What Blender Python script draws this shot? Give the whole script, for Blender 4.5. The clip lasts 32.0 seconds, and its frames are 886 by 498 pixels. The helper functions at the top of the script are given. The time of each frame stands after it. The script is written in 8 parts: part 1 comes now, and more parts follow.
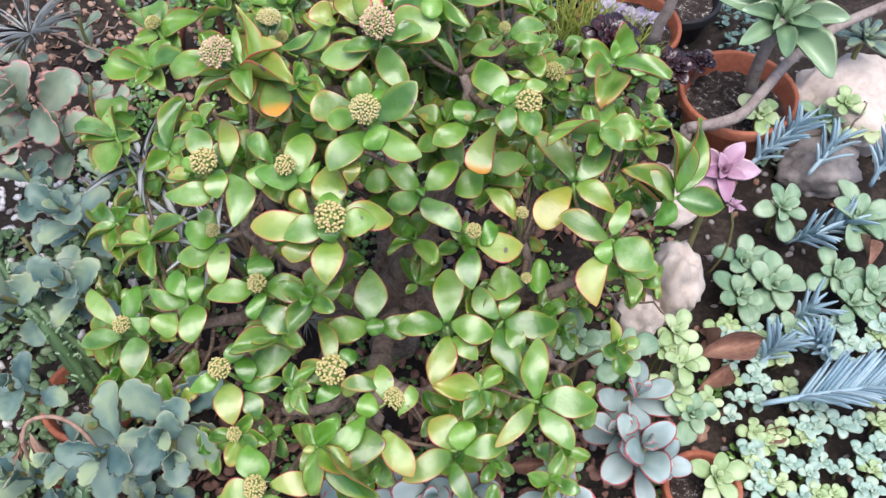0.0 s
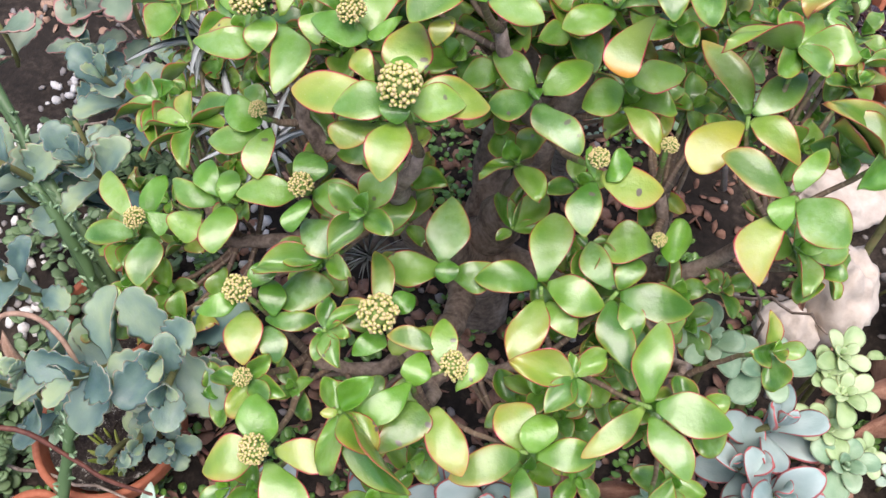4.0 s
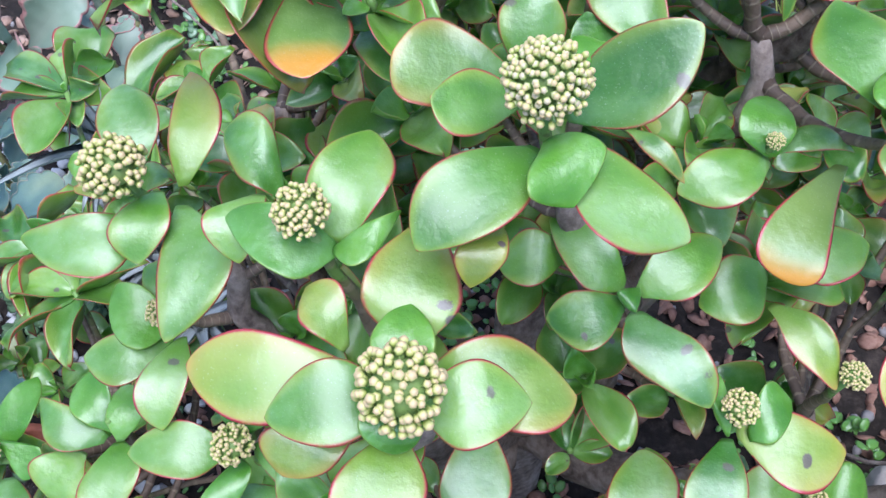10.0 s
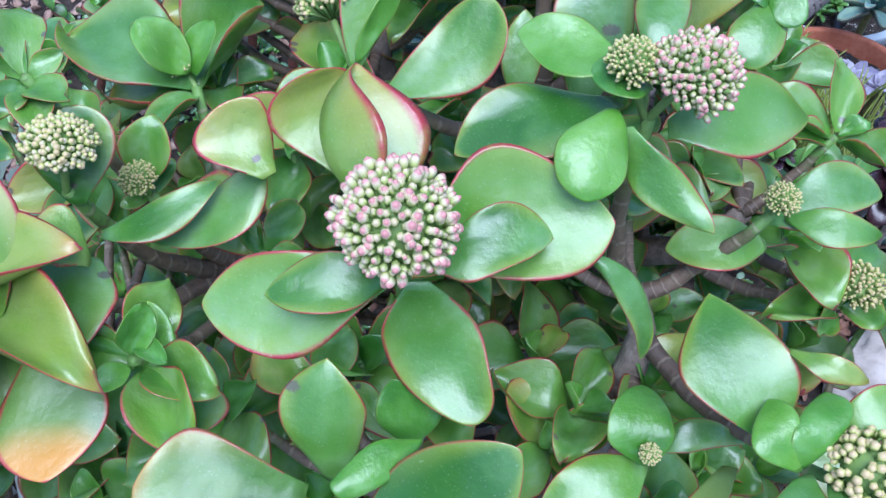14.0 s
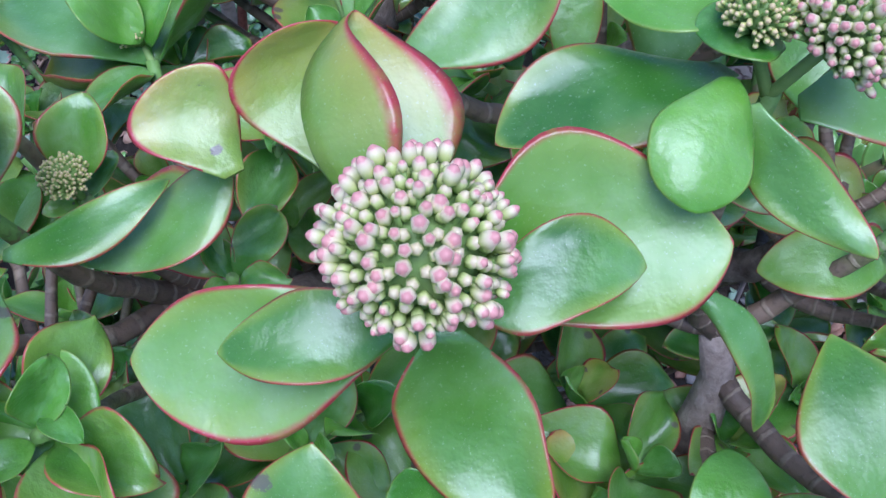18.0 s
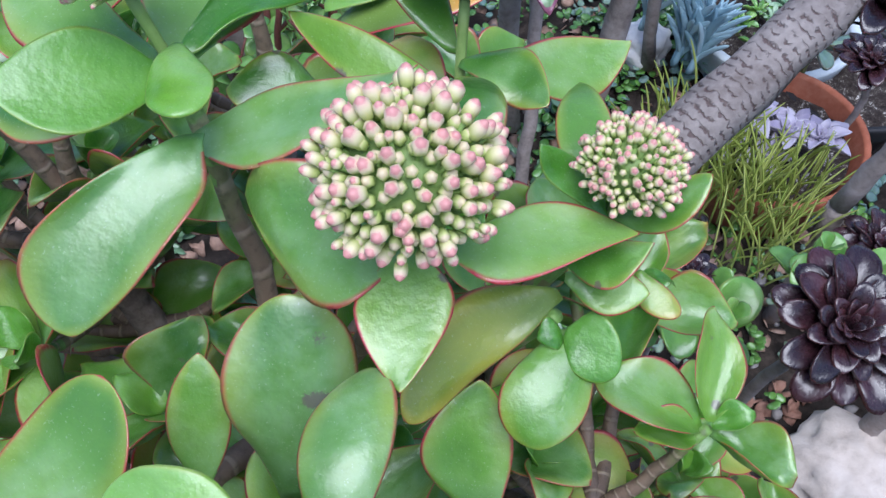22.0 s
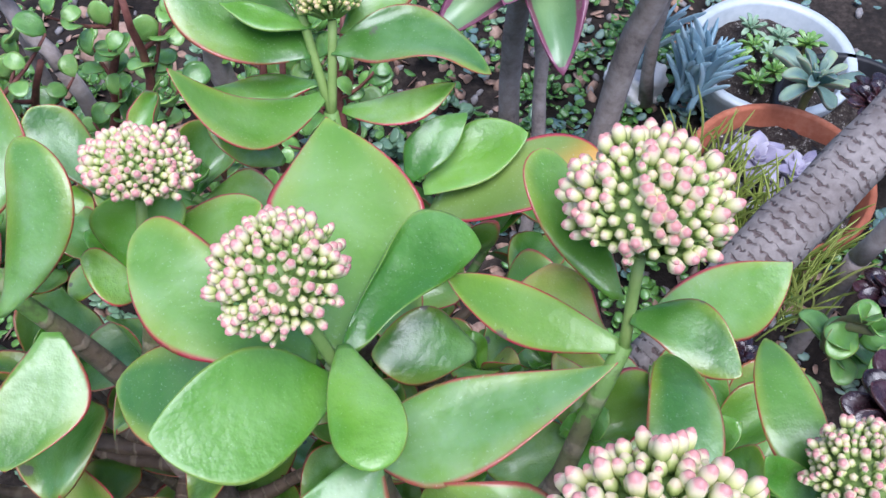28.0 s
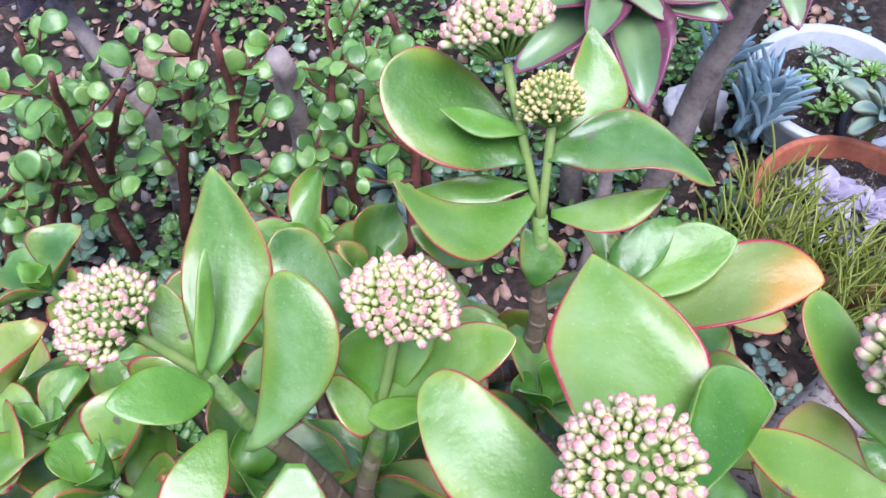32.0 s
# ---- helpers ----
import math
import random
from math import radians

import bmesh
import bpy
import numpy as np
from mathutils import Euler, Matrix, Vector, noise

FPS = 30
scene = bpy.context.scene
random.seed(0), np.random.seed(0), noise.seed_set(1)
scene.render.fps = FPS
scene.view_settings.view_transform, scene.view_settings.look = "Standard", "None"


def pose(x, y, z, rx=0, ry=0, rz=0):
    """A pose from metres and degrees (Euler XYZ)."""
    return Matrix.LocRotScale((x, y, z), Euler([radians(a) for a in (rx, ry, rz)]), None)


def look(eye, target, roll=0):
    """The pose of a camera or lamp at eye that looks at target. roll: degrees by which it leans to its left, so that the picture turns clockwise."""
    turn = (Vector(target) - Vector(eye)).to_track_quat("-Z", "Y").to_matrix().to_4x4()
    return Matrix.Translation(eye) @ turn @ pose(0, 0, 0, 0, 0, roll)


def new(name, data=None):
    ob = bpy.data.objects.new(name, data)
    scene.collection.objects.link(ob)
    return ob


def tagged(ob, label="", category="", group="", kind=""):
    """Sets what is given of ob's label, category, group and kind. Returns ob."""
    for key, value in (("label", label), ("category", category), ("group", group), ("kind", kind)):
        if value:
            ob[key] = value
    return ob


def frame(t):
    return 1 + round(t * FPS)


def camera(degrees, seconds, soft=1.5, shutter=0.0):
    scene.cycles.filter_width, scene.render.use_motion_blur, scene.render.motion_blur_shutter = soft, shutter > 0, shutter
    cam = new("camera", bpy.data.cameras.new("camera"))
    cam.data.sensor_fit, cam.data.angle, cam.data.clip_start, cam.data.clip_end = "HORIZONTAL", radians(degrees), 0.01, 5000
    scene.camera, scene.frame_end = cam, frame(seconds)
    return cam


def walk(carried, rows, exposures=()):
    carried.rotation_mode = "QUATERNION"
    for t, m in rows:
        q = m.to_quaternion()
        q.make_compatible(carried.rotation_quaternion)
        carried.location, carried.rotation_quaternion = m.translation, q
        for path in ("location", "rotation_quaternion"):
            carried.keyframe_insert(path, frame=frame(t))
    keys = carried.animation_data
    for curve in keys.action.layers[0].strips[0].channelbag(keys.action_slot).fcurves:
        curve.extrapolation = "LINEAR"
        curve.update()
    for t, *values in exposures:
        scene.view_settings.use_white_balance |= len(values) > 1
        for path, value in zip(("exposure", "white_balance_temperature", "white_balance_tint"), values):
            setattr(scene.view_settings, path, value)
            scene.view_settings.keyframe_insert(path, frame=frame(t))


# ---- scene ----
cam = camera(53.1, 32.0)
METRES, EYE, TILT, LEAN, TURN = 1.7, 1.75, -55.0, 0.0, 0.0
ROWS = [
    (0.0, 0.0, 0.0, 0.0, 0.0, 0.0, -0.0),
    (0.5, -0.0063, 0.03, -0.0094, 0.32, -0.01, -1.85),
    (1.0, -0.0048, 0.0544, -0.0292, 2.36, -0.17, -5.14),
    (1.5, 0.0034, 0.074, -0.0433, 4.67, -0.26, -7.1),
    (2.0, 0.0093, 0.1028, -0.0515, 5.53, -0.4, -7.83),
    (2.5, 0.0088, 0.1335, -0.0508, 6.15, -0.54, -8.47),
    (3.0, 0.0059, 0.1529, -0.0534, 6.68, -0.58, -9.03),
    (3.5, 0.0091, 0.178, -0.0529, 7.02, -0.58, -9.21),
    (5.5, -0.0055, 0.2574, -0.0331, 6.86, -0.55, -8.54),
    (6.0, -0.0029, 0.2713, -0.024, 6.61, -0.56, -8.09),
    (6.5, -0.0039, 0.2893, -0.0142, 6.2, -0.46, -7.62),
    (7.0, -0.0108, 0.303, -0.0052, 5.82, -0.43, -7.5),
    (7.5, -0.0218, 0.3254, -0.0024, 5.62, -0.44, -7.41),
    (8.0, -0.0308, 0.3542, 0.0063, 5.6, -0.42, -7.6),
    (8.5, -0.0438, 0.3785, 0.0128, 5.96, -0.54, -8.35),
    (9.0, -0.057, 0.403, 0.0239, 6.5, -0.56, -8.87),
    (9.5, -0.0576, 0.4221, 0.0424, 6.63, -0.53, -8.5),
    (10.0, -0.0525, 0.4303, 0.06, 6.39, -0.42, -8.01),
    (10.5, -0.0507, 0.4294, 0.0848, 6.04, -0.39, -7.58),
    (11.0, -0.045, 0.4286, 0.0971, 5.73, -0.38, -7.27),
    (11.5, -0.0456, 0.4247, 0.1066, 5.48, -0.34, -6.9),
    (12.0, -0.0451, 0.422, 0.1191, 5.1, -0.18, -6.47),
    (12.5, -0.0367, 0.4272, 0.1365, 4.76, -0.47, -6.02),
    (13.0, -0.0312, 0.4452, 0.1524, 4.5, -0.62, -5.53),
    (13.5, -0.028, 0.4687, 0.1623, 4.11, -0.62, -5.1),
    (14.0, -0.0271, 0.4845, 0.166, 3.77, -0.55, -4.92),
    (14.5, -0.0334, 0.4963, 0.1698, 3.56, -0.53, -4.81),
    (16.5, -0.0383, 0.5337, 0.1667, 5.4, -0.8, -6.83),
    (17.0, -0.0392, 0.5335, 0.1727, 3.87, -0.69, -5.14),
    (17.5, -0.0424, 0.5373, 0.1704, 3.6, -0.66, -5.06),
    (18.0, -0.0381, 0.5478, 0.1702, 3.63, -0.67, -5.02),
    (18.5, -0.032, 0.5513, 0.1785, 3.74, -0.82, -5.2),
    (19.0, -0.0179, 0.5545, 0.1916, 4.03, -1.01, -4.8),
    (19.5, 0.0005, 0.5563, 0.2041, 3.93, -1.08, -4.25),
    (20.0, 0.0048, 0.5592, 0.2186, 3.64, -1.16, -3.82),
    (20.5, 0.0082, 0.5639, 0.2318, 3.32, -1.22, -3.37),
    (21.0, 0.013, 0.5692, 0.2442, 2.94, -1.37, -2.92),
    (21.5, 0.0191, 0.5752, 0.2517, 2.57, -1.53, -2.53),
    (22.0, 0.0252, 0.5777, 0.2596, 2.31, -1.55, -2.29),
    (22.5, 0.0263, 0.5771, 0.2647, 2.1, -1.54, -2.02),
    (23.0, 0.024, 0.5819, 0.2637, 1.88, -1.52, -1.79),
    (23.5, 0.0244, 0.5837, 0.2664, 1.63, -1.47, -1.49),
    (24.0, 0.0174, 0.5884, 0.2725, 0.74, -1.45, -0.43),
    (24.5, 0.0131, 0.5849, 0.2838, 0.3, -1.59, -0.05),
    (26.5, 0.0086, 0.5891, 0.2981, -0.48, -1.57, 0.42),
    (27.0, 0.0021, 0.588, 0.3005, -0.3, -1.53, -0.06),
    (27.5, -0.0065, 0.5907, 0.3039, 0.01, -1.58, -0.42),
    (28.0, -0.0131, 0.5948, 0.3079, 0.08, -1.6, -0.39),
    (28.5, -0.0307, 0.5977, 0.314, 0.01, -1.55, -0.41),
    (29.0, -0.0387, 0.5984, 0.3184, 0.22, -1.6, -0.55),
    (29.5, -0.0425, 0.5983, 0.3282, 0.34, -1.62, -0.48),
    (30.0, -0.0448, 0.5985, 0.3387, 0.27, -1.64, -0.32),
    (30.5, -0.0475, 0.6, 0.3461, 0.14, -1.68, -0.21),
    (31.0, -0.0466, 0.5984, 0.3477, 0.3, -1.67, -0.39),
    (31.5, -0.0518, 0.5984, 0.3394, 0.49, -1.63, -0.95),
    (32.0, -0.0603, 0.6006, 0.3325, 0.81, -1.67, -1.53),
]
walk(cam, [(t, pose(0, 0, EYE, TILT, LEAN, TURN) @ pose(METRES * x, METRES * y, METRES * z, 90 + pitch, roll, yaw)) for t, x, y, z, yaw, pitch, roll in ROWS],
     [(0.0, 0.56, 6300, 18), (3.0, 0.67, 6700, 18), (6.0, 0.76, 6400, 18), (9.0, 0.71, 5600, 17), (13.0, 0.59, 4880, 13), (17.0, 0.36, 4900, 17), (20.0, 0.38, 4850, 20), (23.0, 0.44, 5600, 13), (28.0, 0.6, 5520, 18), (32.0, 0.8, 5600, 26)])

# ---- light: bright open shade, soft sky from above ----
world = bpy.data.worlds.new("sky")
scene.world = world
world.use_nodes = True
wn = world.node_tree
sky = wn.nodes.new("ShaderNodeTexSky")
sky.sky_type = "NISHITA"
sky.sun_disc = False
sky.sun_elevation = radians(72)
sky.sun_rotation = radians(196)
sky.air_density, sky.dust_density = 1.0, 1.6
wn.links.new(sky.outputs[0], wn.nodes["Background"].inputs[0])
wn.nodes["Background"].inputs[1].default_value = 0.12

sun = new("sun", bpy.data.lights.new("sun", "SUN"))
sun.data.energy, sun.data.angle, sun.data.color = 2.7, radians(44), (1.0, 0.96, 0.89)
# soft light from high up, a little from behind the camera
sun.matrix_world = look((0.3, -0.3, 3.2), (0.0, 0.6, 0.0))

# ---- materials ----
def material(name, rough=0.5, coat=0.0, metal=0.0, spec=0.5):
    m = bpy.data.materials.new(name)
    m.use_nodes = True
    b = m.node_tree.nodes["Principled BSDF"]
    b.inputs["Roughness"].default_value = rough
    b.inputs["Metallic"].default_value = metal
    b.inputs["Coat Weight"].default_value = coat
    b.inputs["Specular IOR Level"].default_value = spec
    return m, m.node_tree.nodes, m.node_tree.links, b


def noise_node(nodes, links, scale, detail=4.0, rough=0.55, space="Object"):
    tc = nodes.new("ShaderNodeTexCoord")
    n = nodes.new("ShaderNodeTexNoise")
    n.inputs["Scale"].default_value, n.inputs["Detail"].default_value, n.inputs["Roughness"].default_value = scale, detail, rough
    links.new(tc.outputs[space], n.inputs["Vector"])
    return n


def ramp(nodes, links, source, stops):
    r = nodes.new("ShaderNodeValToRGB")
    e = r.color_ramp.elements
    while len(e) < len(stops):
        e.new(0.5)
    for el, (p, c) in zip(e, stops):
        el.position, el.color = p, (*c, 1)
    links.new(source, r.inputs[0])
    return r.outputs[0]


def mix(nodes, links, fac, a, b, blend="MIX"):
    n = nodes.new("ShaderNodeMix")
    n.data_type, n.blend_type = "RGBA", blend
    for sock, v in ((0, fac), (6, a), (7, b)):
        if isinstance(v, (int, float)):
            n.inputs[sock].default_value = v
        elif isinstance(v, tuple):
            n.inputs[sock].default_value = (*v, 1)
        else:
            links.new(v, n.inputs[sock])
    return n.outputs[2]


def calc(nodes, links, op, a, b=0.5, c=0.0):
    n = nodes.new("ShaderNodeMath")
    n.operation = op
    for i, v in enumerate((a, b, c)):
        if isinstance(v, (int, float)):
            n.inputs[i].default_value = v
        else:
            links.new(v, n.inputs[i])
    return n.outputs[0]


def smooth(nodes, links, v, lo, hi, to0=0.0, to1=1.0):
    n = nodes.new("ShaderNodeMapRange")
    n.interpolation_type = "SMOOTHSTEP"
    links.new(v, n.inputs[0])
    for i, x in enumerate((lo, hi, to0, to1)):
        n.inputs[i + 1].default_value = x
    return n.outputs[0]


def bump(nodes, links, b, height, strength, dist=0.002):
    n = nodes.new("ShaderNodeBump")
    n.inputs["Strength"].default_value, n.inputs["Distance"].default_value = strength, dist
    links.new(height, n.inputs["Height"])
    links.new(n.outputs[0], b.inputs["Normal"])


def attr(nodes, name):
    n = nodes.new("ShaderNodeAttribute")
    n.attribute_name = name
    return n.outputs["Fac"]


def leaf_material(name, dark, mid, light, rim, rim_lo=0.89, rim_amount=1.0, tip=None, rough=0.4, bloom_sheen=None, spots=0.0, yellow=None, margin=None, coat=0.5, sub=0.0, tip_lo=1.04):
    """Fleshy leaf: flesh colours by noise and age, a coloured rim, waxy bloom with painted sky sheen, corky spots."""
    m, n, l, b = material(name, rough, coat, spec=0.5)
    b.inputs["Coat Roughness"].default_value = 0.22
    info = n.new("ShaderNodeObjectInfo")
    rnd = info.outputs["Random"]
    n1 = noise_node(n, l, 1.7, 1.5)
    n2 = noise_node(n, l, 9, 3)
    n3 = noise_node(n, l, 70, 2)
    # a field of its own for every leaf
    for q in (n1, n2):
        q.noise_dimensions = "4D"
        l.new(calc(n, l, "MULTIPLY", rnd, 37.0), q.inputs["W"])
    v = calc(n, l, "MULTIPLY_ADD", rnd, 0.5, calc(n, l, "MULTIPLY_ADD", n1.outputs[0], 1.1, -0.3))
    v = calc(n, l, "MULTIPLY_ADD", n2.outputs[0], 0.14, calc(n, l, "SUBTRACT", v, 0.07))
    col = ramp(n, l, v, [(0.2, dark), (0.5, mid), (0.85, light)])
    rimv, along = attr(n, "rim"), attr(n, "along")
    if margin:
        # the flesh pales and yellows towards the margin
        a = calc(n, l, "MULTIPLY", smooth(n, l, calc(n, l, "MULTIPLY_ADD", n1.outputs[0], 0.5, rimv), 0.7, 1.22), smooth(n, l, along, 0.1, 0.8))
        col = mix(n, l, calc(n, l, "MULTIPLY", a, 0.65), col, margin)
    if yellow:
        # older leaves turn yellow towards tip and edge
        a = smooth(n, l, calc(n, l, "ADD", calc(n, l, "MULTIPLY", along, 0.7), calc(n, l, "MULTIPLY_ADD", n1.outputs[0], 0.9, -0.2)), 0.5, 1.0)
        col = mix(n, l, calc(n, l, "MULTIPLY", a, calc(n, l, "MULTIPLY_ADD", rnd, 0.45, 0.05)), col, yellow)
    if bloom_sheen:
        # pale patches: waxy film, and the sky's sheen painted into the colour
        f = calc(n, l, "MULTIPLY", smooth(n, l, n1.outputs[0], 0.4, 0.7), smooth(n, l, n2.outputs[0], 0.2, 0.75, 0.05, 0.3))
        col = mix(n, l, f, col, bloom_sheen)
    if tip:
        col = mix(n, l, smooth(n, l, calc(n, l, "MULTIPLY_ADD", n1.outputs[0], 0.4, along), tip_lo, tip_lo + 0.32), col, tip)
    wob = calc(n, l, "MULTIPLY_ADD", n1.outputs[0], 0.1, rimv)
    edge = smooth(n, l, wob, rim_lo + 0.07, rim_lo + 0.15)
    edge = calc(n, l, "MULTIPLY", edge, calc(n, l, "MULTIPLY_ADD", rnd, 0.4 * rim_amount, 0.75 * rim_amount))
    edge = calc(n, l, "MULTIPLY", edge, smooth(n, l, calc(n, l, "MULTIPLY_ADD", along, 0.25, n2.outputs[0]), 0.4, 0.66, 0.5, 1.0))
    col = mix(n, l, edge, col, rim)
    # minute pale breathing dots
    col = mix(n, l, smooth(n, l, n3.outputs[0], 0.62, 0.75, 0.0, 0.22), col, (0.55, 0.65, 0.5))
    if spots:
        vor = n.new("ShaderNodeTexVoronoi")
        vor.inputs["Scale"].default_value = 2.0
        tc = n.new("ShaderNodeTexCoord")
        off = n.new("ShaderNodeVectorMath")
        off.operation = "ADD"
        l.new(tc.outputs["Object"], off.inputs[0])
        sc = n.new("ShaderNodeVectorMath")
        sc.operation = "SCALE"
        sc.inputs[0].default_value = (17, 9, 13)
        l.new(rnd, sc.inputs["Scale"])
        l.new(sc.outputs[0], off.inputs[1])
        flat = n.new("ShaderNodeVectorMath")
        flat.operation = "MULTIPLY"
        flat.inputs[1].default_value = (1, 0.65, 0)
        l.new(off.outputs[0], flat.inputs[0])
        l.new(flat.outputs[0], vor.inputs["Vector"])
        dist = calc(n, l, "MULTIPLY_ADD", n3.outputs[0], 0.07, calc(n, l, "MULTIPLY_ADD", n2.outputs[0], 0.1, vor.outputs["Distance"]))
        s = smooth(n, l, dist, 0.185, 0.15, 0, spots)
        col = mix(n, l, s, col, (0.12, 0.09, 0.085))
    l.new(col, b.inputs["Base Color"])
    l.new(smooth(n, l, n2.outputs[0], 0.3, 0.8, rough - 0.08, rough + 0.12), b.inputs["Roughness"])
    bump(n, l, b, calc(n, l, "MULTIPLY_ADD", n1.outputs[0], 3.0, n2.outputs[0]), 0.16, 0.006)
    if sub:
        b.inputs["Subsurface Weight"].default_value = sub
        b.inputs["Subsurface Radius"].default_value = (0.7, 1.0, 0.25)
        b.inputs["Subsurface Scale"].default_value = 0.004
    return m


RED = (0.4, 0.036, 0.05)
LEAF = {
    "g": leaf_material("jade_leaf_green", (0.046, 0.15, 0.014), (0.115, 0.268, 0.026), (0.22, 0.38, 0.055), RED, rim_lo=0.885, sub=0.3, rough=0.38, coat=0.6, bloom_sheen=(0.38, 0.53, 0.4), spots=0.8, margin=(0.3, 0.38, 0.045)),
    "y": leaf_material("jade_leaf_yellowing", (0.08, 0.19, 0.022), (0.18, 0.31, 0.036), (0.31, 0.4, 0.075), RED, sub=0.3, rough=0.4, coat=0.55, yellow=(0.44, 0.38, 0.06), spots=0.9, bloom_sheen=(0.38, 0.46, 0.26), rim_lo=0.87, margin=(0.44, 0.34, 0.06), tip=(0.5, 0.27, 0.07)),
    "b": leaf_material("jade_leaf_young", (0.055, 0.18, 0.012), (0.105, 0.275, 0.02), (0.19, 0.38, 0.042), (0.3, 0.36, 0.07), rim_amount=0.5, rough=0.36, coat=0.4, sub=0.3, bloom_sheen=(0.3, 0.5, 0.26)),
    "w": leaf_material("jade_leaf_olive_yellow", (0.13, 0.2, 0.025), (0.25, 0.29, 0.035), (0.38, 0.38, 0.06), RED, sub=0.3, spots=1.0, margin=(0.42, 0.36, 0.05)),
    "o": leaf_material("jade_leaf_orange_tip", (0.07, 0.15, 0.03), (0.13, 0.23, 0.04), (0.21, 0.3, 0.06), RED, tip=(0.58, 0.27, 0.025), rim_lo=0.86, tip_lo=0.82),
}
M_KAL = leaf_material("kalanchoe_leaf", (0.065, 0.135, 0.135), (0.15, 0.25, 0.22), (0.29, 0.4, 0.28), (0.45, 0.38, 0.28), rim_amount=1.0, coat=0.0, rough=0.5, yellow=(0.36, 0.42, 0.17), sub=0.2)
M_KALP = leaf_material("kalanchoe_leaf_pink", (0.15, 0.23, 0.16), (0.26, 0.34, 0.24), (0.37, 0.42, 0.32), (0.55, 0.27, 0.25), rim_lo=0.8, rough=0.5, tip=(0.36, 0.24, 0.21), coat=0.0)
M_ECH = leaf_material("pale_green_rosette_leaf", (0.14, 0.26, 0.15), (0.23, 0.37, 0.22), (0.33, 0.46, 0.29), (0.5, 0.55, 0.35), coat=0.0, rough=0.5, bloom_sheen=(0.5, 0.6, 0.45))
M_MINT = leaf_material("mint_rosette_leaf", (0.25, 0.4, 0.33), (0.37, 0.53, 0.44), (0.5, 0.62, 0.48), (0.6, 0.62, 0.45), coat=0.0, rough=0.55)
M_LIME = leaf_material("lime_rosette_leaf", (0.27, 0.4, 0.17), (0.4, 0.53, 0.27), (0.52, 0.61, 0.36), (0.6, 0.58, 0.3), coat=0.0, rough=0.5)
M_PINK = leaf_material("pink_rosette_leaf", (0.38, 0.2, 0.3), (0.5, 0.31, 0.41), (0.62, 0.44, 0.52), (0.7, 0.5, 0.52), coat=0.0, rough=0.45)
M_LAV = leaf_material("lavender_rosette_leaf", (0.26, 0.23, 0.33), (0.36, 0.33, 0.43), (0.45, 0.42, 0.5), (0.55, 0.5, 0.55), coat=0.0, rough=0.5)
M_COT = leaf_material("white_grey_leaf", (0.19, 0.29, 0.27), (0.33, 0.44, 0.42), (0.47, 0.56, 0.54), (0.5, 0.13, 0.13), rim_lo=0.84, rim_amount=1.2, coat=0.0, rough=0.6)
M_CHALK = leaf_material("blue_chalk_leaf", (0.2, 0.33, 0.4), (0.31, 0.46, 0.53), (0.44, 0.58, 0.62), (0.3, 0.42, 0.48), coat=0.0, rough=0.55, rim_amount=0)
M_DARK = leaf_material("black_rosette_leaf", (0.012, 0.006, 0.009), (0.028, 0.011, 0.016), (0.06, 0.02, 0.025), (0.1, 0.04, 0.04), rough=0.3)
M_PORT = leaf_material("small_round_leaf", (0.08, 0.2, 0.035), (0.15, 0.32, 0.06), (0.26, 0.43, 0.11), (0.4, 0.32, 0.1), rim_amount=0.4, rough=0.38, sub=0.3)
M_BIGG = leaf_material("long_green_leaf", (0.13, 0.24, 0.12), (0.21, 0.34, 0.19), (0.32, 0.46, 0.27), (0.4, 0.4, 0.2), rim_amount=0.5, rough=0.42)
M_STICK = leaf_material("dark_green_stem", (0.05, 0.1, 0.04), (0.085, 0.16, 0.065), (0.14, 0.22, 0.1), (0.3, 0.3, 0.2), rim_amount=0.0, rough=0.5, coat=0.0)
M_PURP = leaf_material("green_purple_leaf", (0.12, 0.24, 0.09), (0.22, 0.36, 0.15), (0.34, 0.46, 0.25), (0.2, 0.055, 0.1), rim_lo=0.6, rim_amount=1.5, rough=0.4, tip=(0.26, 0.1, 0.15))
M_TILL = leaf_material("silver_strap_leaf", (0.3, 0.34, 0.34), (0.46, 0.5, 0.5), (0.62, 0.66, 0.66), (0.6, 0.6, 0.6), rim_amount=0, coat=0.0, rough=0.6)
M_YEL = leaf_material("yellow_green_twig", (0.24, 0.32, 0.05), (0.36, 0.42, 0.08), (0.46, 0.5, 0.14), (0.5, 0.4, 0.1), rim_amount=0, coat=0.0, rough=0.45)


def rough_material(name, stops, scale, rough=0.8, fine=60, bump_s=0.5, dist=0.004, space="Object", spec=0.3):
    m, n, l, b = material(name, rough, spec=spec)
    a, c = noise_node(n, l, scale, 6, 0.6, space), noise_node(n, l, fine, 5, 0.65, space)
    v = calc(n, l, "MULTIPLY_ADD", c.outputs[0], 0.5, calc(n, l, "MULTIPLY", a.outputs[0], 0.6))
    l.new(ramp(n, l, v, stops), b.inputs["Base Color"])
    bump(n, l, b, v, bump_s, dist)
    return m


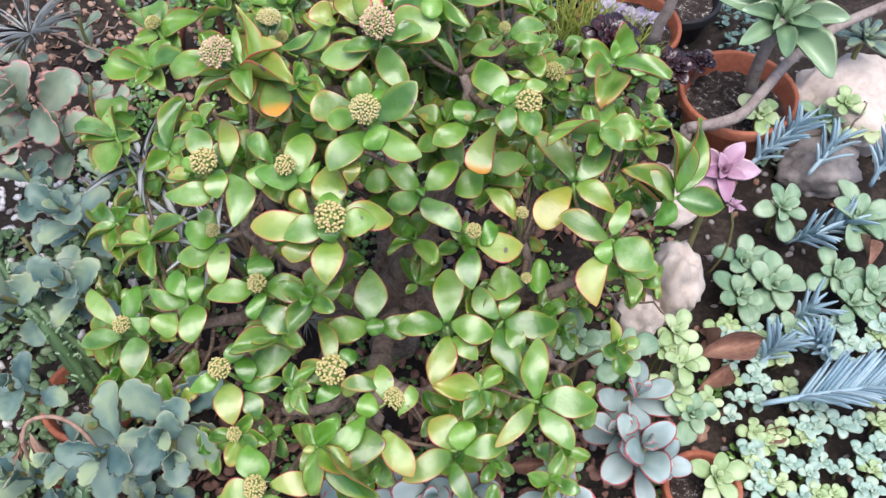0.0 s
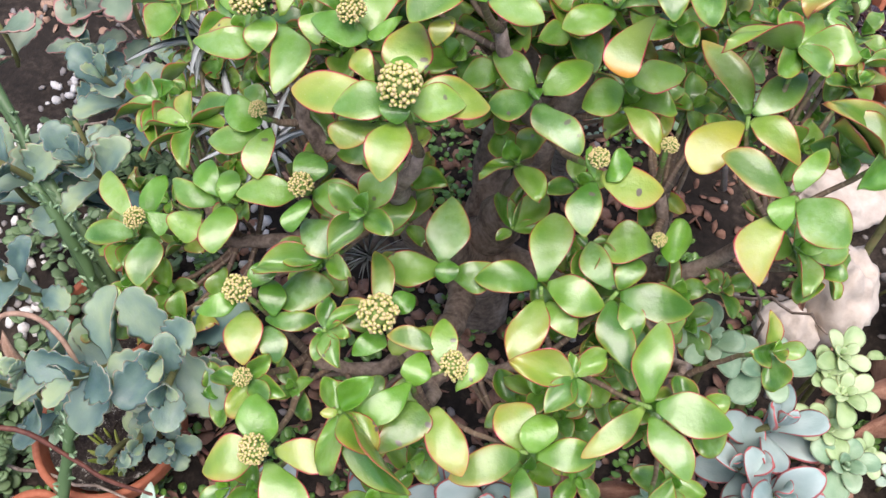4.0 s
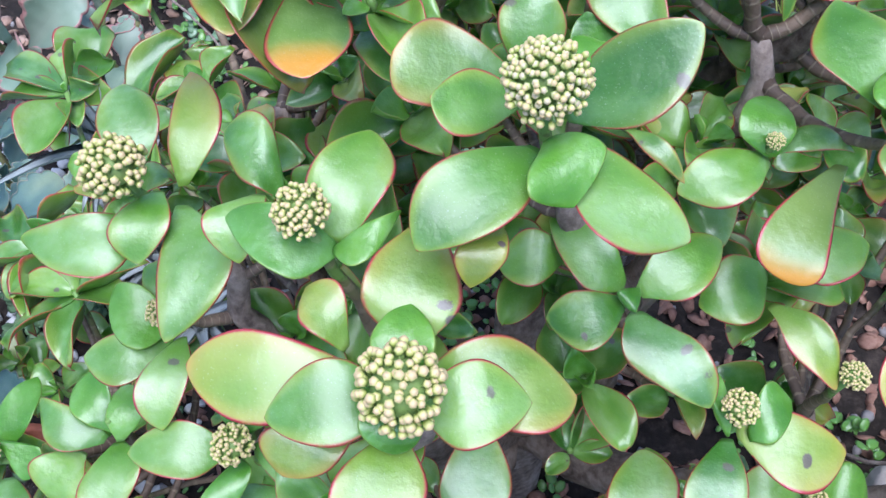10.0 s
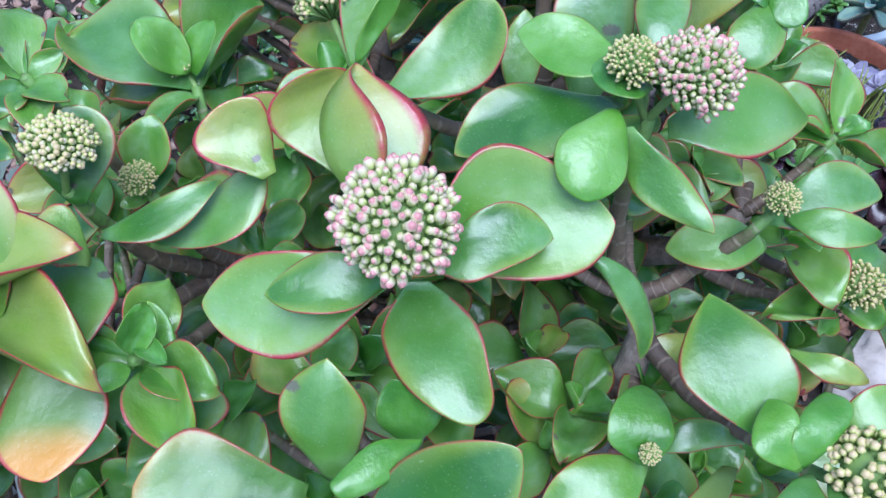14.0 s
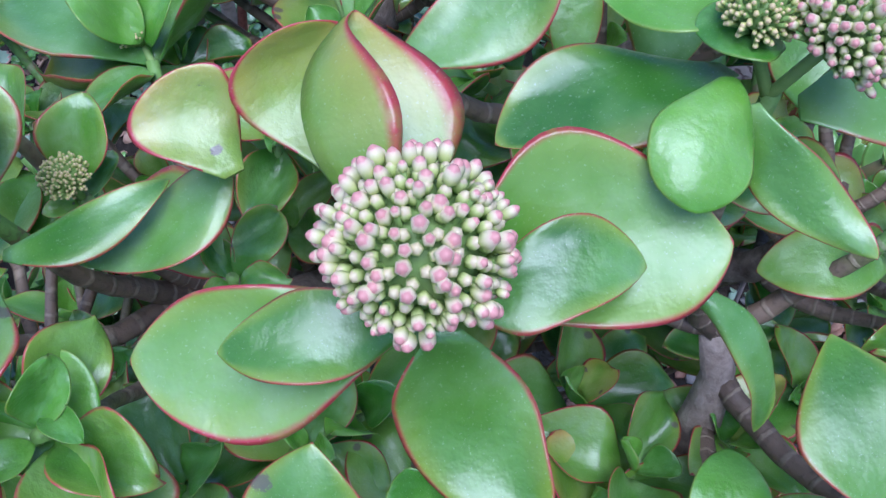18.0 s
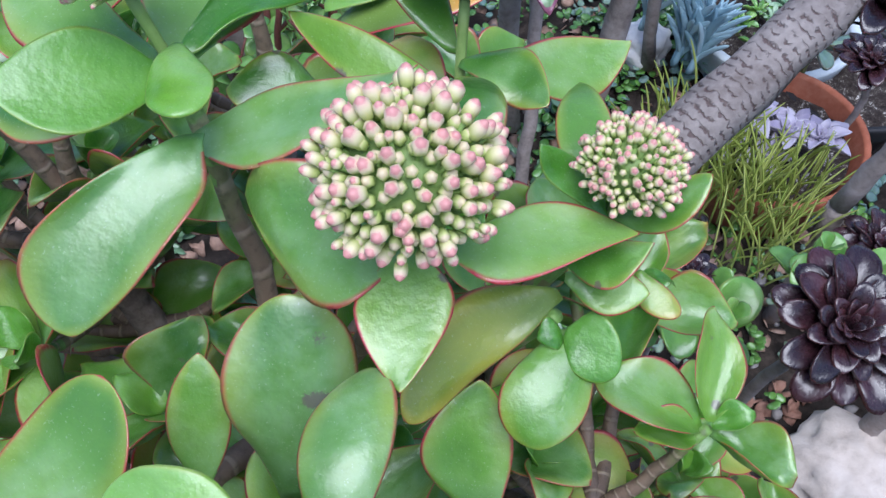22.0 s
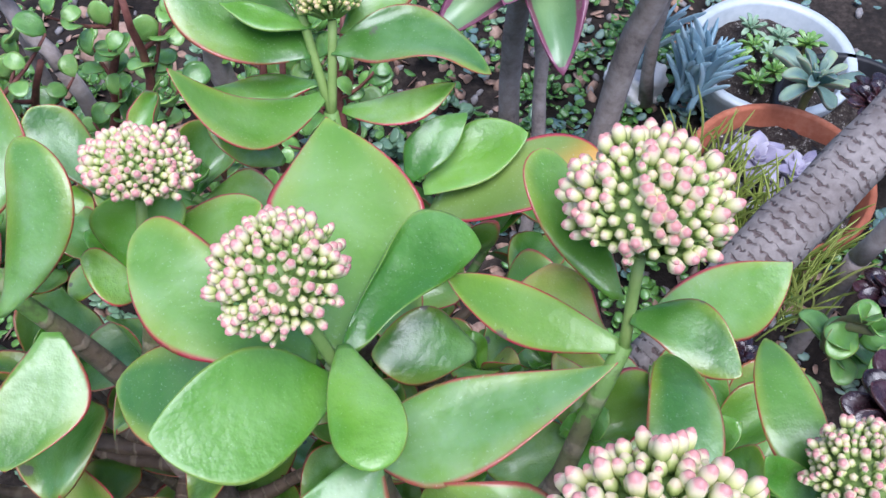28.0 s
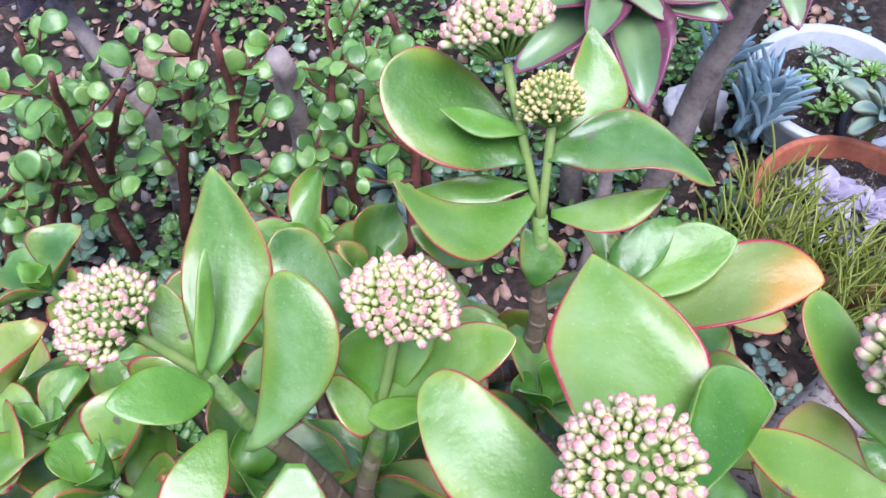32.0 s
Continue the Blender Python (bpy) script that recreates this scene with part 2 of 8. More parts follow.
M_BARK = rough_material("brown_bark", [(0.38, (0.08, 0.058, 0.046)), (0.52, (0.23, 0.175, 0.14)), (0.66, (0.4, 0.32, 0.265))], 22, 0.85, 110, 1.0, 0.004)
M_STEM = rough_material("green_brown_stem", [(0.35, (0.12, 0.13, 0.05)), (0.55, (0.2, 0.2, 0.08)), (0.75, (0.26, 0.2, 0.1))], 25, 0.6, 120, 0.4, 0.001)
M_GSTEM = rough_material("pale_green_stem", [(0.35, (0.16, 0.27, 0.06)), (0.6, (0.25, 0.36, 0.1)), (0.8, (0.3, 0.35, 0.12))], 40, 0.45, 150, 0.2, 0.001)
M_GREY = rough_material("grey_bark", [(0.35, (0.12, 0.095, 0.085)), (0.52, (0.29, 0.24, 0.215)), (0.7, (0.42, 0.36, 0.33))], 14, 0.8, 80, 0.6, 0.003)
M_RSTEM = rough_material("red_brown_stem", [(0.35, (0.07, 0.025, 0.02)), (0.6, (0.16, 0.06, 0.045)), (0.8, (0.24, 0.1, 0.07))], 30, 0.55, 120, 0.4, 0.001)
M_TERRA = rough_material("terracotta", [(0.3, (0.24, 0.075, 0.04)), (0.55, (0.4, 0.13, 0.07)), (0.8, (0.5, 0.22, 0.14))], 9, 0.75, 90, 0.3, 0.001)
M_SOIL = rough_material("potting_soil", [(0.4, (0.012, 0.009, 0.008)), (0.55, (0.04, 0.03, 0.026)), (0.63, (0.1, 0.085, 0.07)), (0.66, (0.5, 0.47, 0.43))], 60, 0.95, 320, 1.0, 0.006)
M_GROUND = rough_material("garden_soil", [(0.35, (0.009, 0.007, 0.006)), (0.55, (0.026, 0.02, 0.016)), (0.78, (0.1, 0.076, 0.06))], 6, 0.95, 70, 1.0, 0.01)
M_ROCK = rough_material("pale_rock", [(0.3, (0.34, 0.28, 0.23)), (0.5, (0.58, 0.5, 0.43)), (0.75, (0.74, 0.67, 0.6))], 5, 0.85, 45, 0.7, 0.006)
M_ROCK2 = rough_material("grey_rock", [(0.3, (0.12, 0.11, 0.1)), (0.5, (0.25, 0.23, 0.22)), (0.75, (0.4, 0.37, 0.35))], 6, 0.85, 50, 0.7, 0.006)
M_PEB = rough_material("white_pebble", [(0.3, (0.55, 0.52, 0.5)), (0.6, (0.75, 0.73, 0.7)), (0.8, (0.82, 0.8, 0.78))], 12, 0.7, 90, 0.3, 0.002)
M_WHITE = rough_material("white_glazed_ceramic", [(0.3, (0.4, 0.46, 0.48)), (0.6, (0.56, 0.61, 0.63)), (0.8, (0.66, 0.7, 0.71))], 5, 0.35, 60, 0.1, 0.001, spec=0.5)
M_BLACK = rough_material("black_plastic", [(0.3, (0.012, 0.012, 0.014)), (0.6, (0.025, 0.025, 0.028)), (0.8, (0.05, 0.05, 0.05))], 8, 0.5, 60, 0.15, 0.001)
M_DRY = rough_material("dry_leaf", [(0.35, (0.14, 0.065, 0.045)), (0.55, (0.31, 0.17, 0.12)), (0.75, (0.46, 0.29, 0.21))], 6, 0.8, 90, 0.4, 0.002)
M_LIT = rough_material("leaf_litter", [(0.3, (0.18, 0.1, 0.075)), (0.55, (0.4, 0.26, 0.19)), (0.8, (0.62, 0.45, 0.36))], 14, 0.85, 90, 0.4, 0.002)

# grey trunk with close, dark lens-shaped leaf scars
M_SCAR, n, l, b = material("scarred_grey_bark", 0.8)
sa, sb, sc = noise_node(n, l, 22, 5), noise_node(n, l, 150, 4), noise_node(n, l, 140, 2)
turns = calc(n, l, "MULTIPLY_ADD", sc.outputs[0], 11.0, calc(n, l, "MULTIPLY", attr(n, "along"), 380.0))
ring = smooth(n, l, calc(n, l, "SINE", turns), 0.35, 0.95)
ring = calc(n, l, "MULTIPLY", ring, smooth(n, l, sc.outputs[0], 0.4, 0.58))
sv = calc(n, l, "MULTIPLY_ADD", sb.outputs[0], 0.4, calc(n, l, "MULTIPLY", sa.outputs[0], 0.6))
base = ramp(n, l, sv, [(0.35, (0.15, 0.12, 0.105)), (0.5, (0.25, 0.215, 0.195)), (0.68, (0.38, 0.335, 0.3))])
l.new(mix(n, l, calc(n, l, "MULTIPLY", ring, 0.75), base, (0.07, 0.035, 0.03)), b.inputs["Base Color"])
bump(n, l, b, calc(n, l, "SUBTRACT", sv, ring), 0.6, 0.003)

# shoots: brown bark below, green where they carry leaves
M_SHOOT, n, l, b = material("shoot_bark", 0.55)
sn = noise_node(n, l, 60, 4)
f = calc(n, l, "MULTIPLY_ADD", sn.outputs[0], 0.3, attr(n, "along"))
base = ramp(n, l, f, [(0.3, (0.13, 0.09, 0.065)), (0.6, (0.24, 0.165, 0.11)), (0.88, (0.2, 0.145, 0.095)), (1.04, (0.19, 0.2, 0.075)), (1.14, (0.18, 0.32, 0.07))])
fine = noise_node(n, l, 220, 4)
ring = smooth(n, l, calc(n, l, "SINE", calc(n, l, "MULTIPLY_ADD", sn.outputs[0], 3.0, calc(n, l, "MULTIPLY", attr(n, "along"), 62.0))), 0.75, 1.0)
col = mix(n, l, calc(n, l, "MULTIPLY", ring, 0.5), base, (0.4, 0.32, 0.22))
l.new(mix(n, l, smooth(n, l, fine.outputs[0], 0.5, 0.7, 0.0, 0.5), col, (0.07, 0.05, 0.035)), b.inputs["Base Color"])
bump(n, l, b, calc(n, l, "ADD", calc(n, l, "MULTIPLY", ring, 0.4), fine.outputs[0]), 0.5, 0.002)

# pink-tipped buds: pale green below, pink at the closed point
M_BUD, n, l, b = material("flower_bud", 0.45)
bn = noise_node(n, l, 60, 2)
f = calc(n, l, "MULTIPLY_ADD", bn.outputs[0], 0.3, attr(n, "along"))
bc = ramp(n, l, f, [(0.2, (0.3, 0.43, 0.1)), (0.5, (0.56, 0.6, 0.22)), (0.8, (0.74, 0.67, 0.41)), (1.06, (0.74, 0.52, 0.39)), (1.16, (0.64, 0.29, 0.26))])
l.new(bc, b.inputs["Base Color"])
M_BUDY, n, l, b = material("young_flower_bud", 0.45)
bn = noise_node(n, l, 60, 2)
f = calc(n, l, "MULTIPLY_ADD", bn.outputs[0], 0.3, attr(n, "along"))
l.new(ramp(n, l, f, [(0.15, (0.16, 0.26, 0.04)), (0.55, (0.4, 0.46, 0.11)), (0.92, (0.62, 0.58, 0.22)), (1.15, (0.66, 0.5, 0.26))]), b.inputs["Base Color"])
M_BUDG, n, l, b = material("green_flower_bud", 0.45)
bn = noise_node(n, l, 60, 2)
f = calc(n, l, "MULTIPLY_ADD", bn.outputs[0], 0.3, attr(n, "along"))
l.new(ramp(n, l, f, [(0.15, (0.2, 0.33, 0.05)), (0.55, (0.4, 0.5, 0.13)), (0.9, (0.56, 0.6, 0.24)), (1.15, (0.66, 0.55, 0.35))]), b.inputs["Base Color"])

# ---- shapes ----
ID = Matrix.Identity(4)
PLACE = {}


def thing(name, at, label, category, group="", kind=""):
    """An empty at the base of a thing, to which its parts belong."""
    ob = new(name)
    ob.empty_display_size = 0.02
    ob.matrix_basis = Matrix.Translation(at)
    PLACE[ob] = Matrix.Translation(at)
    return tagged(ob, label, category, group, kind)


def put(name, mesh, parent=None, m=ID, label=""):
    """Links a mesh at the pose m of the world, as a part of parent."""
    ob = new(name, mesh)
    PLACE[ob] = m.copy()
    ob.matrix_basis = m
    if parent is not None:
        ob.parent = parent
        ob.matrix_parent_inverse = PLACE[parent].inverted_safe()
    if label:
        tagged(ob, label)
    return ob


def grid_mesh(name, verts, faces, mat, attrs=None, flat=False):
    me = bpy.data.meshes.new(name)
    me.from_pydata(verts, [], faces)
    me.materials.append(mat)
    for key, vals in (attrs or {}).items():
        me.attributes.new(key, "FLOAT", "POINT").data.foreach_set("value", np.asarray(vals, dtype=np.float32))
    if not flat:
        me.polygons.foreach_set("use_smooth", [True] * len(faces))
    return me


def join(parts):
    """Joins (verts, faces, along) lists into one."""
    V, F, A = [], [], []
    for v, f, a in parts:
        k = len(V)
        V += v
        A += a
        F += [tuple(i + k for i in q) for q in f]
    return V, F, A


def tube(points, radii, sides=8, wob=0.0, seed=0):
    """A tapered tube along points; returns verts, faces, along."""
    pts = [Vector(p) for p in points]
    rng = random.Random(seed)
    V, F, A = [], [], []
    side = None
    for i, p in enumerate(pts):
        d = (pts[min(i + 1, len(pts) - 1)] - pts[max(i - 1, 0)]).normalized()
        if side is None:
            side = d.orthogonal().normalized()
        side = (side - d * side.dot(d)).normalized()
        up = d.cross(side)
        for j in range(sides):
            a = 2 * math.pi * j / sides
            r = radii[i] * (1 + wob * rng.uniform(-1, 1))
            V.append(tuple(p + side * (r * math.cos(a)) + up * (r * math.sin(a))))
            A.append(i / (len(pts) - 1))
        if i:
            for j in range(sides):
                a0, b0 = (i - 1) * sides, i * sides
                k = (j + 1) % sides
                F.append((a0 + j, a0 + k, b0 + k, b0 + j))
    F.append(tuple(range(sides))[::-1])
    F.append(tuple(range((len(pts) - 1) * sides, len(pts) * sides)))
    return V, F, A


def bend_line(a, b, sag, n=8, wig=0.0, seed=0):
    """Points from a to b on a curve that leaves a along sag."""
    a, b, s = Vector(a), Vector(b), Vector(sag)
    rng = random.Random(seed)
    out = []
    for i in range(n + 1):
        t = i / n
        p = a.lerp(b, t) + s * (4 * t * (1 - t))
        if 0 < i < n:
            p += Vector((rng.uniform(-1, 1), rng.uniform(-1, 1), rng.uniform(-1, 1))) * wig
        out.append(p)
    return out


def tube_mesh(name, pts, radii, mat, sides=8, wob=0.0, seed=0):
    v, f, a = tube(pts, radii, sides, wob, seed)
    return grid_mesh(name, v, f, mat, {"along": a})


OUTLINES = {
    "jade": lambda u: (0.12 + 0.88 * math.sin(math.pi / 2 * min(1, u / 0.55)) ** 0.85) * max(0.0, 1 - max(0, (u - 0.5) / 0.5) ** 2.1) ** 0.72,
    "jade_blunt": lambda u: (0.12 + 0.88 * math.sin(math.pi / 2 * min(1, u / 0.58)) ** 0.85) * max(0.0, 1 - max(0, (u - 0.52) / 0.48) ** 2.3) ** 0.58,
    "jade_point": lambda u: (0.12 + 0.88 * math.sin(math.pi / 2 * min(1, u / 0.5)) ** 0.85) * max(0.0, 1 - max(0, (u - 0.42) / 0.58) ** 1.9) ** 0.85,
    "oval": lambda u: math.sqrt(max(0, 1 - (2 * u - 1) ** 2)) * 0.98 + 0.02 * (1 - u),
    "spoon": lambda u: (0.28 + 0.72 * u ** 1.1) * (math.sqrt(max(0, 1 - max(0, (u - 0.6) / 0.4) ** 2))) * (1.0 if u < 0.97 else 0.85),
    "scallop": lambda u: (0.2 + 0.8 * math.sin(math.pi / 2 * min(1, u / 0.6)) ** 1.3) * (0.74 + (0.34 * abs(math.sin((u - 0.22) * 15.5)) ** 0.55 if u > 0.22 else 0.0)) * math.sqrt(max(0, 1 - max(0, (u - 0.62) / 0.38) ** 2.4)),
    "paddle": lambda u: (0.3 + 0.7 * math.sin(math.pi / 2 * min(1, u / 0.68)) ** 1.6) * math.sqrt(max(0, 1 - max(0, (u - 0.66) / 0.34) ** 2.2)),
    "finger": lambda u: (0.75 + 0.25 * math.sin(math.pi * u)) * math.sqrt(max(0, 1 - max(0, (u - 0.7) / 0.3) ** 2)),
    "strap": lambda u: (1 - 0.92 * u) if u < 1 else 0.0,
    "round": lambda u: 0.12 + 0.88 * math.sqrt(max(0, 1 - (2 * max(0, u * 1.06 - 0.06) - 1) ** 2)) if 0 < u < 1 else (0.12 if u <= 0 else 0.0),
}
LEAVES = {}


def leaf_mesh(mat, outline="jade", arch=0.1, cup=0.2, thick=0.045, twist=0.0, wave=0.0, seed=0, nu=12, nv=8):
    """A fleshy leaf one long and one wide, from its base at the origin along x, upper side towards z."""
    key = (mat.name, outline, arch, cup, thick, twist, wave, seed, nu, nv)
    if key in LEAVES:
        return LEAVES[key]
    rng = random.Random(seed * 7 + 3)
    ph, skew = rng.uniform(0, 6.28), rng.uniform(-0.05, 0.05)
    shape = OUTLINES[outline]
    V, rim, along, F = [], [], [], []
    for i in range(nu + 1):
        u = i / nu
        u = u if outline == "strap" else 1 - (1 - u) ** (1.6 if outline[:4] == "jade" else 1.9)
        hw = 0.5 * shape(u)
        if i == nu:
            hw = 0.004
        for j in range(2 * nv):
            # round the edge: upper side then lower side
            a = math.pi * 2 * j / (2 * nv)
            v = math.cos(a)
            y = hw * v
            body = thick * (0.55 + 0.6 * math.sin(math.pi * min(1, 0.15 + 0.85 * u)) ** 0.6) * (1 if i < nu else 0.15)
            z = math.sin(a) * body * (0.75 if math.sin(a) > 0 else 1.0) * min(1, 0.25 + hw * 2.2)
            z += (cup * hw * v * v - cup * 0.12) * min(1.0, (1 - u) / 0.3)
            z += arch * 4 * u * (1 - u) * 0.5 + wave * 0.07 * math.sin(4 * u + ph + 1.8 * v) * min(1, u * 3)
            side = (0, 1, -1, 0.5)[seed % 4]
            e = max(0.0, v * side)
            z += 0.32 * hw * e * e * min(1, u * 2) - 0.1 * (1 if side else 0) * max(0, u - 0.72) ** 1.5 * 3
            yy = y + skew * math.sin(math.pi * u)
            tw = twist * u
            V.append((u, yy * math.cos(tw) - z * math.sin(tw), yy * math.sin(tw) + z * math.cos(tw)))
            rim.append(max(abs(v), (u - 0.86) / 0.14 if u > 0.86 else 0, ) if u > 0.12 else abs(v) * 0.6)
            along.append(u)
    s = 2 * nv
    for i in range(nu):
        for j in range(s):
            k = (j + 1) % s
            F.append((i * s + j, i * s + k, (i + 1) * s + k, (i + 1) * s + j))
    F.append(tuple(range(s))[::-1])
    F.append(tuple(range(nu * s, nu * s + s)))
    me = grid_mesh(outline + "_leaf", V, F, mat, {"rim": rim, "along": along})
    LEAVES[key] = me
    return me


def leaf_pose(base, tip, up, width, roll=0.0, thick=1.0):
    """The pose that lays a unit leaf from base to tip, its upper side towards up."""
    b, t = Vector(base), Vector(tip)
    x = t - b
    L = x.length
    x.normalize()
    z = Vector(up)
    z = z - x * z.dot(x)
    if z.length < 1e-4:
        z = x.orthogonal()
    z.normalize()
    y = z.cross(x)
    m = Matrix((x, y, z)).transposed().to_4x4()
    m = m @ pose(0, 0, 0, roll)
    return Matrix.Translation(b) @ m @ Matrix.Diagonal((L, width, L * thick, 1))


def lathe(profile, sides=40, wob=0.0, seed=0):
    """A body turned about z from (radius, height) pairs."""
    V, F = [], []
    rng = random.Random(seed)
    for i, (r, z) in enumerate(profile):
        for j in range(sides):
            a = 2 * math.pi * j / sides
            V.append((r * math.cos(a), r * math.sin(a), z))
    for i in range(len(profile) - 1):
        for j in range(sides):
            k = (j + 1) % sides
            F.append((i * sides + j, i * sides + k, (i + 1) * sides + k, (i + 1) * sides + j))
    F.append(tuple(range(sides))[::-1])
    F.append(tuple(range((len(profile) - 1) * sides, len(profile) * sides)))
    return V, F


def rock_mesh(name, size, mat, seed, rough=0.22, sub=4):
    bm = bmesh.new()
    bmesh.ops.create_icosphere(bm, subdivisions=sub, radius=1.0)
    o = Vector((seed * 3.1, seed * 1.7, seed * 0.9))
    for v in bm.verts:
        d = v.co.normalized()
        k = 1 + rough * (noise.noise(d * 1.3 + o) * 1.3 + 0.7 * noise.noise(d * 3.1 + o) + 0.45 * noise.noise(d * 7 + o) + 0.22 * noise.noise(d * 16 + o))
        v.co = Vector((d.x * size[0], d.y * size[1], d.z * size[2])) * k
    me = bpy.data.meshes.new(name)
    bm.to_mesh(me)
    bm.free()
    me.materials.append(mat)
    me.polygons.foreach_set("use_smooth", [True] * len(me.polygons))
    return me


def pot(name, at, radius, height, mat, label, soil=0.04, lip=0.03, wall=0.012, bowl=False, lean=(0, 0), category="flower pot"):
    """A turned plant pot with a lip and a disc of soil; at is the middle of its rim."""
    at = Vector(at) - Vector((0, 0, height))
    p = thing(name, at, label, category)
    m = Matrix.Translation(at) @ pose(0, 0, 0, lean[0], lean[1], 0)
    r, h = radius, height
    if bowl:
        prof = [(r * 0.5, 0), (r * 0.62, 0.005), (r * 0.86, h * 0.4), (r * 0.97, h * 0.85), (r * 1.0, h - 0.004), (r * 0.99, h), (r - wall, h), (r - wall * 1.2, h - 0.006), (r * 0.85 - wall, h * 0.45), (r * 0.6, 0.03)]
    else:
        prof = [(r * 0.66, 0), (r * 0.68, 0.004), (r * 0.9, h - lip - 0.002), (r * 0.985, h - lip), (r, h - lip + 0.004), (r, h - 0.005), (r * 0.99, h), (r - wall + 0.002, h), (r - wall, h - 0.004), (r * 0.9 - wall, h - lip - 0.02), (r * 0.66 - wall, 0.02)]
    v, f = lathe(prof)
    put("pot_body", grid_mesh("pot_body", v, f, mat), p, m)
    s, rng = h - soil, random.Random(int(radius * 1000))
    V, F = [(0, 0, s)], []
    rr = (r * 0.92 - wall) if not bowl else r * 0.9 - wall
    for i in range(1, 9):
        for j in range(28):
            a = 2 * math.pi * j / 28
            V.append((rr * i / 8 * math.cos(a), rr * i / 8 * math.sin(a), s + rng.uniform(-0.004, 0.006)))
    for j in range(28):
        F.append((0, 1 + j, 1 + (j + 1) % 28))
    for i in range(7):
        for j in range(28):
            k = (j + 1) % 28
            F.append((1 + i * 28 + j, 1 + (i + 1) * 28 + j, 1 + (i + 1) * 28 + k, 1 + i * 28 + k))
    put("soil", grid_mesh("soil", V, F, M_SOIL), p, m, "dark crumbly potting soil")
    return p


def rosette(name, at, radius, count, mat, label, category="succulent", group="", outline="spoon", rise=0.35, thick=0.11, wide=0.45, axis=(0, 0, 1), stem=0.0, stem_mat=None, inner=0.22, cup=0.35, seed=0, arch=0.1, tiers=None):
    """A succulent rosette: leaves in a spiral, the inner ones smaller and more upright, on a short stem."""
    p = thing(name, Vector(at) - Vector((0, 0, stem)), label, category, group)
    ax = Vector(axis).normalized()
    e1 = ax.orthogonal().normalized()
    e2 = ax.cross(e1)
    rng = random.Random(seed * 13 + 5)
    c = Vector(at)
    st = bend_line(c - Vector((0, 0, max(stem, 0.012))), c, (0.1 * stem * rng.uniform(-1, 1), 0.1 * stem * rng.uniform(-1, 1), 0), 5)
    sr = max(0.003, radius * 0.09)
    put("stem", tube_mesh("stem", st, [sr * 1.2, sr, sr, sr, sr, sr], stem_mat or M_STEM, 7), p)
    for i in range(count):
        t = i / max(1, count - 1)
        ln = radius * (1 - (1 - inner) * t ** 1.3) * rng.uniform(0.9, 1.08)
        el = math.radians(8 + 72 * t ** 1.2 * (0.6 + rise) + rng.uniform(-6, 6)) if rise > 0 else math.radians(rng.uniform(-5, 40))
        a = i * 2.39996 + seed + rng.uniform(-0.12, 0.12)
        d = (e1 * math.cos(a) + e2 * math.sin(a)) * math.cos(el) + ax * math.sin(el)
        b = c + ax * (radius * 0.12 * t - radius * 0.05) + (e1 * math.cos(a) + e2 * math.sin(a)) * radius * 0.04
        me = leaf_mesh(mat, outline, arch, cup, thick, 0, 0.2, i % 3, 8, 5)
        put("leaf", me, p, leaf_pose(b, b + d * ln, ax, ln * wide * rng.uniform(0.92, 1.08), rng.uniform(-8, 8)))
    return p

# ---- ground ----
def ground_height(x, y):
    return 0.02 * noise.noise(Vector((x * 2.1, y * 2.1, 0.3))) + 0.008 * noise.noise(Vector((x * 9, y * 9, 1.7)))


V, F = [], []
xs = [-60, -20, -6] + [-2.4 + 0.04 * i for i in range(121)] + [6, 20, 60]
ys = [-60, -20, -5] + [-0.6 + 0.04 * i for i in range(91)] + [6, 20, 60]
for y in ys:
    for x in xs:
        V.append((x, y, ground_height(x, y) if abs(x) < 3 and -1 < y < 4 else 0.0))
w = len(xs)
for i in range(len(ys) - 1):
    for j in range(w - 1):
        F.append((i * w + j, i * w + j + 1, (i + 1) * w + j + 1, (i + 1) * w + j))
tagged(put("ground", grid_mesh("ground", V, F, M_GROUND)), "dark garden soil strewn with gravel and litter", "ground", kind="structure")

# gravel and litter
def scatter(name, count, box, mat, size, label, category, seed, flat=0.6):
    rng = random.Random(seed)
    parts = []
    for i in range(count):
        x, y = rng.uniform(box[0], box[2]), rng.uniform(box[1], box[3])
        s = size * rng.uniform(0.5, 1.3)
        m = Matrix.Translation((x, y, ground_height(x, y) + s * 0.25)) @ pose(0, 0, 0, rng.uniform(0, 60), rng.uniform(0, 60), rng.uniform(0, 360))
        v = []
        for a in ((1, 0, 0), (-1, 0, 0), (0, 1, 0), (0, -1, 0), (0, 0, 1), (0, 0, -1), (.6, .6, .5), (-.6, .6, .5), (.6, -.6, .5), (-.6, -.6, .5), (.6, .6, -.5), (-.6, .6, -.5), (.6, -.6, -.5), (-.6, -.6, -.5)):
            k = s * rng.uniform(0.75, 1.1)
            v.append(tuple(m @ Vector((a[0] * k, a[1] * k * 0.8, a[2] * k * flat))))
        f = [(4, 6, 7), (4, 7, 9), (4, 9, 8), (4, 8, 6), (5, 11, 10), (5, 13, 11), (5, 12, 13), (5, 10, 12), (0, 10, 6), (0, 6, 8), (0, 8, 12), (0, 12, 10), (1, 7, 11), (1, 9, 7), (1, 13, 9), (1, 11, 13), (2, 6, 10), (2, 7, 6), (2, 11, 7), (2, 10, 11), (3, 8, 9), (3, 12, 8), (3, 13, 12), (3, 9, 13)]
        parts.append((v, f, [0.5] * len(v)))
    v, f, a = join(parts)
    return tagged(put(name, grid_mesh(name, v, f, mat, {"along": a})), label, category, kind="stuff")


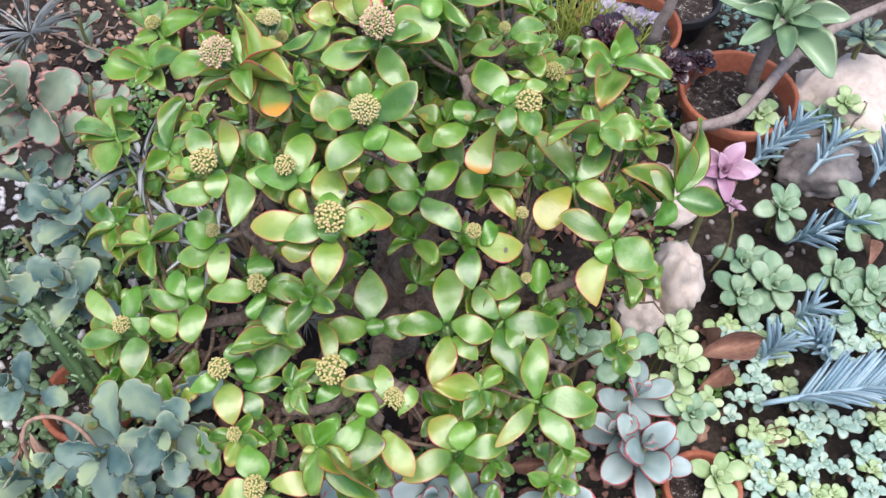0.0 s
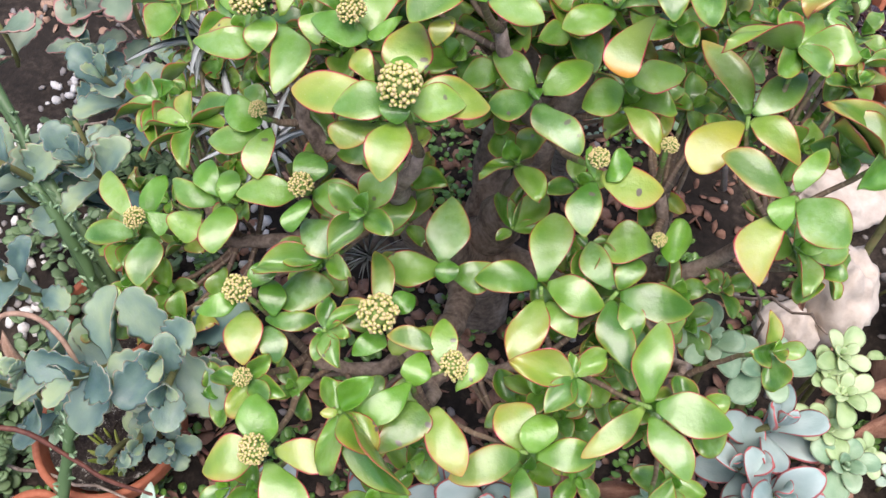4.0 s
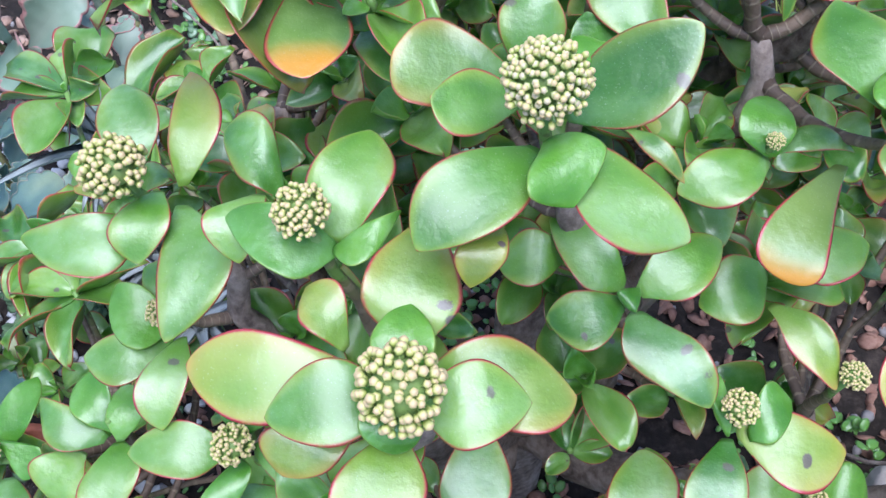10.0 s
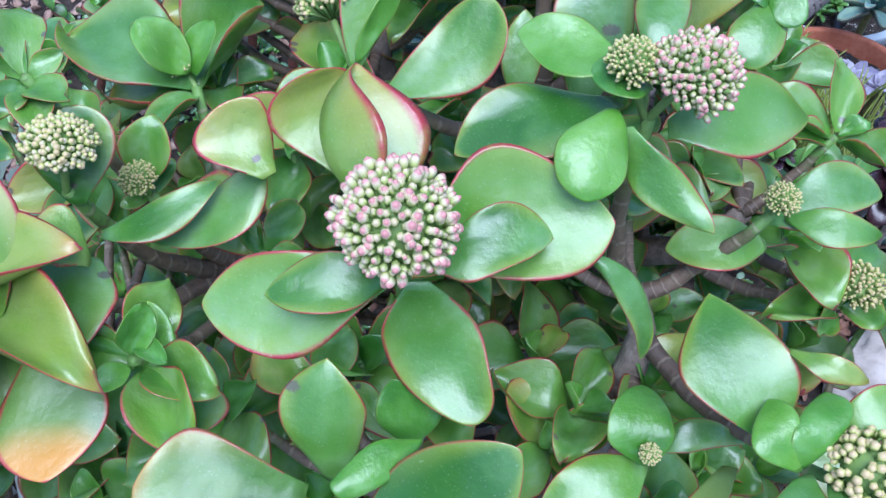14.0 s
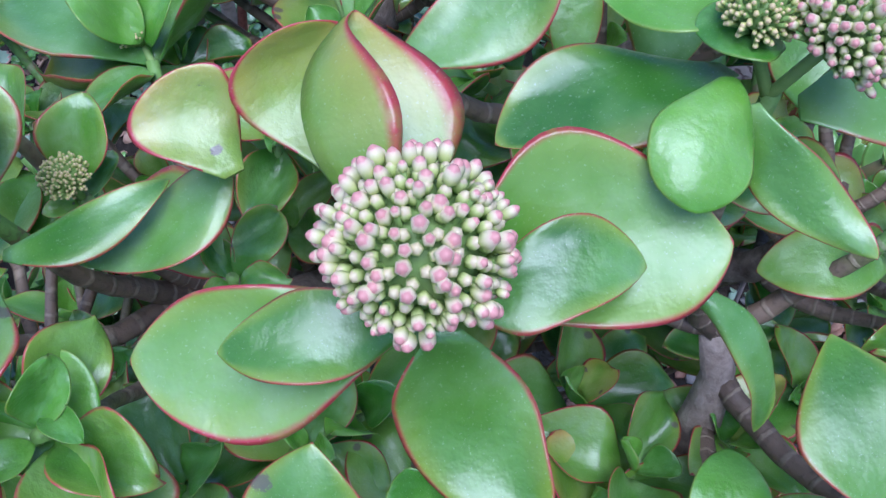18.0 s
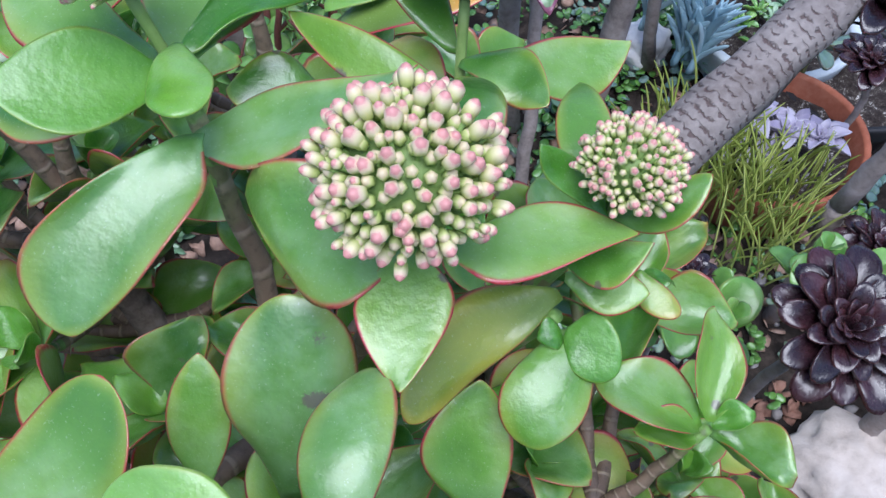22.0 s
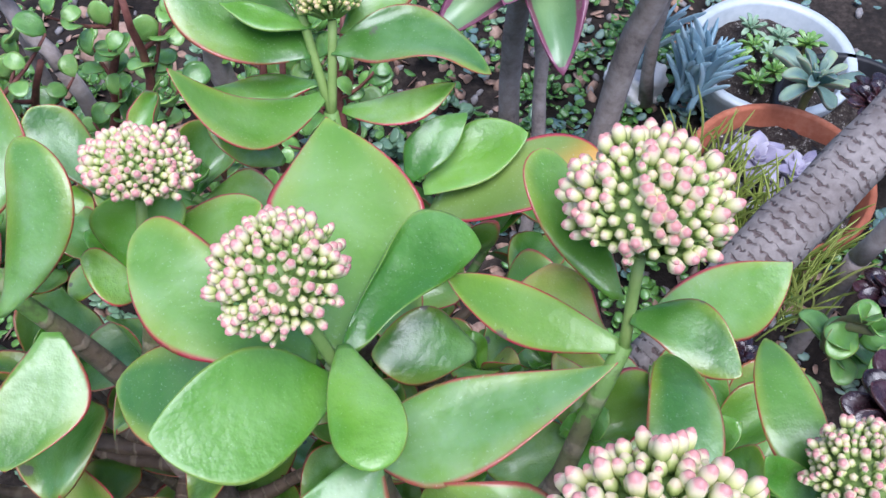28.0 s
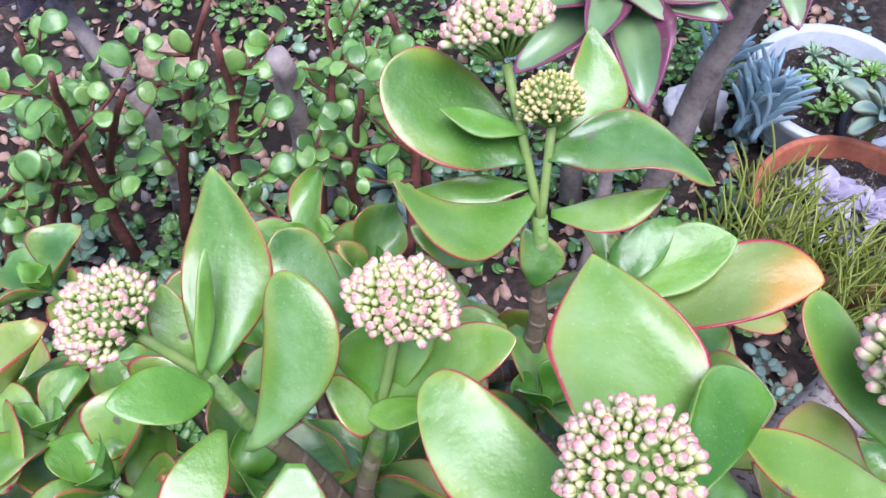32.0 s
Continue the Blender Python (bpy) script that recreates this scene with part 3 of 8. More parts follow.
scatter("white_gravel", 380, (-1.15, 0.75, -0.55, 1.5), M_PEB, 0.014, "loose white and cream pebbles on the soil", "gravel", 1)
scatter("grey_gravel", 1500, (-1.4, 0.2, 1.2, 2.8), M_ROCK2, 0.011, "small grey gravel on the soil", "gravel", 2)
scatter("litter", 3000, (-1.3, 1.55, 0.7, 2.8), M_LIT, 0.015, "dry brown leaf litter on the soil", "leaf litter", 3, 0.1)
scatter("dead_leaves", 1500, (-0.6, 0.4, 0.55, 1.5), M_DRY, 0.017, "brown dead leaves and bark under the bush", "leaf litter", 5, 0.12)
scatter("wood_chips", 260, (-0.6, 0.2, 1.1, 1.6), M_DRY, 0.013, "brown bark chips on the soil", "bark chips", 4, 0.2)


def cover(count, box, mat, leaf, label, seed, height=0.07, bare=()):
    """Low clumps of small fleshy leaves, each leaf a little lens, all one mat."""
    rng = random.Random(seed)
    parts = []
    for i in range(count):
        cx, cy = rng.uniform(box[0], box[2]), rng.uniform(box[1], box[3])
        if any(q[0] < cx < q[2] and q[1] < cy < q[3] for q in bare):
            continue
        wide, tall = rng.uniform(0.03, 0.075), height * rng.uniform(0.4, 1.2)
        for j in range(rng.randrange(18, 42)):
            a, r = rng.uniform(0, 6.28), math.sqrt(rng.random())
            x, y = cx + wide * r * math.cos(a), cy + wide * r * math.sin(a)
            z = ground_height(x, y) + 0.004 + tall * (1 - r * r) * rng.uniform(0.4, 1)
            s = leaf * rng.uniform(0.6, 1.25)
            m = Matrix.Translation((x, y, z)) @ pose(0, 0, 0, rng.uniform(-35, 35), rng.uniform(-40, 20), math.degrees(a) + rng.uniform(-50, 50))
            v, k = [], 8
            for h, w in ((-0.13, 0.8), (0.0, 1.0), (0.12, 0.7)):
                for q in range(k):
                    b = 2 * math.pi * q / k
                    v.append(tuple(m @ Vector((s * (1 + w * math.cos(b)), s * 0.75 * w * math.sin(b), s * (h + 0.18 * math.cos(b) ** 2)))))
            f = [tuple(range(k))[::-1], tuple(range(2 * k, 3 * k))]
            for u in (0, k):
                f += [(u + q, u + (q + 1) % k, u + k + (q + 1) % k, u + k + q) for q in range(k)]
            parts.append((v, f, [0.3 + 0.2 * (j % 3)] * len(v)))
    v, f, a = join(parts)
    return tagged(put("ground_cover", grid_mesh("ground_cover", v, f, mat, {"along": a})), label, "ground cover", kind="stuff")


PEBBLES = ((-1.15, 0.75, -0.62, 1.3),)
cover(150, (-0.95, 0.25, 0.75, 2.7), M_PORT, 0.009, "low green ground cover of small fleshy leaves", 6, bare=PEBBLES)
cover(45, (-0.9, 1.4, 0.3, 2.8), M_BIGG, 0.013, "dull green ground cover between small shrubs", 7, 0.1)
cover(70, (-1.15, 0.3, -0.62, 1.25), M_STICK, 0.013, "dark green leafy undergrowth on the open side", 10, 0.12)
cover(62, (-0.85, 1.45, 0.35, 2.7), M_PORT, 0.011, "bright green undergrowth below small shrubs", 11, 0.13)
cover(60, (-1.0, 0.2, 0.3, 0.6), M_STICK, 0.008, "dark green creeping ground cover at the bed's edge", 8, 0.05)
cover(45, (-0.1, 1.5, 0.9, 2.6), M_KAL, 0.01, "blue-grey creeping succulents between the pots", 9, 0.07)


def rock(at, size, mat, seed, label, turn=(0, 0, 0)):
    return tagged(put("rock", rock_mesh("rock", size, mat, seed), None, Matrix.Translation(at) @ pose(0, 0, 0, *turn)), label, "rock")


rock((1.060, 1.637, 0.060), (0.17, 0.14, 0.12), M_ROCK, 1, "large pale cream rock with a rounded top")
rock((0.944, 1.450, 0.030), (0.1, 0.08, 0.07), M_ROCK2, 5, "grey rough rock beside a pale boulder")
rock((0.515, 1.075, 0.080), (0.055, 0.075, 0.115), M_ROCK, 3, "upright pale rock beside the jade bush", (0, 0, 12))
rock((0.435, 1.008, 0.050), (0.05, 0.05, 0.06), M_ROCK, 8, "pale rock half hidden under the bush")
rock((-0.651, 2.249, 0.030), (0.06, 0.05, 0.04), M_LIT, 3, "peach-coloured rock among small shrubs")
rock((0.321, 2.149, 0.050), (0.05, 0.05, 0.04), M_PEB, 9, "small white stone beside a pot")

rock((0.558, 1.353, 0.040), (0.09, 0.08, 0.06), M_ROCK, 7, "pale low rock below a dark rosette")

# ---- pots ----
pot("terracotta_pot", (0.723, 1.558, 0.200), 0.145, 0.2, M_TERRA, "round terracotta pot with dark soil and a grey branch", lean=(0, 0), soil=0.05)
pot("terracotta_pot", (0.495, 1.86, 0.15), 0.145, 0.17, M_TERRA, "terracotta pot crowded with lavender rosettes", soil=0.03)
pot("terracotta_pot", (-0.638, 0.587, 0.100), 0.12, 0.13, M_TERRA, "terracotta pot of blue-grey kalanchoe", soil=0.02)
pot("terracotta_pot", (-0.712, 0.423, 0.060), 0.06, 0.08, M_TERRA, "small terracotta pot at the edge of the bed", soil=0.02)
pot("terracotta_pot", (0.492, 0.593, 0.120), 0.075, 0.12, M_TERRA, "small terracotta pot with a lime rosette", soil=0.02)
pot("terracotta_pot", (-0.73, 0.8, 0.08), 0.1, 0.12, M_TERRA, "terracotta pot under the bush", soil=0.03)
pot("white_bowl", (0.547, 2.150, 0.120), 0.148, 0.14, M_WHITE, "white glazed bowl planted with small succulents", bowl=True, soil=0.03, wall=0.016, category="planter")
pot("black_pot", (0.658, 2.024, 0.120), 0.13, 0.14, M_BLACK, "black plastic nursery pot", soil=0.03)

# ---- grey branches and trunks ----
def trunk(name, pts, r0, r1, mat, label, category="branch", wob=0.08, seed=2):
    n = len(pts)
    p = thing(name, pts[0], label, category)
    if pts[0].z > 0.03 and name == "grey_branch":
        foot = Vector((pts[0].x, pts[0].y, 0.0))
        put("lower_wood", tube_mesh("lower_wood", bend_line(foot, pts[0], (0.01, 0.01, 0), 5, 0.003), [r0 * 1.05] * 6, mat, 10, wob, seed + 1), p)
    put("wood", tube_mesh(name, pts, [r0 + (r1 - r0) * i / (n - 1) for i in range(n)], mat, 14, wob, seed), p)
    return p


big = trunk("aeonium_trunk", bend_line((0.075, 1.222, 0.69), (0.35, 1.46, 0.86), (0.0, 0.0, 0.004), 14, 0.0015), 0.021, 0.019, M_SCAR, "thick grey succulent trunk ringed with leaf scars", "trunk")
put("lower_wood", tube_mesh("lower_wood", bend_line((0.02, 1.27, 0.0), (0.075, 1.222, 0.691), (-0.04, -0.02, 0), 10, 0.004), [0.023] * 11, M_SCAR, 12, 0.06, 4), big)
def smooth_line(pts, n=5):
    """A soft curve through a few points."""
    P = [Vector(p) for p in pts]
    out = []
    for i in range(len(P) - 1):
        a, b, c, d = P[max(0, i - 1)], P[i], P[i + 1], P[min(len(P) - 1, i + 2)]
        for k in range(n):
            t = k / n
            out.append(0.5 * (2 * b + (c - a) * t + (2 * a - 5 * b + 4 * c - d) * t * t + (3 * b - a - 3 * c + d) * t ** 3))
    return out + [P[-1]]


trunk("grey_branch", smooth_line(((0.560, 1.395, 0.240), (0.667, 1.408, 0.260), (0.736, 1.469, 0.280), (0.809, 1.550, 0.300), (0.917, 1.618, 0.340), (1.053, 1.664, 0.380))), 0.0135, 0.0115, M_GREY, "bare grey branch leaning over a terracotta pot")
trunk("grey_branch", bend_line((0.492, 1.608, 0.300), (0.540, 1.602, 0.500), (0, 0, 0.03), 8, 0.004), 0.013, 0.012, M_GREY, "bare grey branch rising behind the bush")
trunk("grey_branch", bend_line((0.2, 1.9, 0.02), (0.271, 1.920, 0.550), (0.0, 0.02, 0.02), 10, 0.004), 0.02, 0.018, M_GREY, "smooth grey branch standing among pots")
trunk("grey_branch", bend_line((0.1, 1.8, 0.02), (0.090, 1.943, 0.450), (0.02, 0.0, 0.02), 10, 0.004), 0.011, 0.009, M_GREY, "thin grey stem of a tall aeonium")
trunk("grey_branch", bend_line((-0.338, 1.949, 0.050), (-0.344, 1.897, 0.400), (0, 0.0, 0.02), 8, 0.006), 0.02, 0.016, M_GREY, "cut grey stump among small shrubs")
trunk("grey_branch", bend_line((-0.574, 1.923, 0.300), (-0.701, 2.017, 0.400), (0, 0.0, 0.02), 8, 0.004), 0.012, 0.011, M_GREY, "grey branch crossing behind the shrubs")

for k, (a, c) in enumerate((((-1.126, 1.966, 0.020), (-0.577, 1.405, 0.300)), ((-1.027, 1.827, 0.020), (-0.816, 1.746, 0.250)), ((-1.029, 1.213, 0.020), (-0.767, 1.147, 0.200)), ((-1.071, 1.574, 0.020), (-0.756, 1.209, 0.200)), ((0.327, 1.067, 0.050), (0.448, 0.907, 0.220)), ((0.380, 0.965, 0.050), (0.303, 0.936, 0.300)), ((0.972, 1.464, 0.100), (1.018, 1.520, 0.200)), ((-0.794, 0.510, 0.050), (-0.522, 0.475, 0.100)))):
    trunk("dry_twig", bend_line(a, c, (0.01, 0.0, 0.03), 8, 0.006, k), 0.0032, 0.0018, M_BARK, "thin dark dry twig on the soil", "twig", 0.1, k)

# ---- dark aeoniums ----
rosette("dark_aeonium", (0.305, 1.245, 0.63), 0.062, 42, M_DARK, "almost black rosette with glossy spoon leaves", "succulent", "dark aeoniums", stem=0.5, stem_mat=M_GREY, wide=0.56, inner=0.3, axis=(0.1, -0.35, 1), seed=1)
rosette("dark_aeonium", (0.535, 1.552, 0.280), 0.06, 34, M_DARK, "almost black rosette above a terracotta pot", "succulent", "dark aeoniums", stem=0.2, stem_mat=M_GREY, wide=0.56, inner=0.3, seed=2)
rosette("dark_aeonium", (0.633, 1.632, 0.220), 0.045, 30, M_DARK, "small almost black rosette in a terracotta pot", "succulent", "dark aeoniums", stem=0.08, stem_mat=M_GREY, wide=0.56, inner=0.3, seed=3)
rosette("dark_aeonium", (0.303, 1.398, 0.800), 0.05, 34, M_DARK, "almost black rosette at the end of a thick trunk", "succulent", "dark aeoniums", stem=0.02, stem_mat=M_GREY, wide=0.56, inner=0.3, seed=4)
rosette("dark_aeonium", (0.581, 1.854, 0.300), 0.06, 34, M_DARK, "almost black rosette in a black pot", "succulent", "dark aeoniums", stem=0.15, stem_mat=M_GREY, wide=0.56, inner=0.3, seed=5)
rosette("dark_aeonium", (0.239, 1.367, 0.500), 0.03, 30, M_DARK, "small dark rosette behind the bush", "succulent", "dark aeoniums", stem=0.4, stem_mat=M_GREY, wide=0.56, inner=0.3, seed=6)

# ---- pink and lavender rosettes ----
rosette("pink_rosette", (0.545, 1.115, 0.42), 0.08, 12, M_PINK, "pink ghost-plant rosette on a long stem", "succulent", "", "jade_point", stem=0.4, wide=0.56, thick=0.07, axis=(-0.1, -0.4, 1), seed=3)
rosette("pink_rosette", (0.597, 1.124, 0.300), 0.03, 10, M_PINK, "small pink rosette below a larger one", "succulent", "", "jade_point", stem=0.28, wide=0.5, seed=5)
for k, (p, r) in enumerate((((0.435, 1.839, 0.200), .06), ((0.378, 1.801, 0.180), .05), ((0.503, 1.828, 0.190), .05), ((0.461, 1.790, 0.170), .045), ((0.492, 1.813, 0.200), .045), ((0.535, 1.804, 0.200), .05))):
    rosette("lavender_rosette", p, r, 16, M_LAV, "lavender-grey rosette in a terracotta pot", "succulent", "lavender rosettes", "jade_point", stem=0.06, wide=0.55, seed=20 + k)
for k in range(9):
    rosette("bowl_rosette", (0.543 + 0.08 * math.cos(k * 2.4) * math.sqrt(k / 8), 2.150 + 0.08 * math.sin(k * 2.4) * math.sqrt(k / 8), 0.115), 0.034, 16, M_PORT if k % 3 else M_ECH, "small green rosette growing in a white bowl", "succulent", "bowl rosettes", stem=0.03, wide=0.42, seed=30 + k)

# ---- pale green rosettes beside the bush ----
GREEN = "pale green rosettes"
for k, (p, r, m, s) in enumerate((
        ((0.241, 0.783, 0.340), .05, M_ECH, .3), ((0.329, 0.781, 0.300), .055, M_ECH, .28), ((0.441, 0.834, 0.280), .04, M_LIME, .26), ((0.448, 0.785, 0.260), .045, M_LIME, .25),
        ((0.418, 0.809, 0.270), .035, M_LIME, .25), ((0.465, 0.703, 0.200), .05, M_ECH, .18), ((0.435, 0.746, 0.220), .045, M_LIME, .2), ((0.197, 0.577, 0.280), .04, M_ECH, .2),
        ((0.790, 1.270, 0.100), .06, M_ECH, .1), ((0.960, 1.237, 0.100), .085, M_ECH, .1), ((0.680, 1.132, 0.080), .06, M_ECH, .08), ((0.733, 1.066, 0.080), .07, M_ECH, .08),
        ((0.656, 1.041, 0.080), .055, M_ECH, .08), ((0.880, 1.098, 0.080), .055, M_ECH, .08), ((0.948, 1.056, 0.080), .06, M_ECH, .08), ((0.897, 1.019, 0.080), .05, M_ECH, .08),
        ((0.958, 1.549, 0.100), .06, M_ECH, .1), ((1.057, 1.520, 0.100), .06, M_LIME, .1), ((0.756, 1.474, 0.200), .05, M_LIME, .05), ((0.993, 1.550, 0.160), .04, M_LIME, .1), ((0.510, 0.604, 0.140), .05, M_LIME, .04),
        ((0.520, 0.754, 0.140), .03, M_LIME, .1), ((0.961, 0.973, 0.060), .05, M_MINT, .05), ((0.758, 0.952, 0.060), .05, M_ECH, .05)), 0):
    rosette("green_rosette", p, r * 1.25, 11, m, "pale green rosette of blunt spoon leaves on a thin stem", "succulent", GREEN, "paddle", stem=s, wide=0.62, thick=0.12, seed=40 + k, axis=(0.1, -0.25, 1), cup=0.25)
rng = random.Random(5)
k = 0
for i in range(10):
    for j in range(9):
        x, y = 1275 + 33 * i + rng.uniform(-13, 13), 580 + 37 * j + rng.uniform(-14, 14)
        if rng.random() < 0.12 or (y > 640 and y < 760 and x > 1400 and rng.random() < 0.5):
            continue
        k += 1
        rosette("mint_rosette", (0.62 + 0.34 * (x - 1290) / 278 - 0.0, 0.95 - 0.35 * (y - 600) / 280, 0.06), rng.uniform(.027, .038), 9, M_MINT if rng.random() < 0.65 else M_LIME, "small mint-green rosette in a dense mat", "succulent", "mat of mint rosettes", "paddle", stem=0.05, wide=0.75, thick=0.2, rise=0.5, seed=70 + k)


# ---- blue chalk sticks ----
def chalk(at, n, length, seed, lean, label="blue-grey chalk stick with upright finger leaves", comb=False):
    rng = random.Random(seed)
    p = thing("chalk_stick", at, label, "succulent", "chalk sticks")
    c, d = Vector(at), Vector(lean)
    pts = bend_line(c, c + d, (0, 0, 0.01), 8)
    put("stem", tube_mesh("stem", pts, [0.006] * 9, M_CHALK, 7), p)
    for i in range(n):
        t = 0.25 + 0.75 * i / n
        b = c + d * t
        a = i * 2.4 + rng.uniform(-0.3, 0.3)
        dr = d.normalized()
        e1 = dr.orthogonal().normalized()
        out = e1 * math.cos(a) + dr.cross(e1) * math.sin(a)
        if comb:
            out = Vector((rng.uniform(-0.1, 0.25), 1.0 if i % 3 else -0.8, 0.3 + rng.uniform(-0.2, 0.4)))
        v = (out * 0.75 + dr * (0.55 + 0.4 * t) + Vector((0, 0, 0.35))).normalized()
        ln = length * rng.uniform(0.75, 1.15) * (1 - 0.3 * abs(t - 0.6))
        put("leaf", leaf_mesh(M_CHALK, "finger", 0.16, 0.0, 0.06, 0, 0.15, 4 * (i % 3), 7, 4), p, leaf_pose(b, b + v * ln, (0, 0, 1), 0.0088 * rng.uniform(0.85, 1.15), 0))


chalk((0.647, 0.773, 0.100), 58, 0.115, 1, (0.25, 0.01, 0.06), "large blue-grey chalk stick lying across mint rosettes", True)
chalk((0.828, 0.890, 0.060), 26, 0.07, 2, (-0.05, 0.02, 0.06))
for k, (p, v) in enumerate((((0.734, 1.391, 0.100), (0.06, 0.02, 0.08)), ((0.798, 1.428, 0.120), (0.05, 0.02, 0.08)), ((0.881, 1.373, 0.100), (0.06, 0.05, 0.06)), ((0.805, 1.208, 0.050), (0.05, -0.02, 0.06)), ((0.876, 1.225, 0.050), (0.06, 0.0, 0.06)), ((1.021, 1.338, 0.100), (0.03, 0.05, 0.08)), ((0.758, 0.993, 0.050), (0.04, 0.0, 0.05)), ((0.673, 0.882, 0.050), (0.03, 0.02, 0.06)))):
    chalk(p, 16, 0.085, 10 + k, v)


# ---- white-leaved cotyledon ----
def pairs(name, at, axis, n, length, width, mat, label, group, seed, height, outline="oval", thick=0.09, stem_mat=None, spread=50, category="succulent", cup=0.2, r=0.005, tip_n=0):
    """A leafy stem with crossed pairs of leaves, the upper ones closer and steeper."""
    rng = random.Random(seed)
    c, ax = Vector(at), Vector(axis).normalized()
    p = thing(name, c - ax * height, label, category, group)
    put("stem", tube_mesh("stem", bend_line(c - ax * height, c, (0.02 * rng.uniform(-1, 1), 0.02 * rng.uniform(-1, 1), 0), 6), [r] * 7, stem_mat or M_STEM, 7), p)
    e1 = ax.orthogonal().normalized()
    e2 = ax.cross(e1)
    tw = rng.uniform(0, 3)
    for i in range(n):
        t = i / max(1, n - 1)
        b = c - ax * height * 0.8 * (1 - t) ** 1.3
        for s in (0, 1):
            a = tw + i * math.pi / 2 + s * math.pi + rng.uniform(-0.2, 0.2)
            el = math.radians(90 - spread + 8 + 52 * t ** 2 + rng.uniform(-12, 12) - 20)
            d = (e1 * math.cos(a) + e2 * math.sin(a)) * math.cos(el) + ax * math.sin(el)
            ln = length * (1 - 0.5 * t ** 3) * rng.uniform(0.8, 1.1)
            put("leaf", leaf_mesh(mat, outline, 0.1, cup, thick, 0, 0.4, rng.randrange(3) * (4 if outline == "oval" else 1), 12 if outline != "scallop" else 34, 5), p, leaf_pose(b, b + d * ln, ax, ln * width * rng.uniform(0.9, 1.1), rng.uniform(-12, 12)))
    return p


COT = "white-grey leaved plants"
for k, (p, ax, ln) in enumerate((((0.360, 0.720, 0.260), (0.2, -0.1, 1), .075), ((0.362, 0.624, 0.240), (0.1, -0.2, 1), .085), ((0.393, 0.608, 0.200), (0.3, -0.3, 1), .07), ((0.323, 0.674, 0.200), (-0.3, -0.2, 1), .075),
        ((-0.023, 0.529, 0.260), (0, -0.3, 1), .085), ((0.212, 0.531, 0.240), (0.1, -0.3, 1), .07), ((-0.329, 0.484, 0.250), (-0.2, -0.3, 1), .07), ((-0.038, 0.524, 0.250), (0, -0.3, 1), .09), ((0.045, 0.534, 0.220), (0.2, -0.3, 1), .08), ((-0.143, 0.490, 0.250), (0, -0.3, 1), .08))):
    pairs("cotyledon", p, ax, 4, ln * 1.25, 0.54, M_COT, "white-grey fleshy leaves with thin red rims", COT, 100 + k, 0.1, "paddle", 0.09, spread=46, cup=0.2)

# ---- kalanchoe on the open side ----
KAL = "blue-grey kalanchoes"
for k, (p, ax, ln, m, n) in enumerate((
        ((-0.525, 0.514, 0.470), (-0.1, -0.6, 0.8), 0.104, M_KAL, 4), ((-0.428, 0.548, 0.480), (0.1, -0.6, 0.8), 0.098, M_KAL, 4), ((-0.759, 0.786, 0.494), (-0.1, -0.3, 1), 0.09, M_KAL, 4), ((-0.631, 0.795, 0.519), (0, -0.3, 1), 0.085, M_KAL, 4), ((-0.600, 0.524, 0.439), (-0.4, -0.4, 0.8), 0.08, M_KAL, 3), ((-0.695, 0.985, 0.474), (0, -0.3, 1), 0.09, M_KAL, 4), ((-0.712, 0.660, 0.425), (0, -0.3, 1), 0.08, M_KAL, 3), ((-0.409, 0.520, 0.470), (0.3, -0.6, 0.7), 0.085, M_KAL, 3), ((-0.737, 0.549, 0.300), (-0.3, -0.2, 1), .09, M_KAL, 5), ((-0.818, 0.851, 0.420), (-0.2, 0, 1), .1, M_KAL, 3), ((-0.698, 0.868, 0.400), (0, -0.1, 1), .09, M_KAL, 3), ((-0.754, 1.071, 0.420), (0.1, 0, 1), .07, M_KAL, 3), ((-0.675, 1.173, 0.420), (0, 0, 1), .06, M_KAL, 3), ((-0.915, 1.355, 0.380), (0, -0.45, 1), .15, M_KALP, 4), ((-0.866, 1.363, 0.280), (0.1, -0.2, 1), .1, M_KALP, 3), ((-0.802, 1.138, 0.300), (0, -0.1, 1), .08, M_KAL, 4), ((-0.710, 0.859, 0.420), (-0.1, -0.1, 1), .09, M_KAL, 4),
        ((-1.088, 1.242, 0.320), (0, 0, 1), .11, M_KALP, 3), ((-0.959, 1.308, 0.300), (0, 0, 1), .08, M_KALP, 3), ((-0.769, 1.272, 0.260), (0, 0, 1), .07, M_KAL, 3),
        ((-0.906, 1.117, 0.200), (0, 0, 1), .06, M_KAL, 2), ((-0.809, 1.476, 0.300), (0, 0, 1), .08, M_KALP, 3), ((-0.927, 1.265, 0.250), (0, 0, 1), .08, M_KAL, 3), ((-0.951, 1.826, 0.200), (0, 0, 1), .08, M_KALP, 3), ((-0.823, 1.578, 0.200), (0, 0, 1), .07, M_KALP, 3), ((-1.110, 1.761, 0.200), (0, 0, 1), .08, M_KALP, 3))):
    pairs("kalanchoe", p, ax, n, ln, 0.58, m, "blue-grey kalanchoe stem with scalloped leaves" if m is M_KAL else "grey kalanchoe stem with pink-flushed scalloped leaves", KAL, 200 + k, 0.03 * n + 0.04, "scallop", 0.05, spread=72 if k < 2 else 60, cup=0.25)


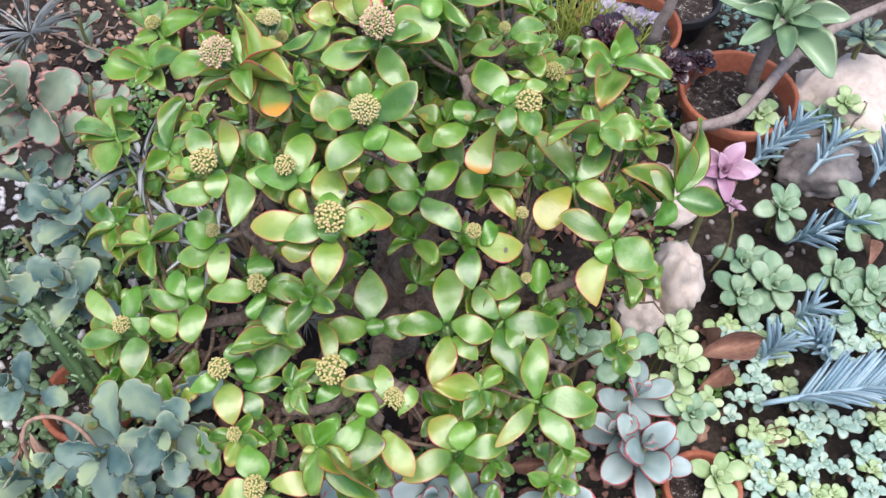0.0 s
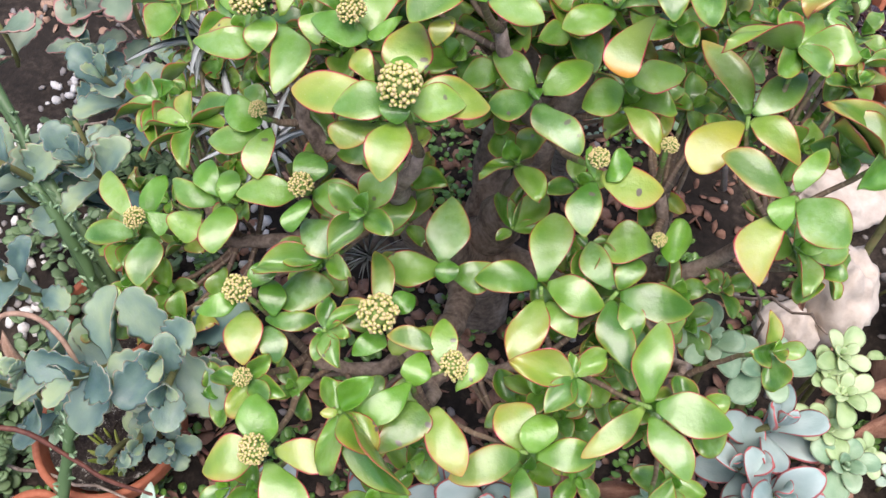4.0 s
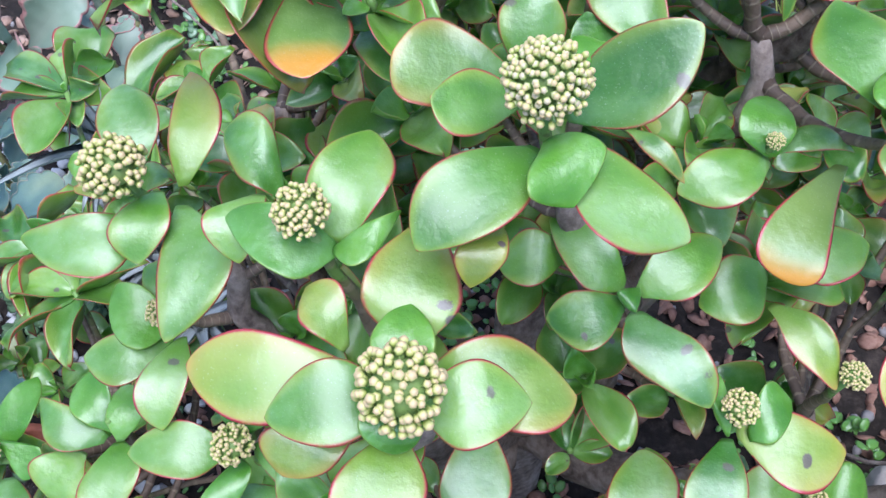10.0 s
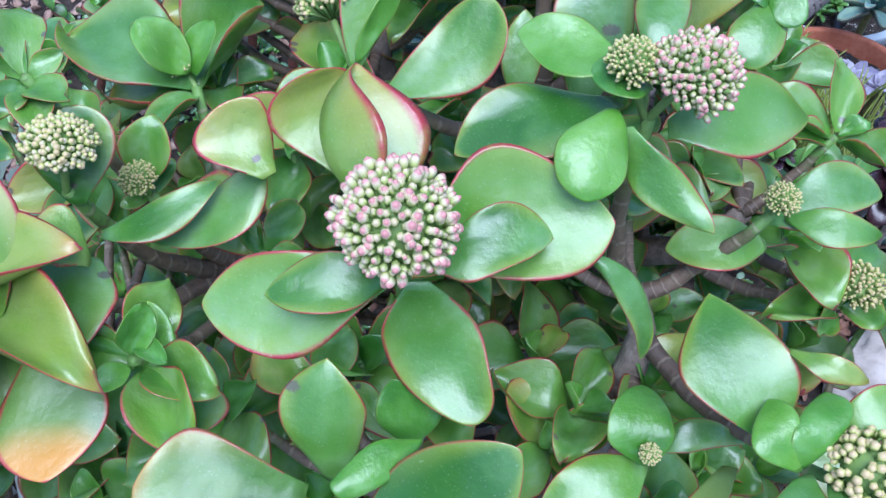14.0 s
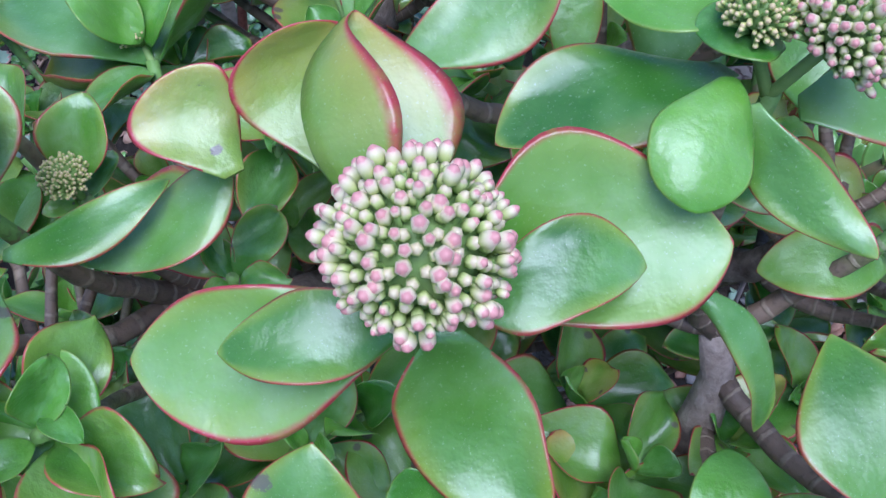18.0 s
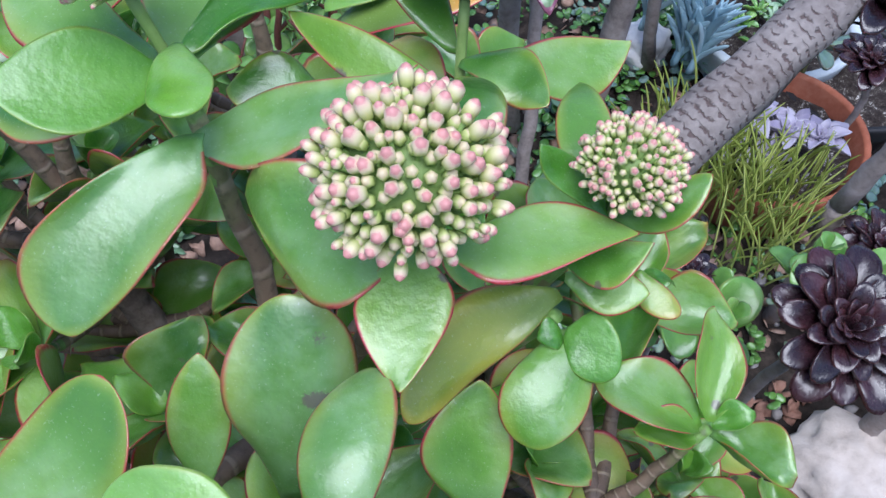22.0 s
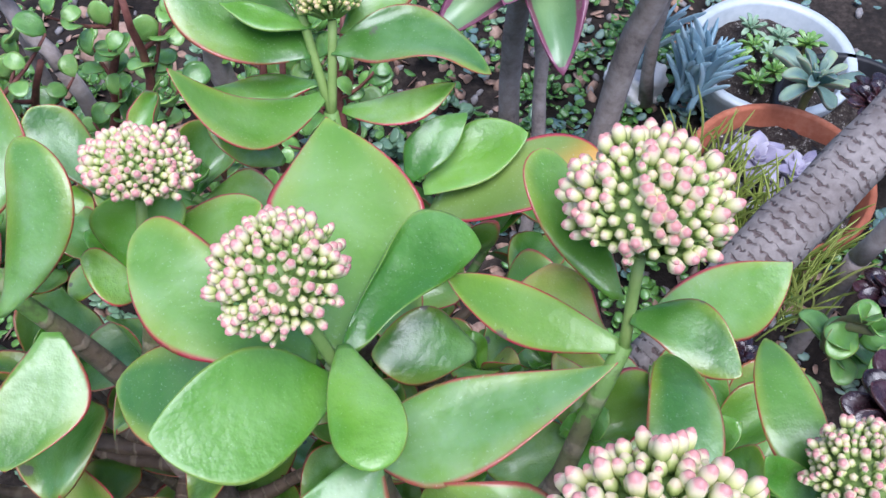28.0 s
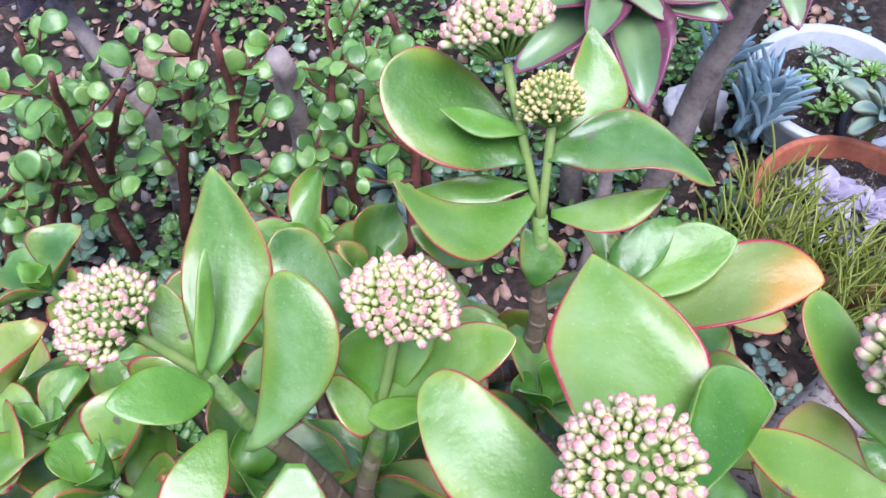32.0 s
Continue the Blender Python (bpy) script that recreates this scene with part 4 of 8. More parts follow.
# small plants, a dried stalk and fallen twigs in and round the kalanchoe pot
for k, (p, ax, ln) in enumerate((((-0.535, 0.535, 0.2), (0.1, -0.5, 0.9), .05), ((-0.575, 0.51, 0.19), (0, -0.5, 0.9), .045), ((-0.485, 0.54, 0.2), (0.3, -0.4, 0.9), .05), ((-0.56, 0.6, 0.2), (0, -0.3, 1), .06), ((-0.62, 0.62, 0.2), (-0.1, -0.3, 1), .06))):
    pairs("kalanchoe", p, ax, 3, ln, 0.66, M_KAL, "small young kalanchoe in a terracotta pot", KAL, 260 + k, 0.1, "scallop", 0.05, spread=64, cup=0.2)
for k, (p, r, m) in enumerate((((-0.69, 0.566, 0.14), 0.045, M_ECH), ((-0.494, 0.448, 0.15), 0.05, M_MINT), ((-0.553, 0.438, 0.14), 0.04, M_MINT))):
    rosette("pot_rosette", p, r, 18, m, "small pointed pale rosette beside a terracotta rim", "succulent", "rosettes round the kalanchoe pot", "jade_point", stem=0.06, wide=0.42, thick=0.08, seed=230 + k, axis=(0, -0.4, 1), rise=0.3)
rng = random.Random(77)
p = thing("moss_tuft", (-0.619, 0.563, 0.1), "yellow-green feathery moss in a terracotta pot", "moss")
for i in range(30):
    a, r = rng.uniform(0, 6.28), 0.036 * math.sqrt(rng.random())
    q = Vector((-0.605 + r * math.cos(a), 0.55 + r * math.sin(a), 0.09))
    v = Vector((math.cos(a) * 0.5, math.sin(a) * 0.5, 1.2)).normalized() * rng.uniform(0.025, 0.045)
    put("leaf", leaf_mesh(M_YEL, "finger", 0.15, 0.0, 0.1, 0, 0, 0, 5, 3), p, leaf_pose(q, q + v, (0, 0, 1), 0.005))
p = thing("dried_stalk", (-0.543, 0.545, 0.469), "arching pinkish dried stalk with withered pale petals", "dried flower")
put("stem", tube_mesh("stem", smooth_line([Vector(q) for q in ((-0.535, 0.53, 0.43), (-0.553, 0.55, 0.48), (-0.587, 0.562, 0.503), (-0.628, 0.556, 0.5), (-0.646, 0.535, 0.465))]), [0.0035] * 21, M_LIT, 6), p)
for i in range(9):
    q = Vector((-0.642, 0.538, 0.47)) + Vector((rng.uniform(-0.012, 0.012), rng.uniform(-0.012, 0.012), rng.uniform(-0.02, 0.01)))
    v = Vector((rng.uniform(-0.6, 0.4), rng.uniform(-0.7, 0.2), -0.8)).normalized() * rng.uniform(0.03, 0.06)
    put("petal", leaf_mesh(M_LIT if i % 3 else M_LIME, "jade", 0.2, 0.3, 0.03, 0, 0.5, i % 3, 8, 4), p, leaf_pose(q, q + v, (0, -1, 0.4), 0.011))
for k, line in enumerate((((-0.77, 0.47, 0.285), (-0.673, 0.495, 0.283), (-0.60, 0.485, 0.235), (-0.543, 0.474, 0.2), (-0.426, 0.485, 0.125)), ((-0.487, 0.578, 0.175), (-0.45, 0.56, 0.15), (-0.416, 0.549, 0.136), (-0.36, 0.54, 0.12)))):
    p = thing("fallen_twig", line[0], "thin dark brown dry twig lying on a pot rim", "twig", "fallen twigs")
    pts = smooth_line([Vector(q) for q in line])
    put("stem", tube_mesh("stem", pts, [0.0045 - 0.0022 * i / len(pts) for i in range(len(pts))], M_RSTEM, 6, 0.2, k), p)


# ---- green stick stems ----
for k, (a, c) in enumerate((((-0.620, 0.709, 0.300), (-0.817, 0.897, 0.500)), ((-0.624, 0.697, 0.300), (-0.684, 0.753, 0.500)), ((-0.615, 0.719, 0.250), (-0.653, 0.758, 0.420)), ((-0.651, 0.440, 0.100), (-0.600, 0.534, 0.300)), ((-0.646, 0.714, 0.300), (-0.848, 0.938, 0.550)))):
    p = thing("stick_succulent", a, "dark green leafless succulent stem", "succulent", "stick stems")
    pts = bend_line(a, c, (0.01, 0.0, 0.02), 9, 0.002, k)
    put("stem", tube_mesh("stem", pts, [(0.0105 if i % 2 else 0.0088) - 0.0003 * i for i in range(10)], M_STICK, 8, 0.16, k), p)
    rng = random.Random(k)
    for i in range(26):
        q = pts[i % 9].lerp(pts[i % 9 + 1], rng.random())
        v = Vector((rng.uniform(-1, 1), rng.uniform(-1, 1), 0.6)).normalized() * rng.uniform(0.016, 0.026)
        put("leaf", leaf_mesh(M_BIGG, "finger", 0.1, 0.1, 0.12, 0, 0, 0, 6, 4), p, leaf_pose(q, q + v, (0, 0, 1), 0.006))


# ---- silver strap-leaved tufts ----
def tuft(at, n, length, mat, label, seed, name="air_plant", rise=0.45, width=0.019, group="silver tufts", curl=0.25, outline="strap", wide=0.0):
    rng = random.Random(seed)
    p = thing(name, at, label, "plant", group)
    c = Vector(at)
    for i in range(n):
        a = i * 2.4 + rng.uniform(-0.3, 0.3)
        v = Vector((math.cos(a), math.sin(a), rise * rng.uniform(0.4, 1.5))).normalized()
        ln = length * rng.uniform(0.7, 1.1)
        f = c + Vector((rng.uniform(-wide, wide), rng.uniform(-wide, wide), 0))
        put("leaf", leaf_mesh(mat, outline, curl, 0.25 if outline == "strap" else 0.0, 0.012 if outline == "strap" else 0.016, 0.0, 0.2 if outline == "strap" else 0.0, 4 * (i % 3), 9, 3), p, leaf_pose(f, f + v * ln, (0, 0, 1), width, rng.uniform(-15, 15)))
    return p


tuft((-0.547, 1.054, 0.500), 12, 0.13, M_TILL, "silver-grey strap-leaved tuft beside the bush", 1)
tuft((-0.390, 0.869, 0.500), 12, 0.11, M_TILL, "silver-grey strap-leaved tuft under the bush", 2)
tuft((-0.237, 0.789, 0.400), 34, 0.06, M_TILL, "tangle of thin silver strap leaves under the bush", 3, width=0.003, rise=0.5)
tuft((-0.479, 0.959, 0.450), 12, 0.12, M_TILL, "silver-grey strap-leaved tuft below the bush", 4)
tuft((-1.046, 1.740, 0.200), 30, 0.16, M_TILL, "spiky silver-green tuft on the open soil", 5, width=0.009)
for k, p in enumerate(((0.300, 1.745, 0.160), (0.364, 1.723, 0.150), (0.431, 1.746, 0.160), (0.497, 1.733, 0.150), (0.415, 1.634, 0.220), (0.393, 1.700, 0.220), (0.462, 1.692, 0.220), (0.433, 1.603, 0.220), (0.315, 1.756, 0.200), (0.385, 1.749, 0.200), (0.363, 1.826, 0.200), (0.316, 1.793, 0.200), (0.298, 1.748, 0.200), (0.398, 1.583, 0.200))):
    tuft(p, 30, 0.1, M_YEL, "yellow-green thin-twigged succulent tuft", 20 + k, "twig_succulent", 2.6, 0.0034, "yellow-green tufts", 0.12, "finger", 0.045)

# ---- long green leaves over the terracotta pot ----
rosette("long_leaved_aeonium", (0.760, 1.558, 0.420), 0.165, 15, M_BIGG, "loose green rosette with long drooping leaves", "succulent", "", "jade", stem=0.25, stem_mat=M_GREY, wide=0.36, thick=0.035, axis=(-0.1, -0.45, 1), seed=2, rise=0.02)
rosette("purple_aeonium", (0.087, 1.939, 0.500), 0.19, 18, M_PURP, "broad green leaves flushed purple at the rims", "succulent", "", "jade_point", stem=0.45, stem_mat=M_GREY, wide=0.46, thick=0.03, axis=(0.05, -0.6, 1), seed=7, rise=0.1)
rosette("purple_aeonium", (0.336, 2.105, 0.420), 0.13, 14, M_PURP, "broad green leaves flushed purple at the rims", "succulent", "", "jade_point", stem=0.38, stem_mat=M_GREY, wide=0.48, thick=0.03, axis=(0.2, -0.4, 1), seed=8, rise=0.2)
rosette("purple_aeonium", (-0.646, 1.980, 0.450), 0.1, 12, M_DARK, "dark purple-brown rosette behind the shrubs", "succulent", "", "jade_point", stem=0.4, stem_mat=M_GREY, wide=0.55, thick=0.04, axis=(0, -0.5, 1), seed=9, rise=0.4)
for k, p in enumerate(((1.043, 1.684, 0.250), (0.563, 2.003, 0.200), (-0.196, 1.877, 0.150), (-0.162, 1.798, 0.150))):
    rosette("blue_rosette", p, 0.08, 18, M_KAL, "blue-green rosette among the pots", "succulent", "blue rosettes", stem=0.1, wide=0.42, seed=90 + k)
for k, p in enumerate(((0.310, 2.112, 0.120), (0.365, 2.053, 0.100), (0.389, 2.063, 0.100), (0.389, 2.030, 0.100), (0.365, 2.047, 0.100))):
    chalk(p, 18, 0.1, 60 + k, (0.02, 0.02, 0.06))
for k, p in enumerate(((0.261, 1.356, 0.500), (0.395, 1.437, 0.450), (0.434, 1.412, 0.450), (0.401, 1.424, 0.450), (0.201, 1.279, 0.600), (0.240, 1.271, 0.600))):
    pairs("round_leaf_succulent", p, (0, -0.2, 1), 3, 0.045, 0.8, M_PORT, "pale green round-leaved succulent stem", "round-leaved stems", 300 + k, 0.1, "round", 0.09, spread=70)


# ---- small-leaved shrub with red stems ----
def shrublet(at, top, seed, leaves=34, r=0.009):
    rng = random.Random(seed)
    p = thing("elephant_bush", at, "small-leaved elephant bush with red-brown stems", "shrub", "small-leaved shrubs")
    a, t = Vector(at), Vector(top)
    pts = bend_line(a, t, (rng.uniform(-.02, .02), rng.uniform(-.02, .02), 0.01), 10, 0.004, seed)
    put("stem", tube_mesh("stem", pts, [r * (1 - 0.06 * i) for i in range(11)], M_RSTEM, 8, 0.08, seed), p)
    k = 0
    for i in range(6):
        q = pts[3 + i]
        v = Vector((rng.uniform(-1, 1), rng.uniform(-0.8, 0.8), rng.uniform(0.3, 1))).normalized() * rng.uniform(0.05, 0.11)
        tw = bend_line(q, q + v, (0, 0, -0.008), 5)
        put("twig", tube_mesh("twig", tw, [0.0032, 0.003, 0.0027, 0.0024, 0.002, 0.0017], M_RSTEM, 6), p)
        for j in range(leaves // 6):
            b = tw[min(5, 1 + j % 5)]
            s = -1 if j % 2 else 1
            ax = v.normalized()
            o = (ax.orthogonal().normalized() * s * (1 if j % 4 < 2 else 0.1) + Vector((rng.uniform(-.5, .5), rng.uniform(-.5, .5), rng.uniform(0, .7)))).normalized()
            ln = rng.uniform(0.021, 0.037)
            put("leaf", leaf_mesh(M_PORT, "round", 0.1, 0.15, 0.08, 0, 0, j % 3, 7, 4), p, leaf_pose(b, b + o * ln, (0, -0.3, 1), ln * 0.85, rng.uniform(-20, 20)))
            k += 1


for k, (a, b) in enumerate((((-0.409, 1.685, 0.200), (-0.346, 1.703, 0.620)), ((-0.547, 1.709, 0.200), (-0.506, 1.663, 0.600)), ((-0.169, 1.721, 0.200), (-0.183, 1.820, 0.550)), ((-0.518, 1.806, 0.100), (-0.390, 1.832, 0.550)), ((-0.247, 1.815, 0.100), (-0.220, 1.793, 0.450)),
        ((-0.701, 1.800, 0.100), (-0.627, 1.822, 0.500)), ((-0.317, 1.813, 0.100), (-0.287, 1.996, 0.400)), ((-0.623, 1.803, 0.100), (-0.480, 1.736, 0.500)), ((-0.714, 1.718, 0.100), (-0.507, 1.669, 0.500)), ((-0.142, 1.818, 0.100), (-0.157, 1.903, 0.420)), ((-0.284, 1.987, 0.050), (-0.236, 1.996, 0.350)), ((-0.800, 1.766, 0.050), (-0.665, 1.773, 0.350)), ((-0.346, 1.781, 0.050), (-0.307, 1.721, 0.350)))):
    shrublet(a, b, k)

# ---- dry leaves ----
for k, (p, ln, tn) in enumerate((((0.524, 0.858, 0.150), .135, 12), ((0.559, 0.843, 0.100), .1, 95), ((0.525, 0.804, 0.100), .1, 40), ((0.958, 1.110, 0.100), .08, 95), ((0.950, 1.002, 0.060), .08, 60), ((0.374, 0.949, 0.280), .05, -70), ((0.127, 0.636, 0.100), .08, 10), ((0.181, 0.619, 0.100), .09, 40), ((0.058, 0.637, 0.100), .08, 120), ((0.633, 0.715, 0.050), .08, 20))):
    d = Vector((math.cos(radians(tn)), math.sin(radians(tn)), 0.1))
    tagged(put("dry_leaf", leaf_mesh(M_DRY, "jade_point", 0.35, 0.9, 0.006, 0.6, 1.6, k % 3, 14, 8), None, leaf_pose(p, Vector(p) + d * ln, (0.2, -0.3, 1), ln * 0.42)), "curled brown dead leaf lying on the ground", "dead leaf", "dead leaves")

# ---- the jade bush ----
BASE = Vector((-0.11, 0.97, 0.0))
bush = thing("jade_bush", BASE, "large jade bush with glossy red-rimmed green leaves and pink bud heads", "shrub")


def limb(pts, r0, r1, name="limb", seed=1, mat=None):
    n = len(pts)
    return put(name, tube_mesh(name, pts, [r0 + (r1 - r0) * i / (n - 1) for i in range(n)], mat or M_BARK, 12, 0.1, seed), bush)


FORK = BASE + Vector((0.0, -0.02, 0.28))
limb(bend_line(BASE - Vector((0, 0, 0.03)), FORK, (0.012, 0.008, 0), 8, 0.006, 3), 0.056, 0.046, "trunk")
NODES, MAIN = [], []
for k, (end, sag, r) in enumerate([((-0.19, 0.80, 0.55), (-0.01, -0.04, 0.0), 0.036), ((-0.02, 0.90, 0.60), (0.01, -0.02, 0.0), 0.038), ((0.10, 0.83, 0.42), (0.03, -0.02, -0.02), 0.03),
        ((-0.06, 1.10, 0.62), (0.0, 0.04, 0.0), 0.034), ((-0.32, 0.84, 0.40), (-0.02, -0.02, -0.03), 0.027), ((-0.12, 0.70, 0.36), (0.0, -0.02, -0.03), 0.026)]):
    pts = bend_line(FORK - Vector((0, 0, 0.04)), end, sag, 10, 0.007, k)
    limb(pts, r, r * 0.55, "limb", k)
    MAIN.append((Vector(end), r))
    NODES += pts[4:]
for k, (end, sag) in enumerate([
        ((-0.14, 0.72, 0.72), (-0.01, -0.02, -0.01)), ((-0.31, 0.82, 0.7), (-0.03, 0.0, -0.02)), ((-0.46, 0.78, 0.42), (-0.01, -0.02, -0.02)),
        ((-0.27, 0.62, 0.42), (-0.01, -0.02, -0.02)), ((-0.1, 0.56, 0.44), (0.0, -0.02, -0.02)), ((0.03, 0.66, 0.46), (0.01, -0.02, -0.03)),
        ((0.13, 0.84, 0.57), (0.02, -0.01, -0.02)), ((0.25, 0.8, 0.6), (0.03, 0.0, -0.05)), ((0.2, 0.68, 0.42), (0.03, -0.02, -0.03)), ((-0.08, 0.86, 0.78), (0.0, -0.02, 0.0)),
        ((0.03, 0.97, 0.82), (0.02, 0.0, 0.0)), ((0.1, 1.05, 0.8), (0.02, 0.01, -0.02)), ((-0.03, 1.07, 0.86), (0.0, 0.01, 0.0)), ((-0.2, 0.98, 0.8), (-0.02, 0.01, -0.02)),
        ((-0.14, 1.15, 0.85), (-0.02, 0.02, -0.02)), ((-0.07, 1.24, 0.84), (0.0, 0.03, -0.03)), ((-0.3, 0.95, 0.72), (-0.03, 0.0, -0.03))]):
    q, r = min(MAIN, key=lambda m: (m[0] - Vector(end)).length)
    pts = bend_line(q, end, sag, 8, 0.006, 20 + k)
    limb(pts, r * 0.52, 0.0065, "limb", 20 + k)
    NODES += pts[1:]


def bud_part(h, r, seed):
    """One closed bud: a five-ribbed spindle on the z axis."""
    V, F, A = [], [], []
    for i, (w, z) in enumerate(((0.5, 0.0), (0.88, 0.2), (1.0, 0.48), (0.92, 0.74), (0.5, 0.94), (0.1, 1.02))):
        for j in range(10):
            a = 2 * math.pi * j / 10
            k = r * w * (1.06 if j % 2 == 0 else 0.9)
            V.append((k * math.cos(a), k * math.sin(a), h * z))
            A.append(z)
    for i in range(5):
        for j in range(10):
            k = (j + 1) % 10
            F.append((i * 10 + j, i * 10 + k, (i + 1) * 10 + k, (i + 1) * 10 + j))
    F.append(tuple(range(50, 60)))
    F.append(tuple(range(10))[::-1])
    return V, F, A


BUDS = {}
for key, mat in (("p", M_BUD), ("y", M_BUDY)):
    for s in range(3):
        v, f, a = bud_part(1.0, (0.4, 0.46, 0.43)[s], s)
        BUDS[key, s] = grid_mesh("bud", v, f, mat, {"along": a})
HEADS = 0


def flower_head(centre, d, node, axis, ripe, near, tall=0.9):
    """A domed head of buds on forked green stalks, above the node."""
    global HEADS
    HEADS += 1
    rng = random.Random(HEADS)
    c, ax = Vector(centre), Vector(axis).normalized()
    foot = Vector(node)
    R = d / 2
    hub = c - ax * R * 0.75
    e1 = ax.orthogonal().normalized()
    e2 = ax.cross(e1)
    parts = [tube(bend_line(foot - ax * 0.004, hub, (0, 0, 0), 4), [0.0019] * 5, 7)]
    spots = []
    n = 160 if ripe else (120 if near else 88)
    rs = 0.092 if ripe else (0.1 if near else 0.118)
    for i in range(n):
        # a dome a little deeper than a half ball
        t = (i + 0.5) / n
        ct = 1 - (1.42 if tall > 0.8 else 1.15) * t ** 1.1
        st = math.sqrt(1 - ct * ct)
        a = i * 2.39996 + rng.uniform(-0.25, 0.25)
        dirn = (e1 * math.cos(a) + e2 * math.sin(a)) * st + ax * ct * tall
        k = rng.uniform(0.84, 0.98) if ripe else rng.uniform(0.88, 1.02)
        spots.append((c + dirn * R * k - ax * R * 0.1, (dirn + ax * 0.35).normalized(), R * rs * 2 * (rng.choice((0.6, 0.85, 1.0, 1.1)) if ripe else rng.uniform(0.8, 1.1))))
    ball, ring = [], []
    for i in range(7):
        for j in range(12):
            th, a = math.radians(4 + 17 * i), 2 * math.pi * j / 12
            ball.append(tuple(c - ax * R * 0.1 + ((e1 * math.cos(a) + e2 * math.sin(a)) * math.sin(th) + ax * math.cos(th) * tall) * R * 0.66))
            if i:
                k = (j + 1) % 12
                ring.append(((i - 1) * 12 + j, i * 12 + j, i * 12 + k, (i - 1) * 12 + k))
    ring.append(tuple(range(12)))
    parts.append((ball, ring, [0.5] * len(ball)))
    inner = []
    for i in range(n):
        t = (i + 0.5) / n
        ct = 1 - 1.3 * t
        st = math.sqrt(max(0, 1 - ct * ct))
        a = i * 2.39996 + 1.0
        dirn = (e1 * math.cos(a) + e2 * math.sin(a)) * st + ax * ct * tall
        inner.append((c + dirn * R * (0.8 if ripe else 0.86) - ax * R * 0.1, (dirn + ax * 0.3).normalized(), R * rs * 1.75))
    for p, q, s in spots:
        root = hub + (p - hub) * 0.25
        parts.append(tube([root, root.lerp(p, 0.6) + ax * R * 0.03, p], [0.0011, 0.0008, 0.0008], 4))
    v, f, a = join(parts)
    head = put("flower_head", grid_mesh("flower_head", v, f, M_GSTEM, {"along": a}), bush, ID, "domed head of pale pink-tipped buds" if ripe else "small domed head of yellow-green buds")
    key = "p" if ripe else "y"
    if near:
        for i, (p, q, s) in enumerate(spots):
            up = q.to_track_quat("Z", "Y").to_matrix().to_4x4()
            put("bud", BUDS[key, i % 3], head, Matrix.Translation(p - q * s * 0.5) @ up @ Matrix.Diagonal((s, s, s * (rng.uniform(1.05, 1.4) if ripe else rng.uniform(0.85, 1.05)), 1)))
    parts = []
    for i, (p, q, s) in enumerate(inner if near else inner[::2] + spots):
        bv, bf, ba = bud_part(s * (1.1 if ripe else 0.95), s * (0.42 if ripe else 0.5), i)
        m = Matrix.Translation(p - q * s * 0.5) @ q.to_track_quat("Z", "Y").to_matrix().to_4x4()
        parts.append(([tuple(m @ Vector(x)) for x in bv], bf, ba))
    v, f, a = join(parts)
    ob = put("bud_mass", grid_mesh("bud_mass", v, f, M_BUDG if near else M_BUDY, {"along": a}), head)
    tagged(ob, kind="stuff")
    return head


SHOOTS = 0
CANOPY, LEAF_POINTS = [], []


def shoot(node, axis, leaves, heads=()):
    """A shoot of the bush: its stem down to the nearest limb, opposite leaves, and its heads of buds.
    leaves: (tip, width, look, arch, cup, roll, own base or none)."""
    global SHOOTS
    SHOOTS += 1
    rng = random.Random(SHOOTS)
    nd, ax = Vector(node), Vector(axis)
    CANOPY.append(nd)
    low = min(NODES, key=lambda q: (q - nd).length + (3 * max(0, q.z - nd.z + 0.03)))
    ln = (low - nd).length
    pts = bend_line(low, nd, -ax * ln * 0.16 + Vector((0, 0, 0)), 8, ln * 0.012, SHOOTS)
    stem = put("shoot", tube_mesh("shoot", pts, [(0.006 if heads else 0.0045) - (0.00038 if heads else 0.00025) * i for i in range(9)], M_SHOOT, 8, 0.08, SHOOTS), bush)
    for tip, width, look_, arch, cup, roll, *own in leaves:
        b = Vector(own[0]) if own else nd - ax * 0.004
        t = Vector(tip)
        LEAF_POINTS.append(b.lerp(t, 0.5))
        LEAF_POINTS.append(t)
        if not own:
            b = nd + ax * max(-0.014, min(0.01, (t - nd).dot(ax) * 0.3 - 0.004)) + (t - b).normalized() * 0.002
        me = leaf_mesh(LEAF[look_[0]], {"p": "jade_point", "b": "jade_blunt", "j": "jade"}[look_[1]] if len(look_) > 1 else rng.choice(("jade", "jade", "jade_point", "jade_blunt")), round(arch + rng.choice((0, 0.08)), 2), round(cup + rng.choice((0, 0.15)), 2), 0.04, 0.0 if own else rng.choice((-0.3, 0.0, 0.3)), rng.choice((0.5, 1.3, 1.8)), 0 if own else rng.randrange(4), 18, 8)
        put("leaf", me, stem, leaf_pose(b, t, ax, width * (0.85 if own else 1.0), roll + rng.uniform(-6, 6)))
    for c, d, *own in heads:
        ripe, tall = own if own else (c[1] + 0.4 * c[2] > 1.24, 0.9)
        flower_head(c, d, nd, (Vector(c) - nd).normalized() * 0.5 + ax * 0.5, ripe, d > 0.03 and c[2] > 0.945, tall)
    return stem


BLADES = 0


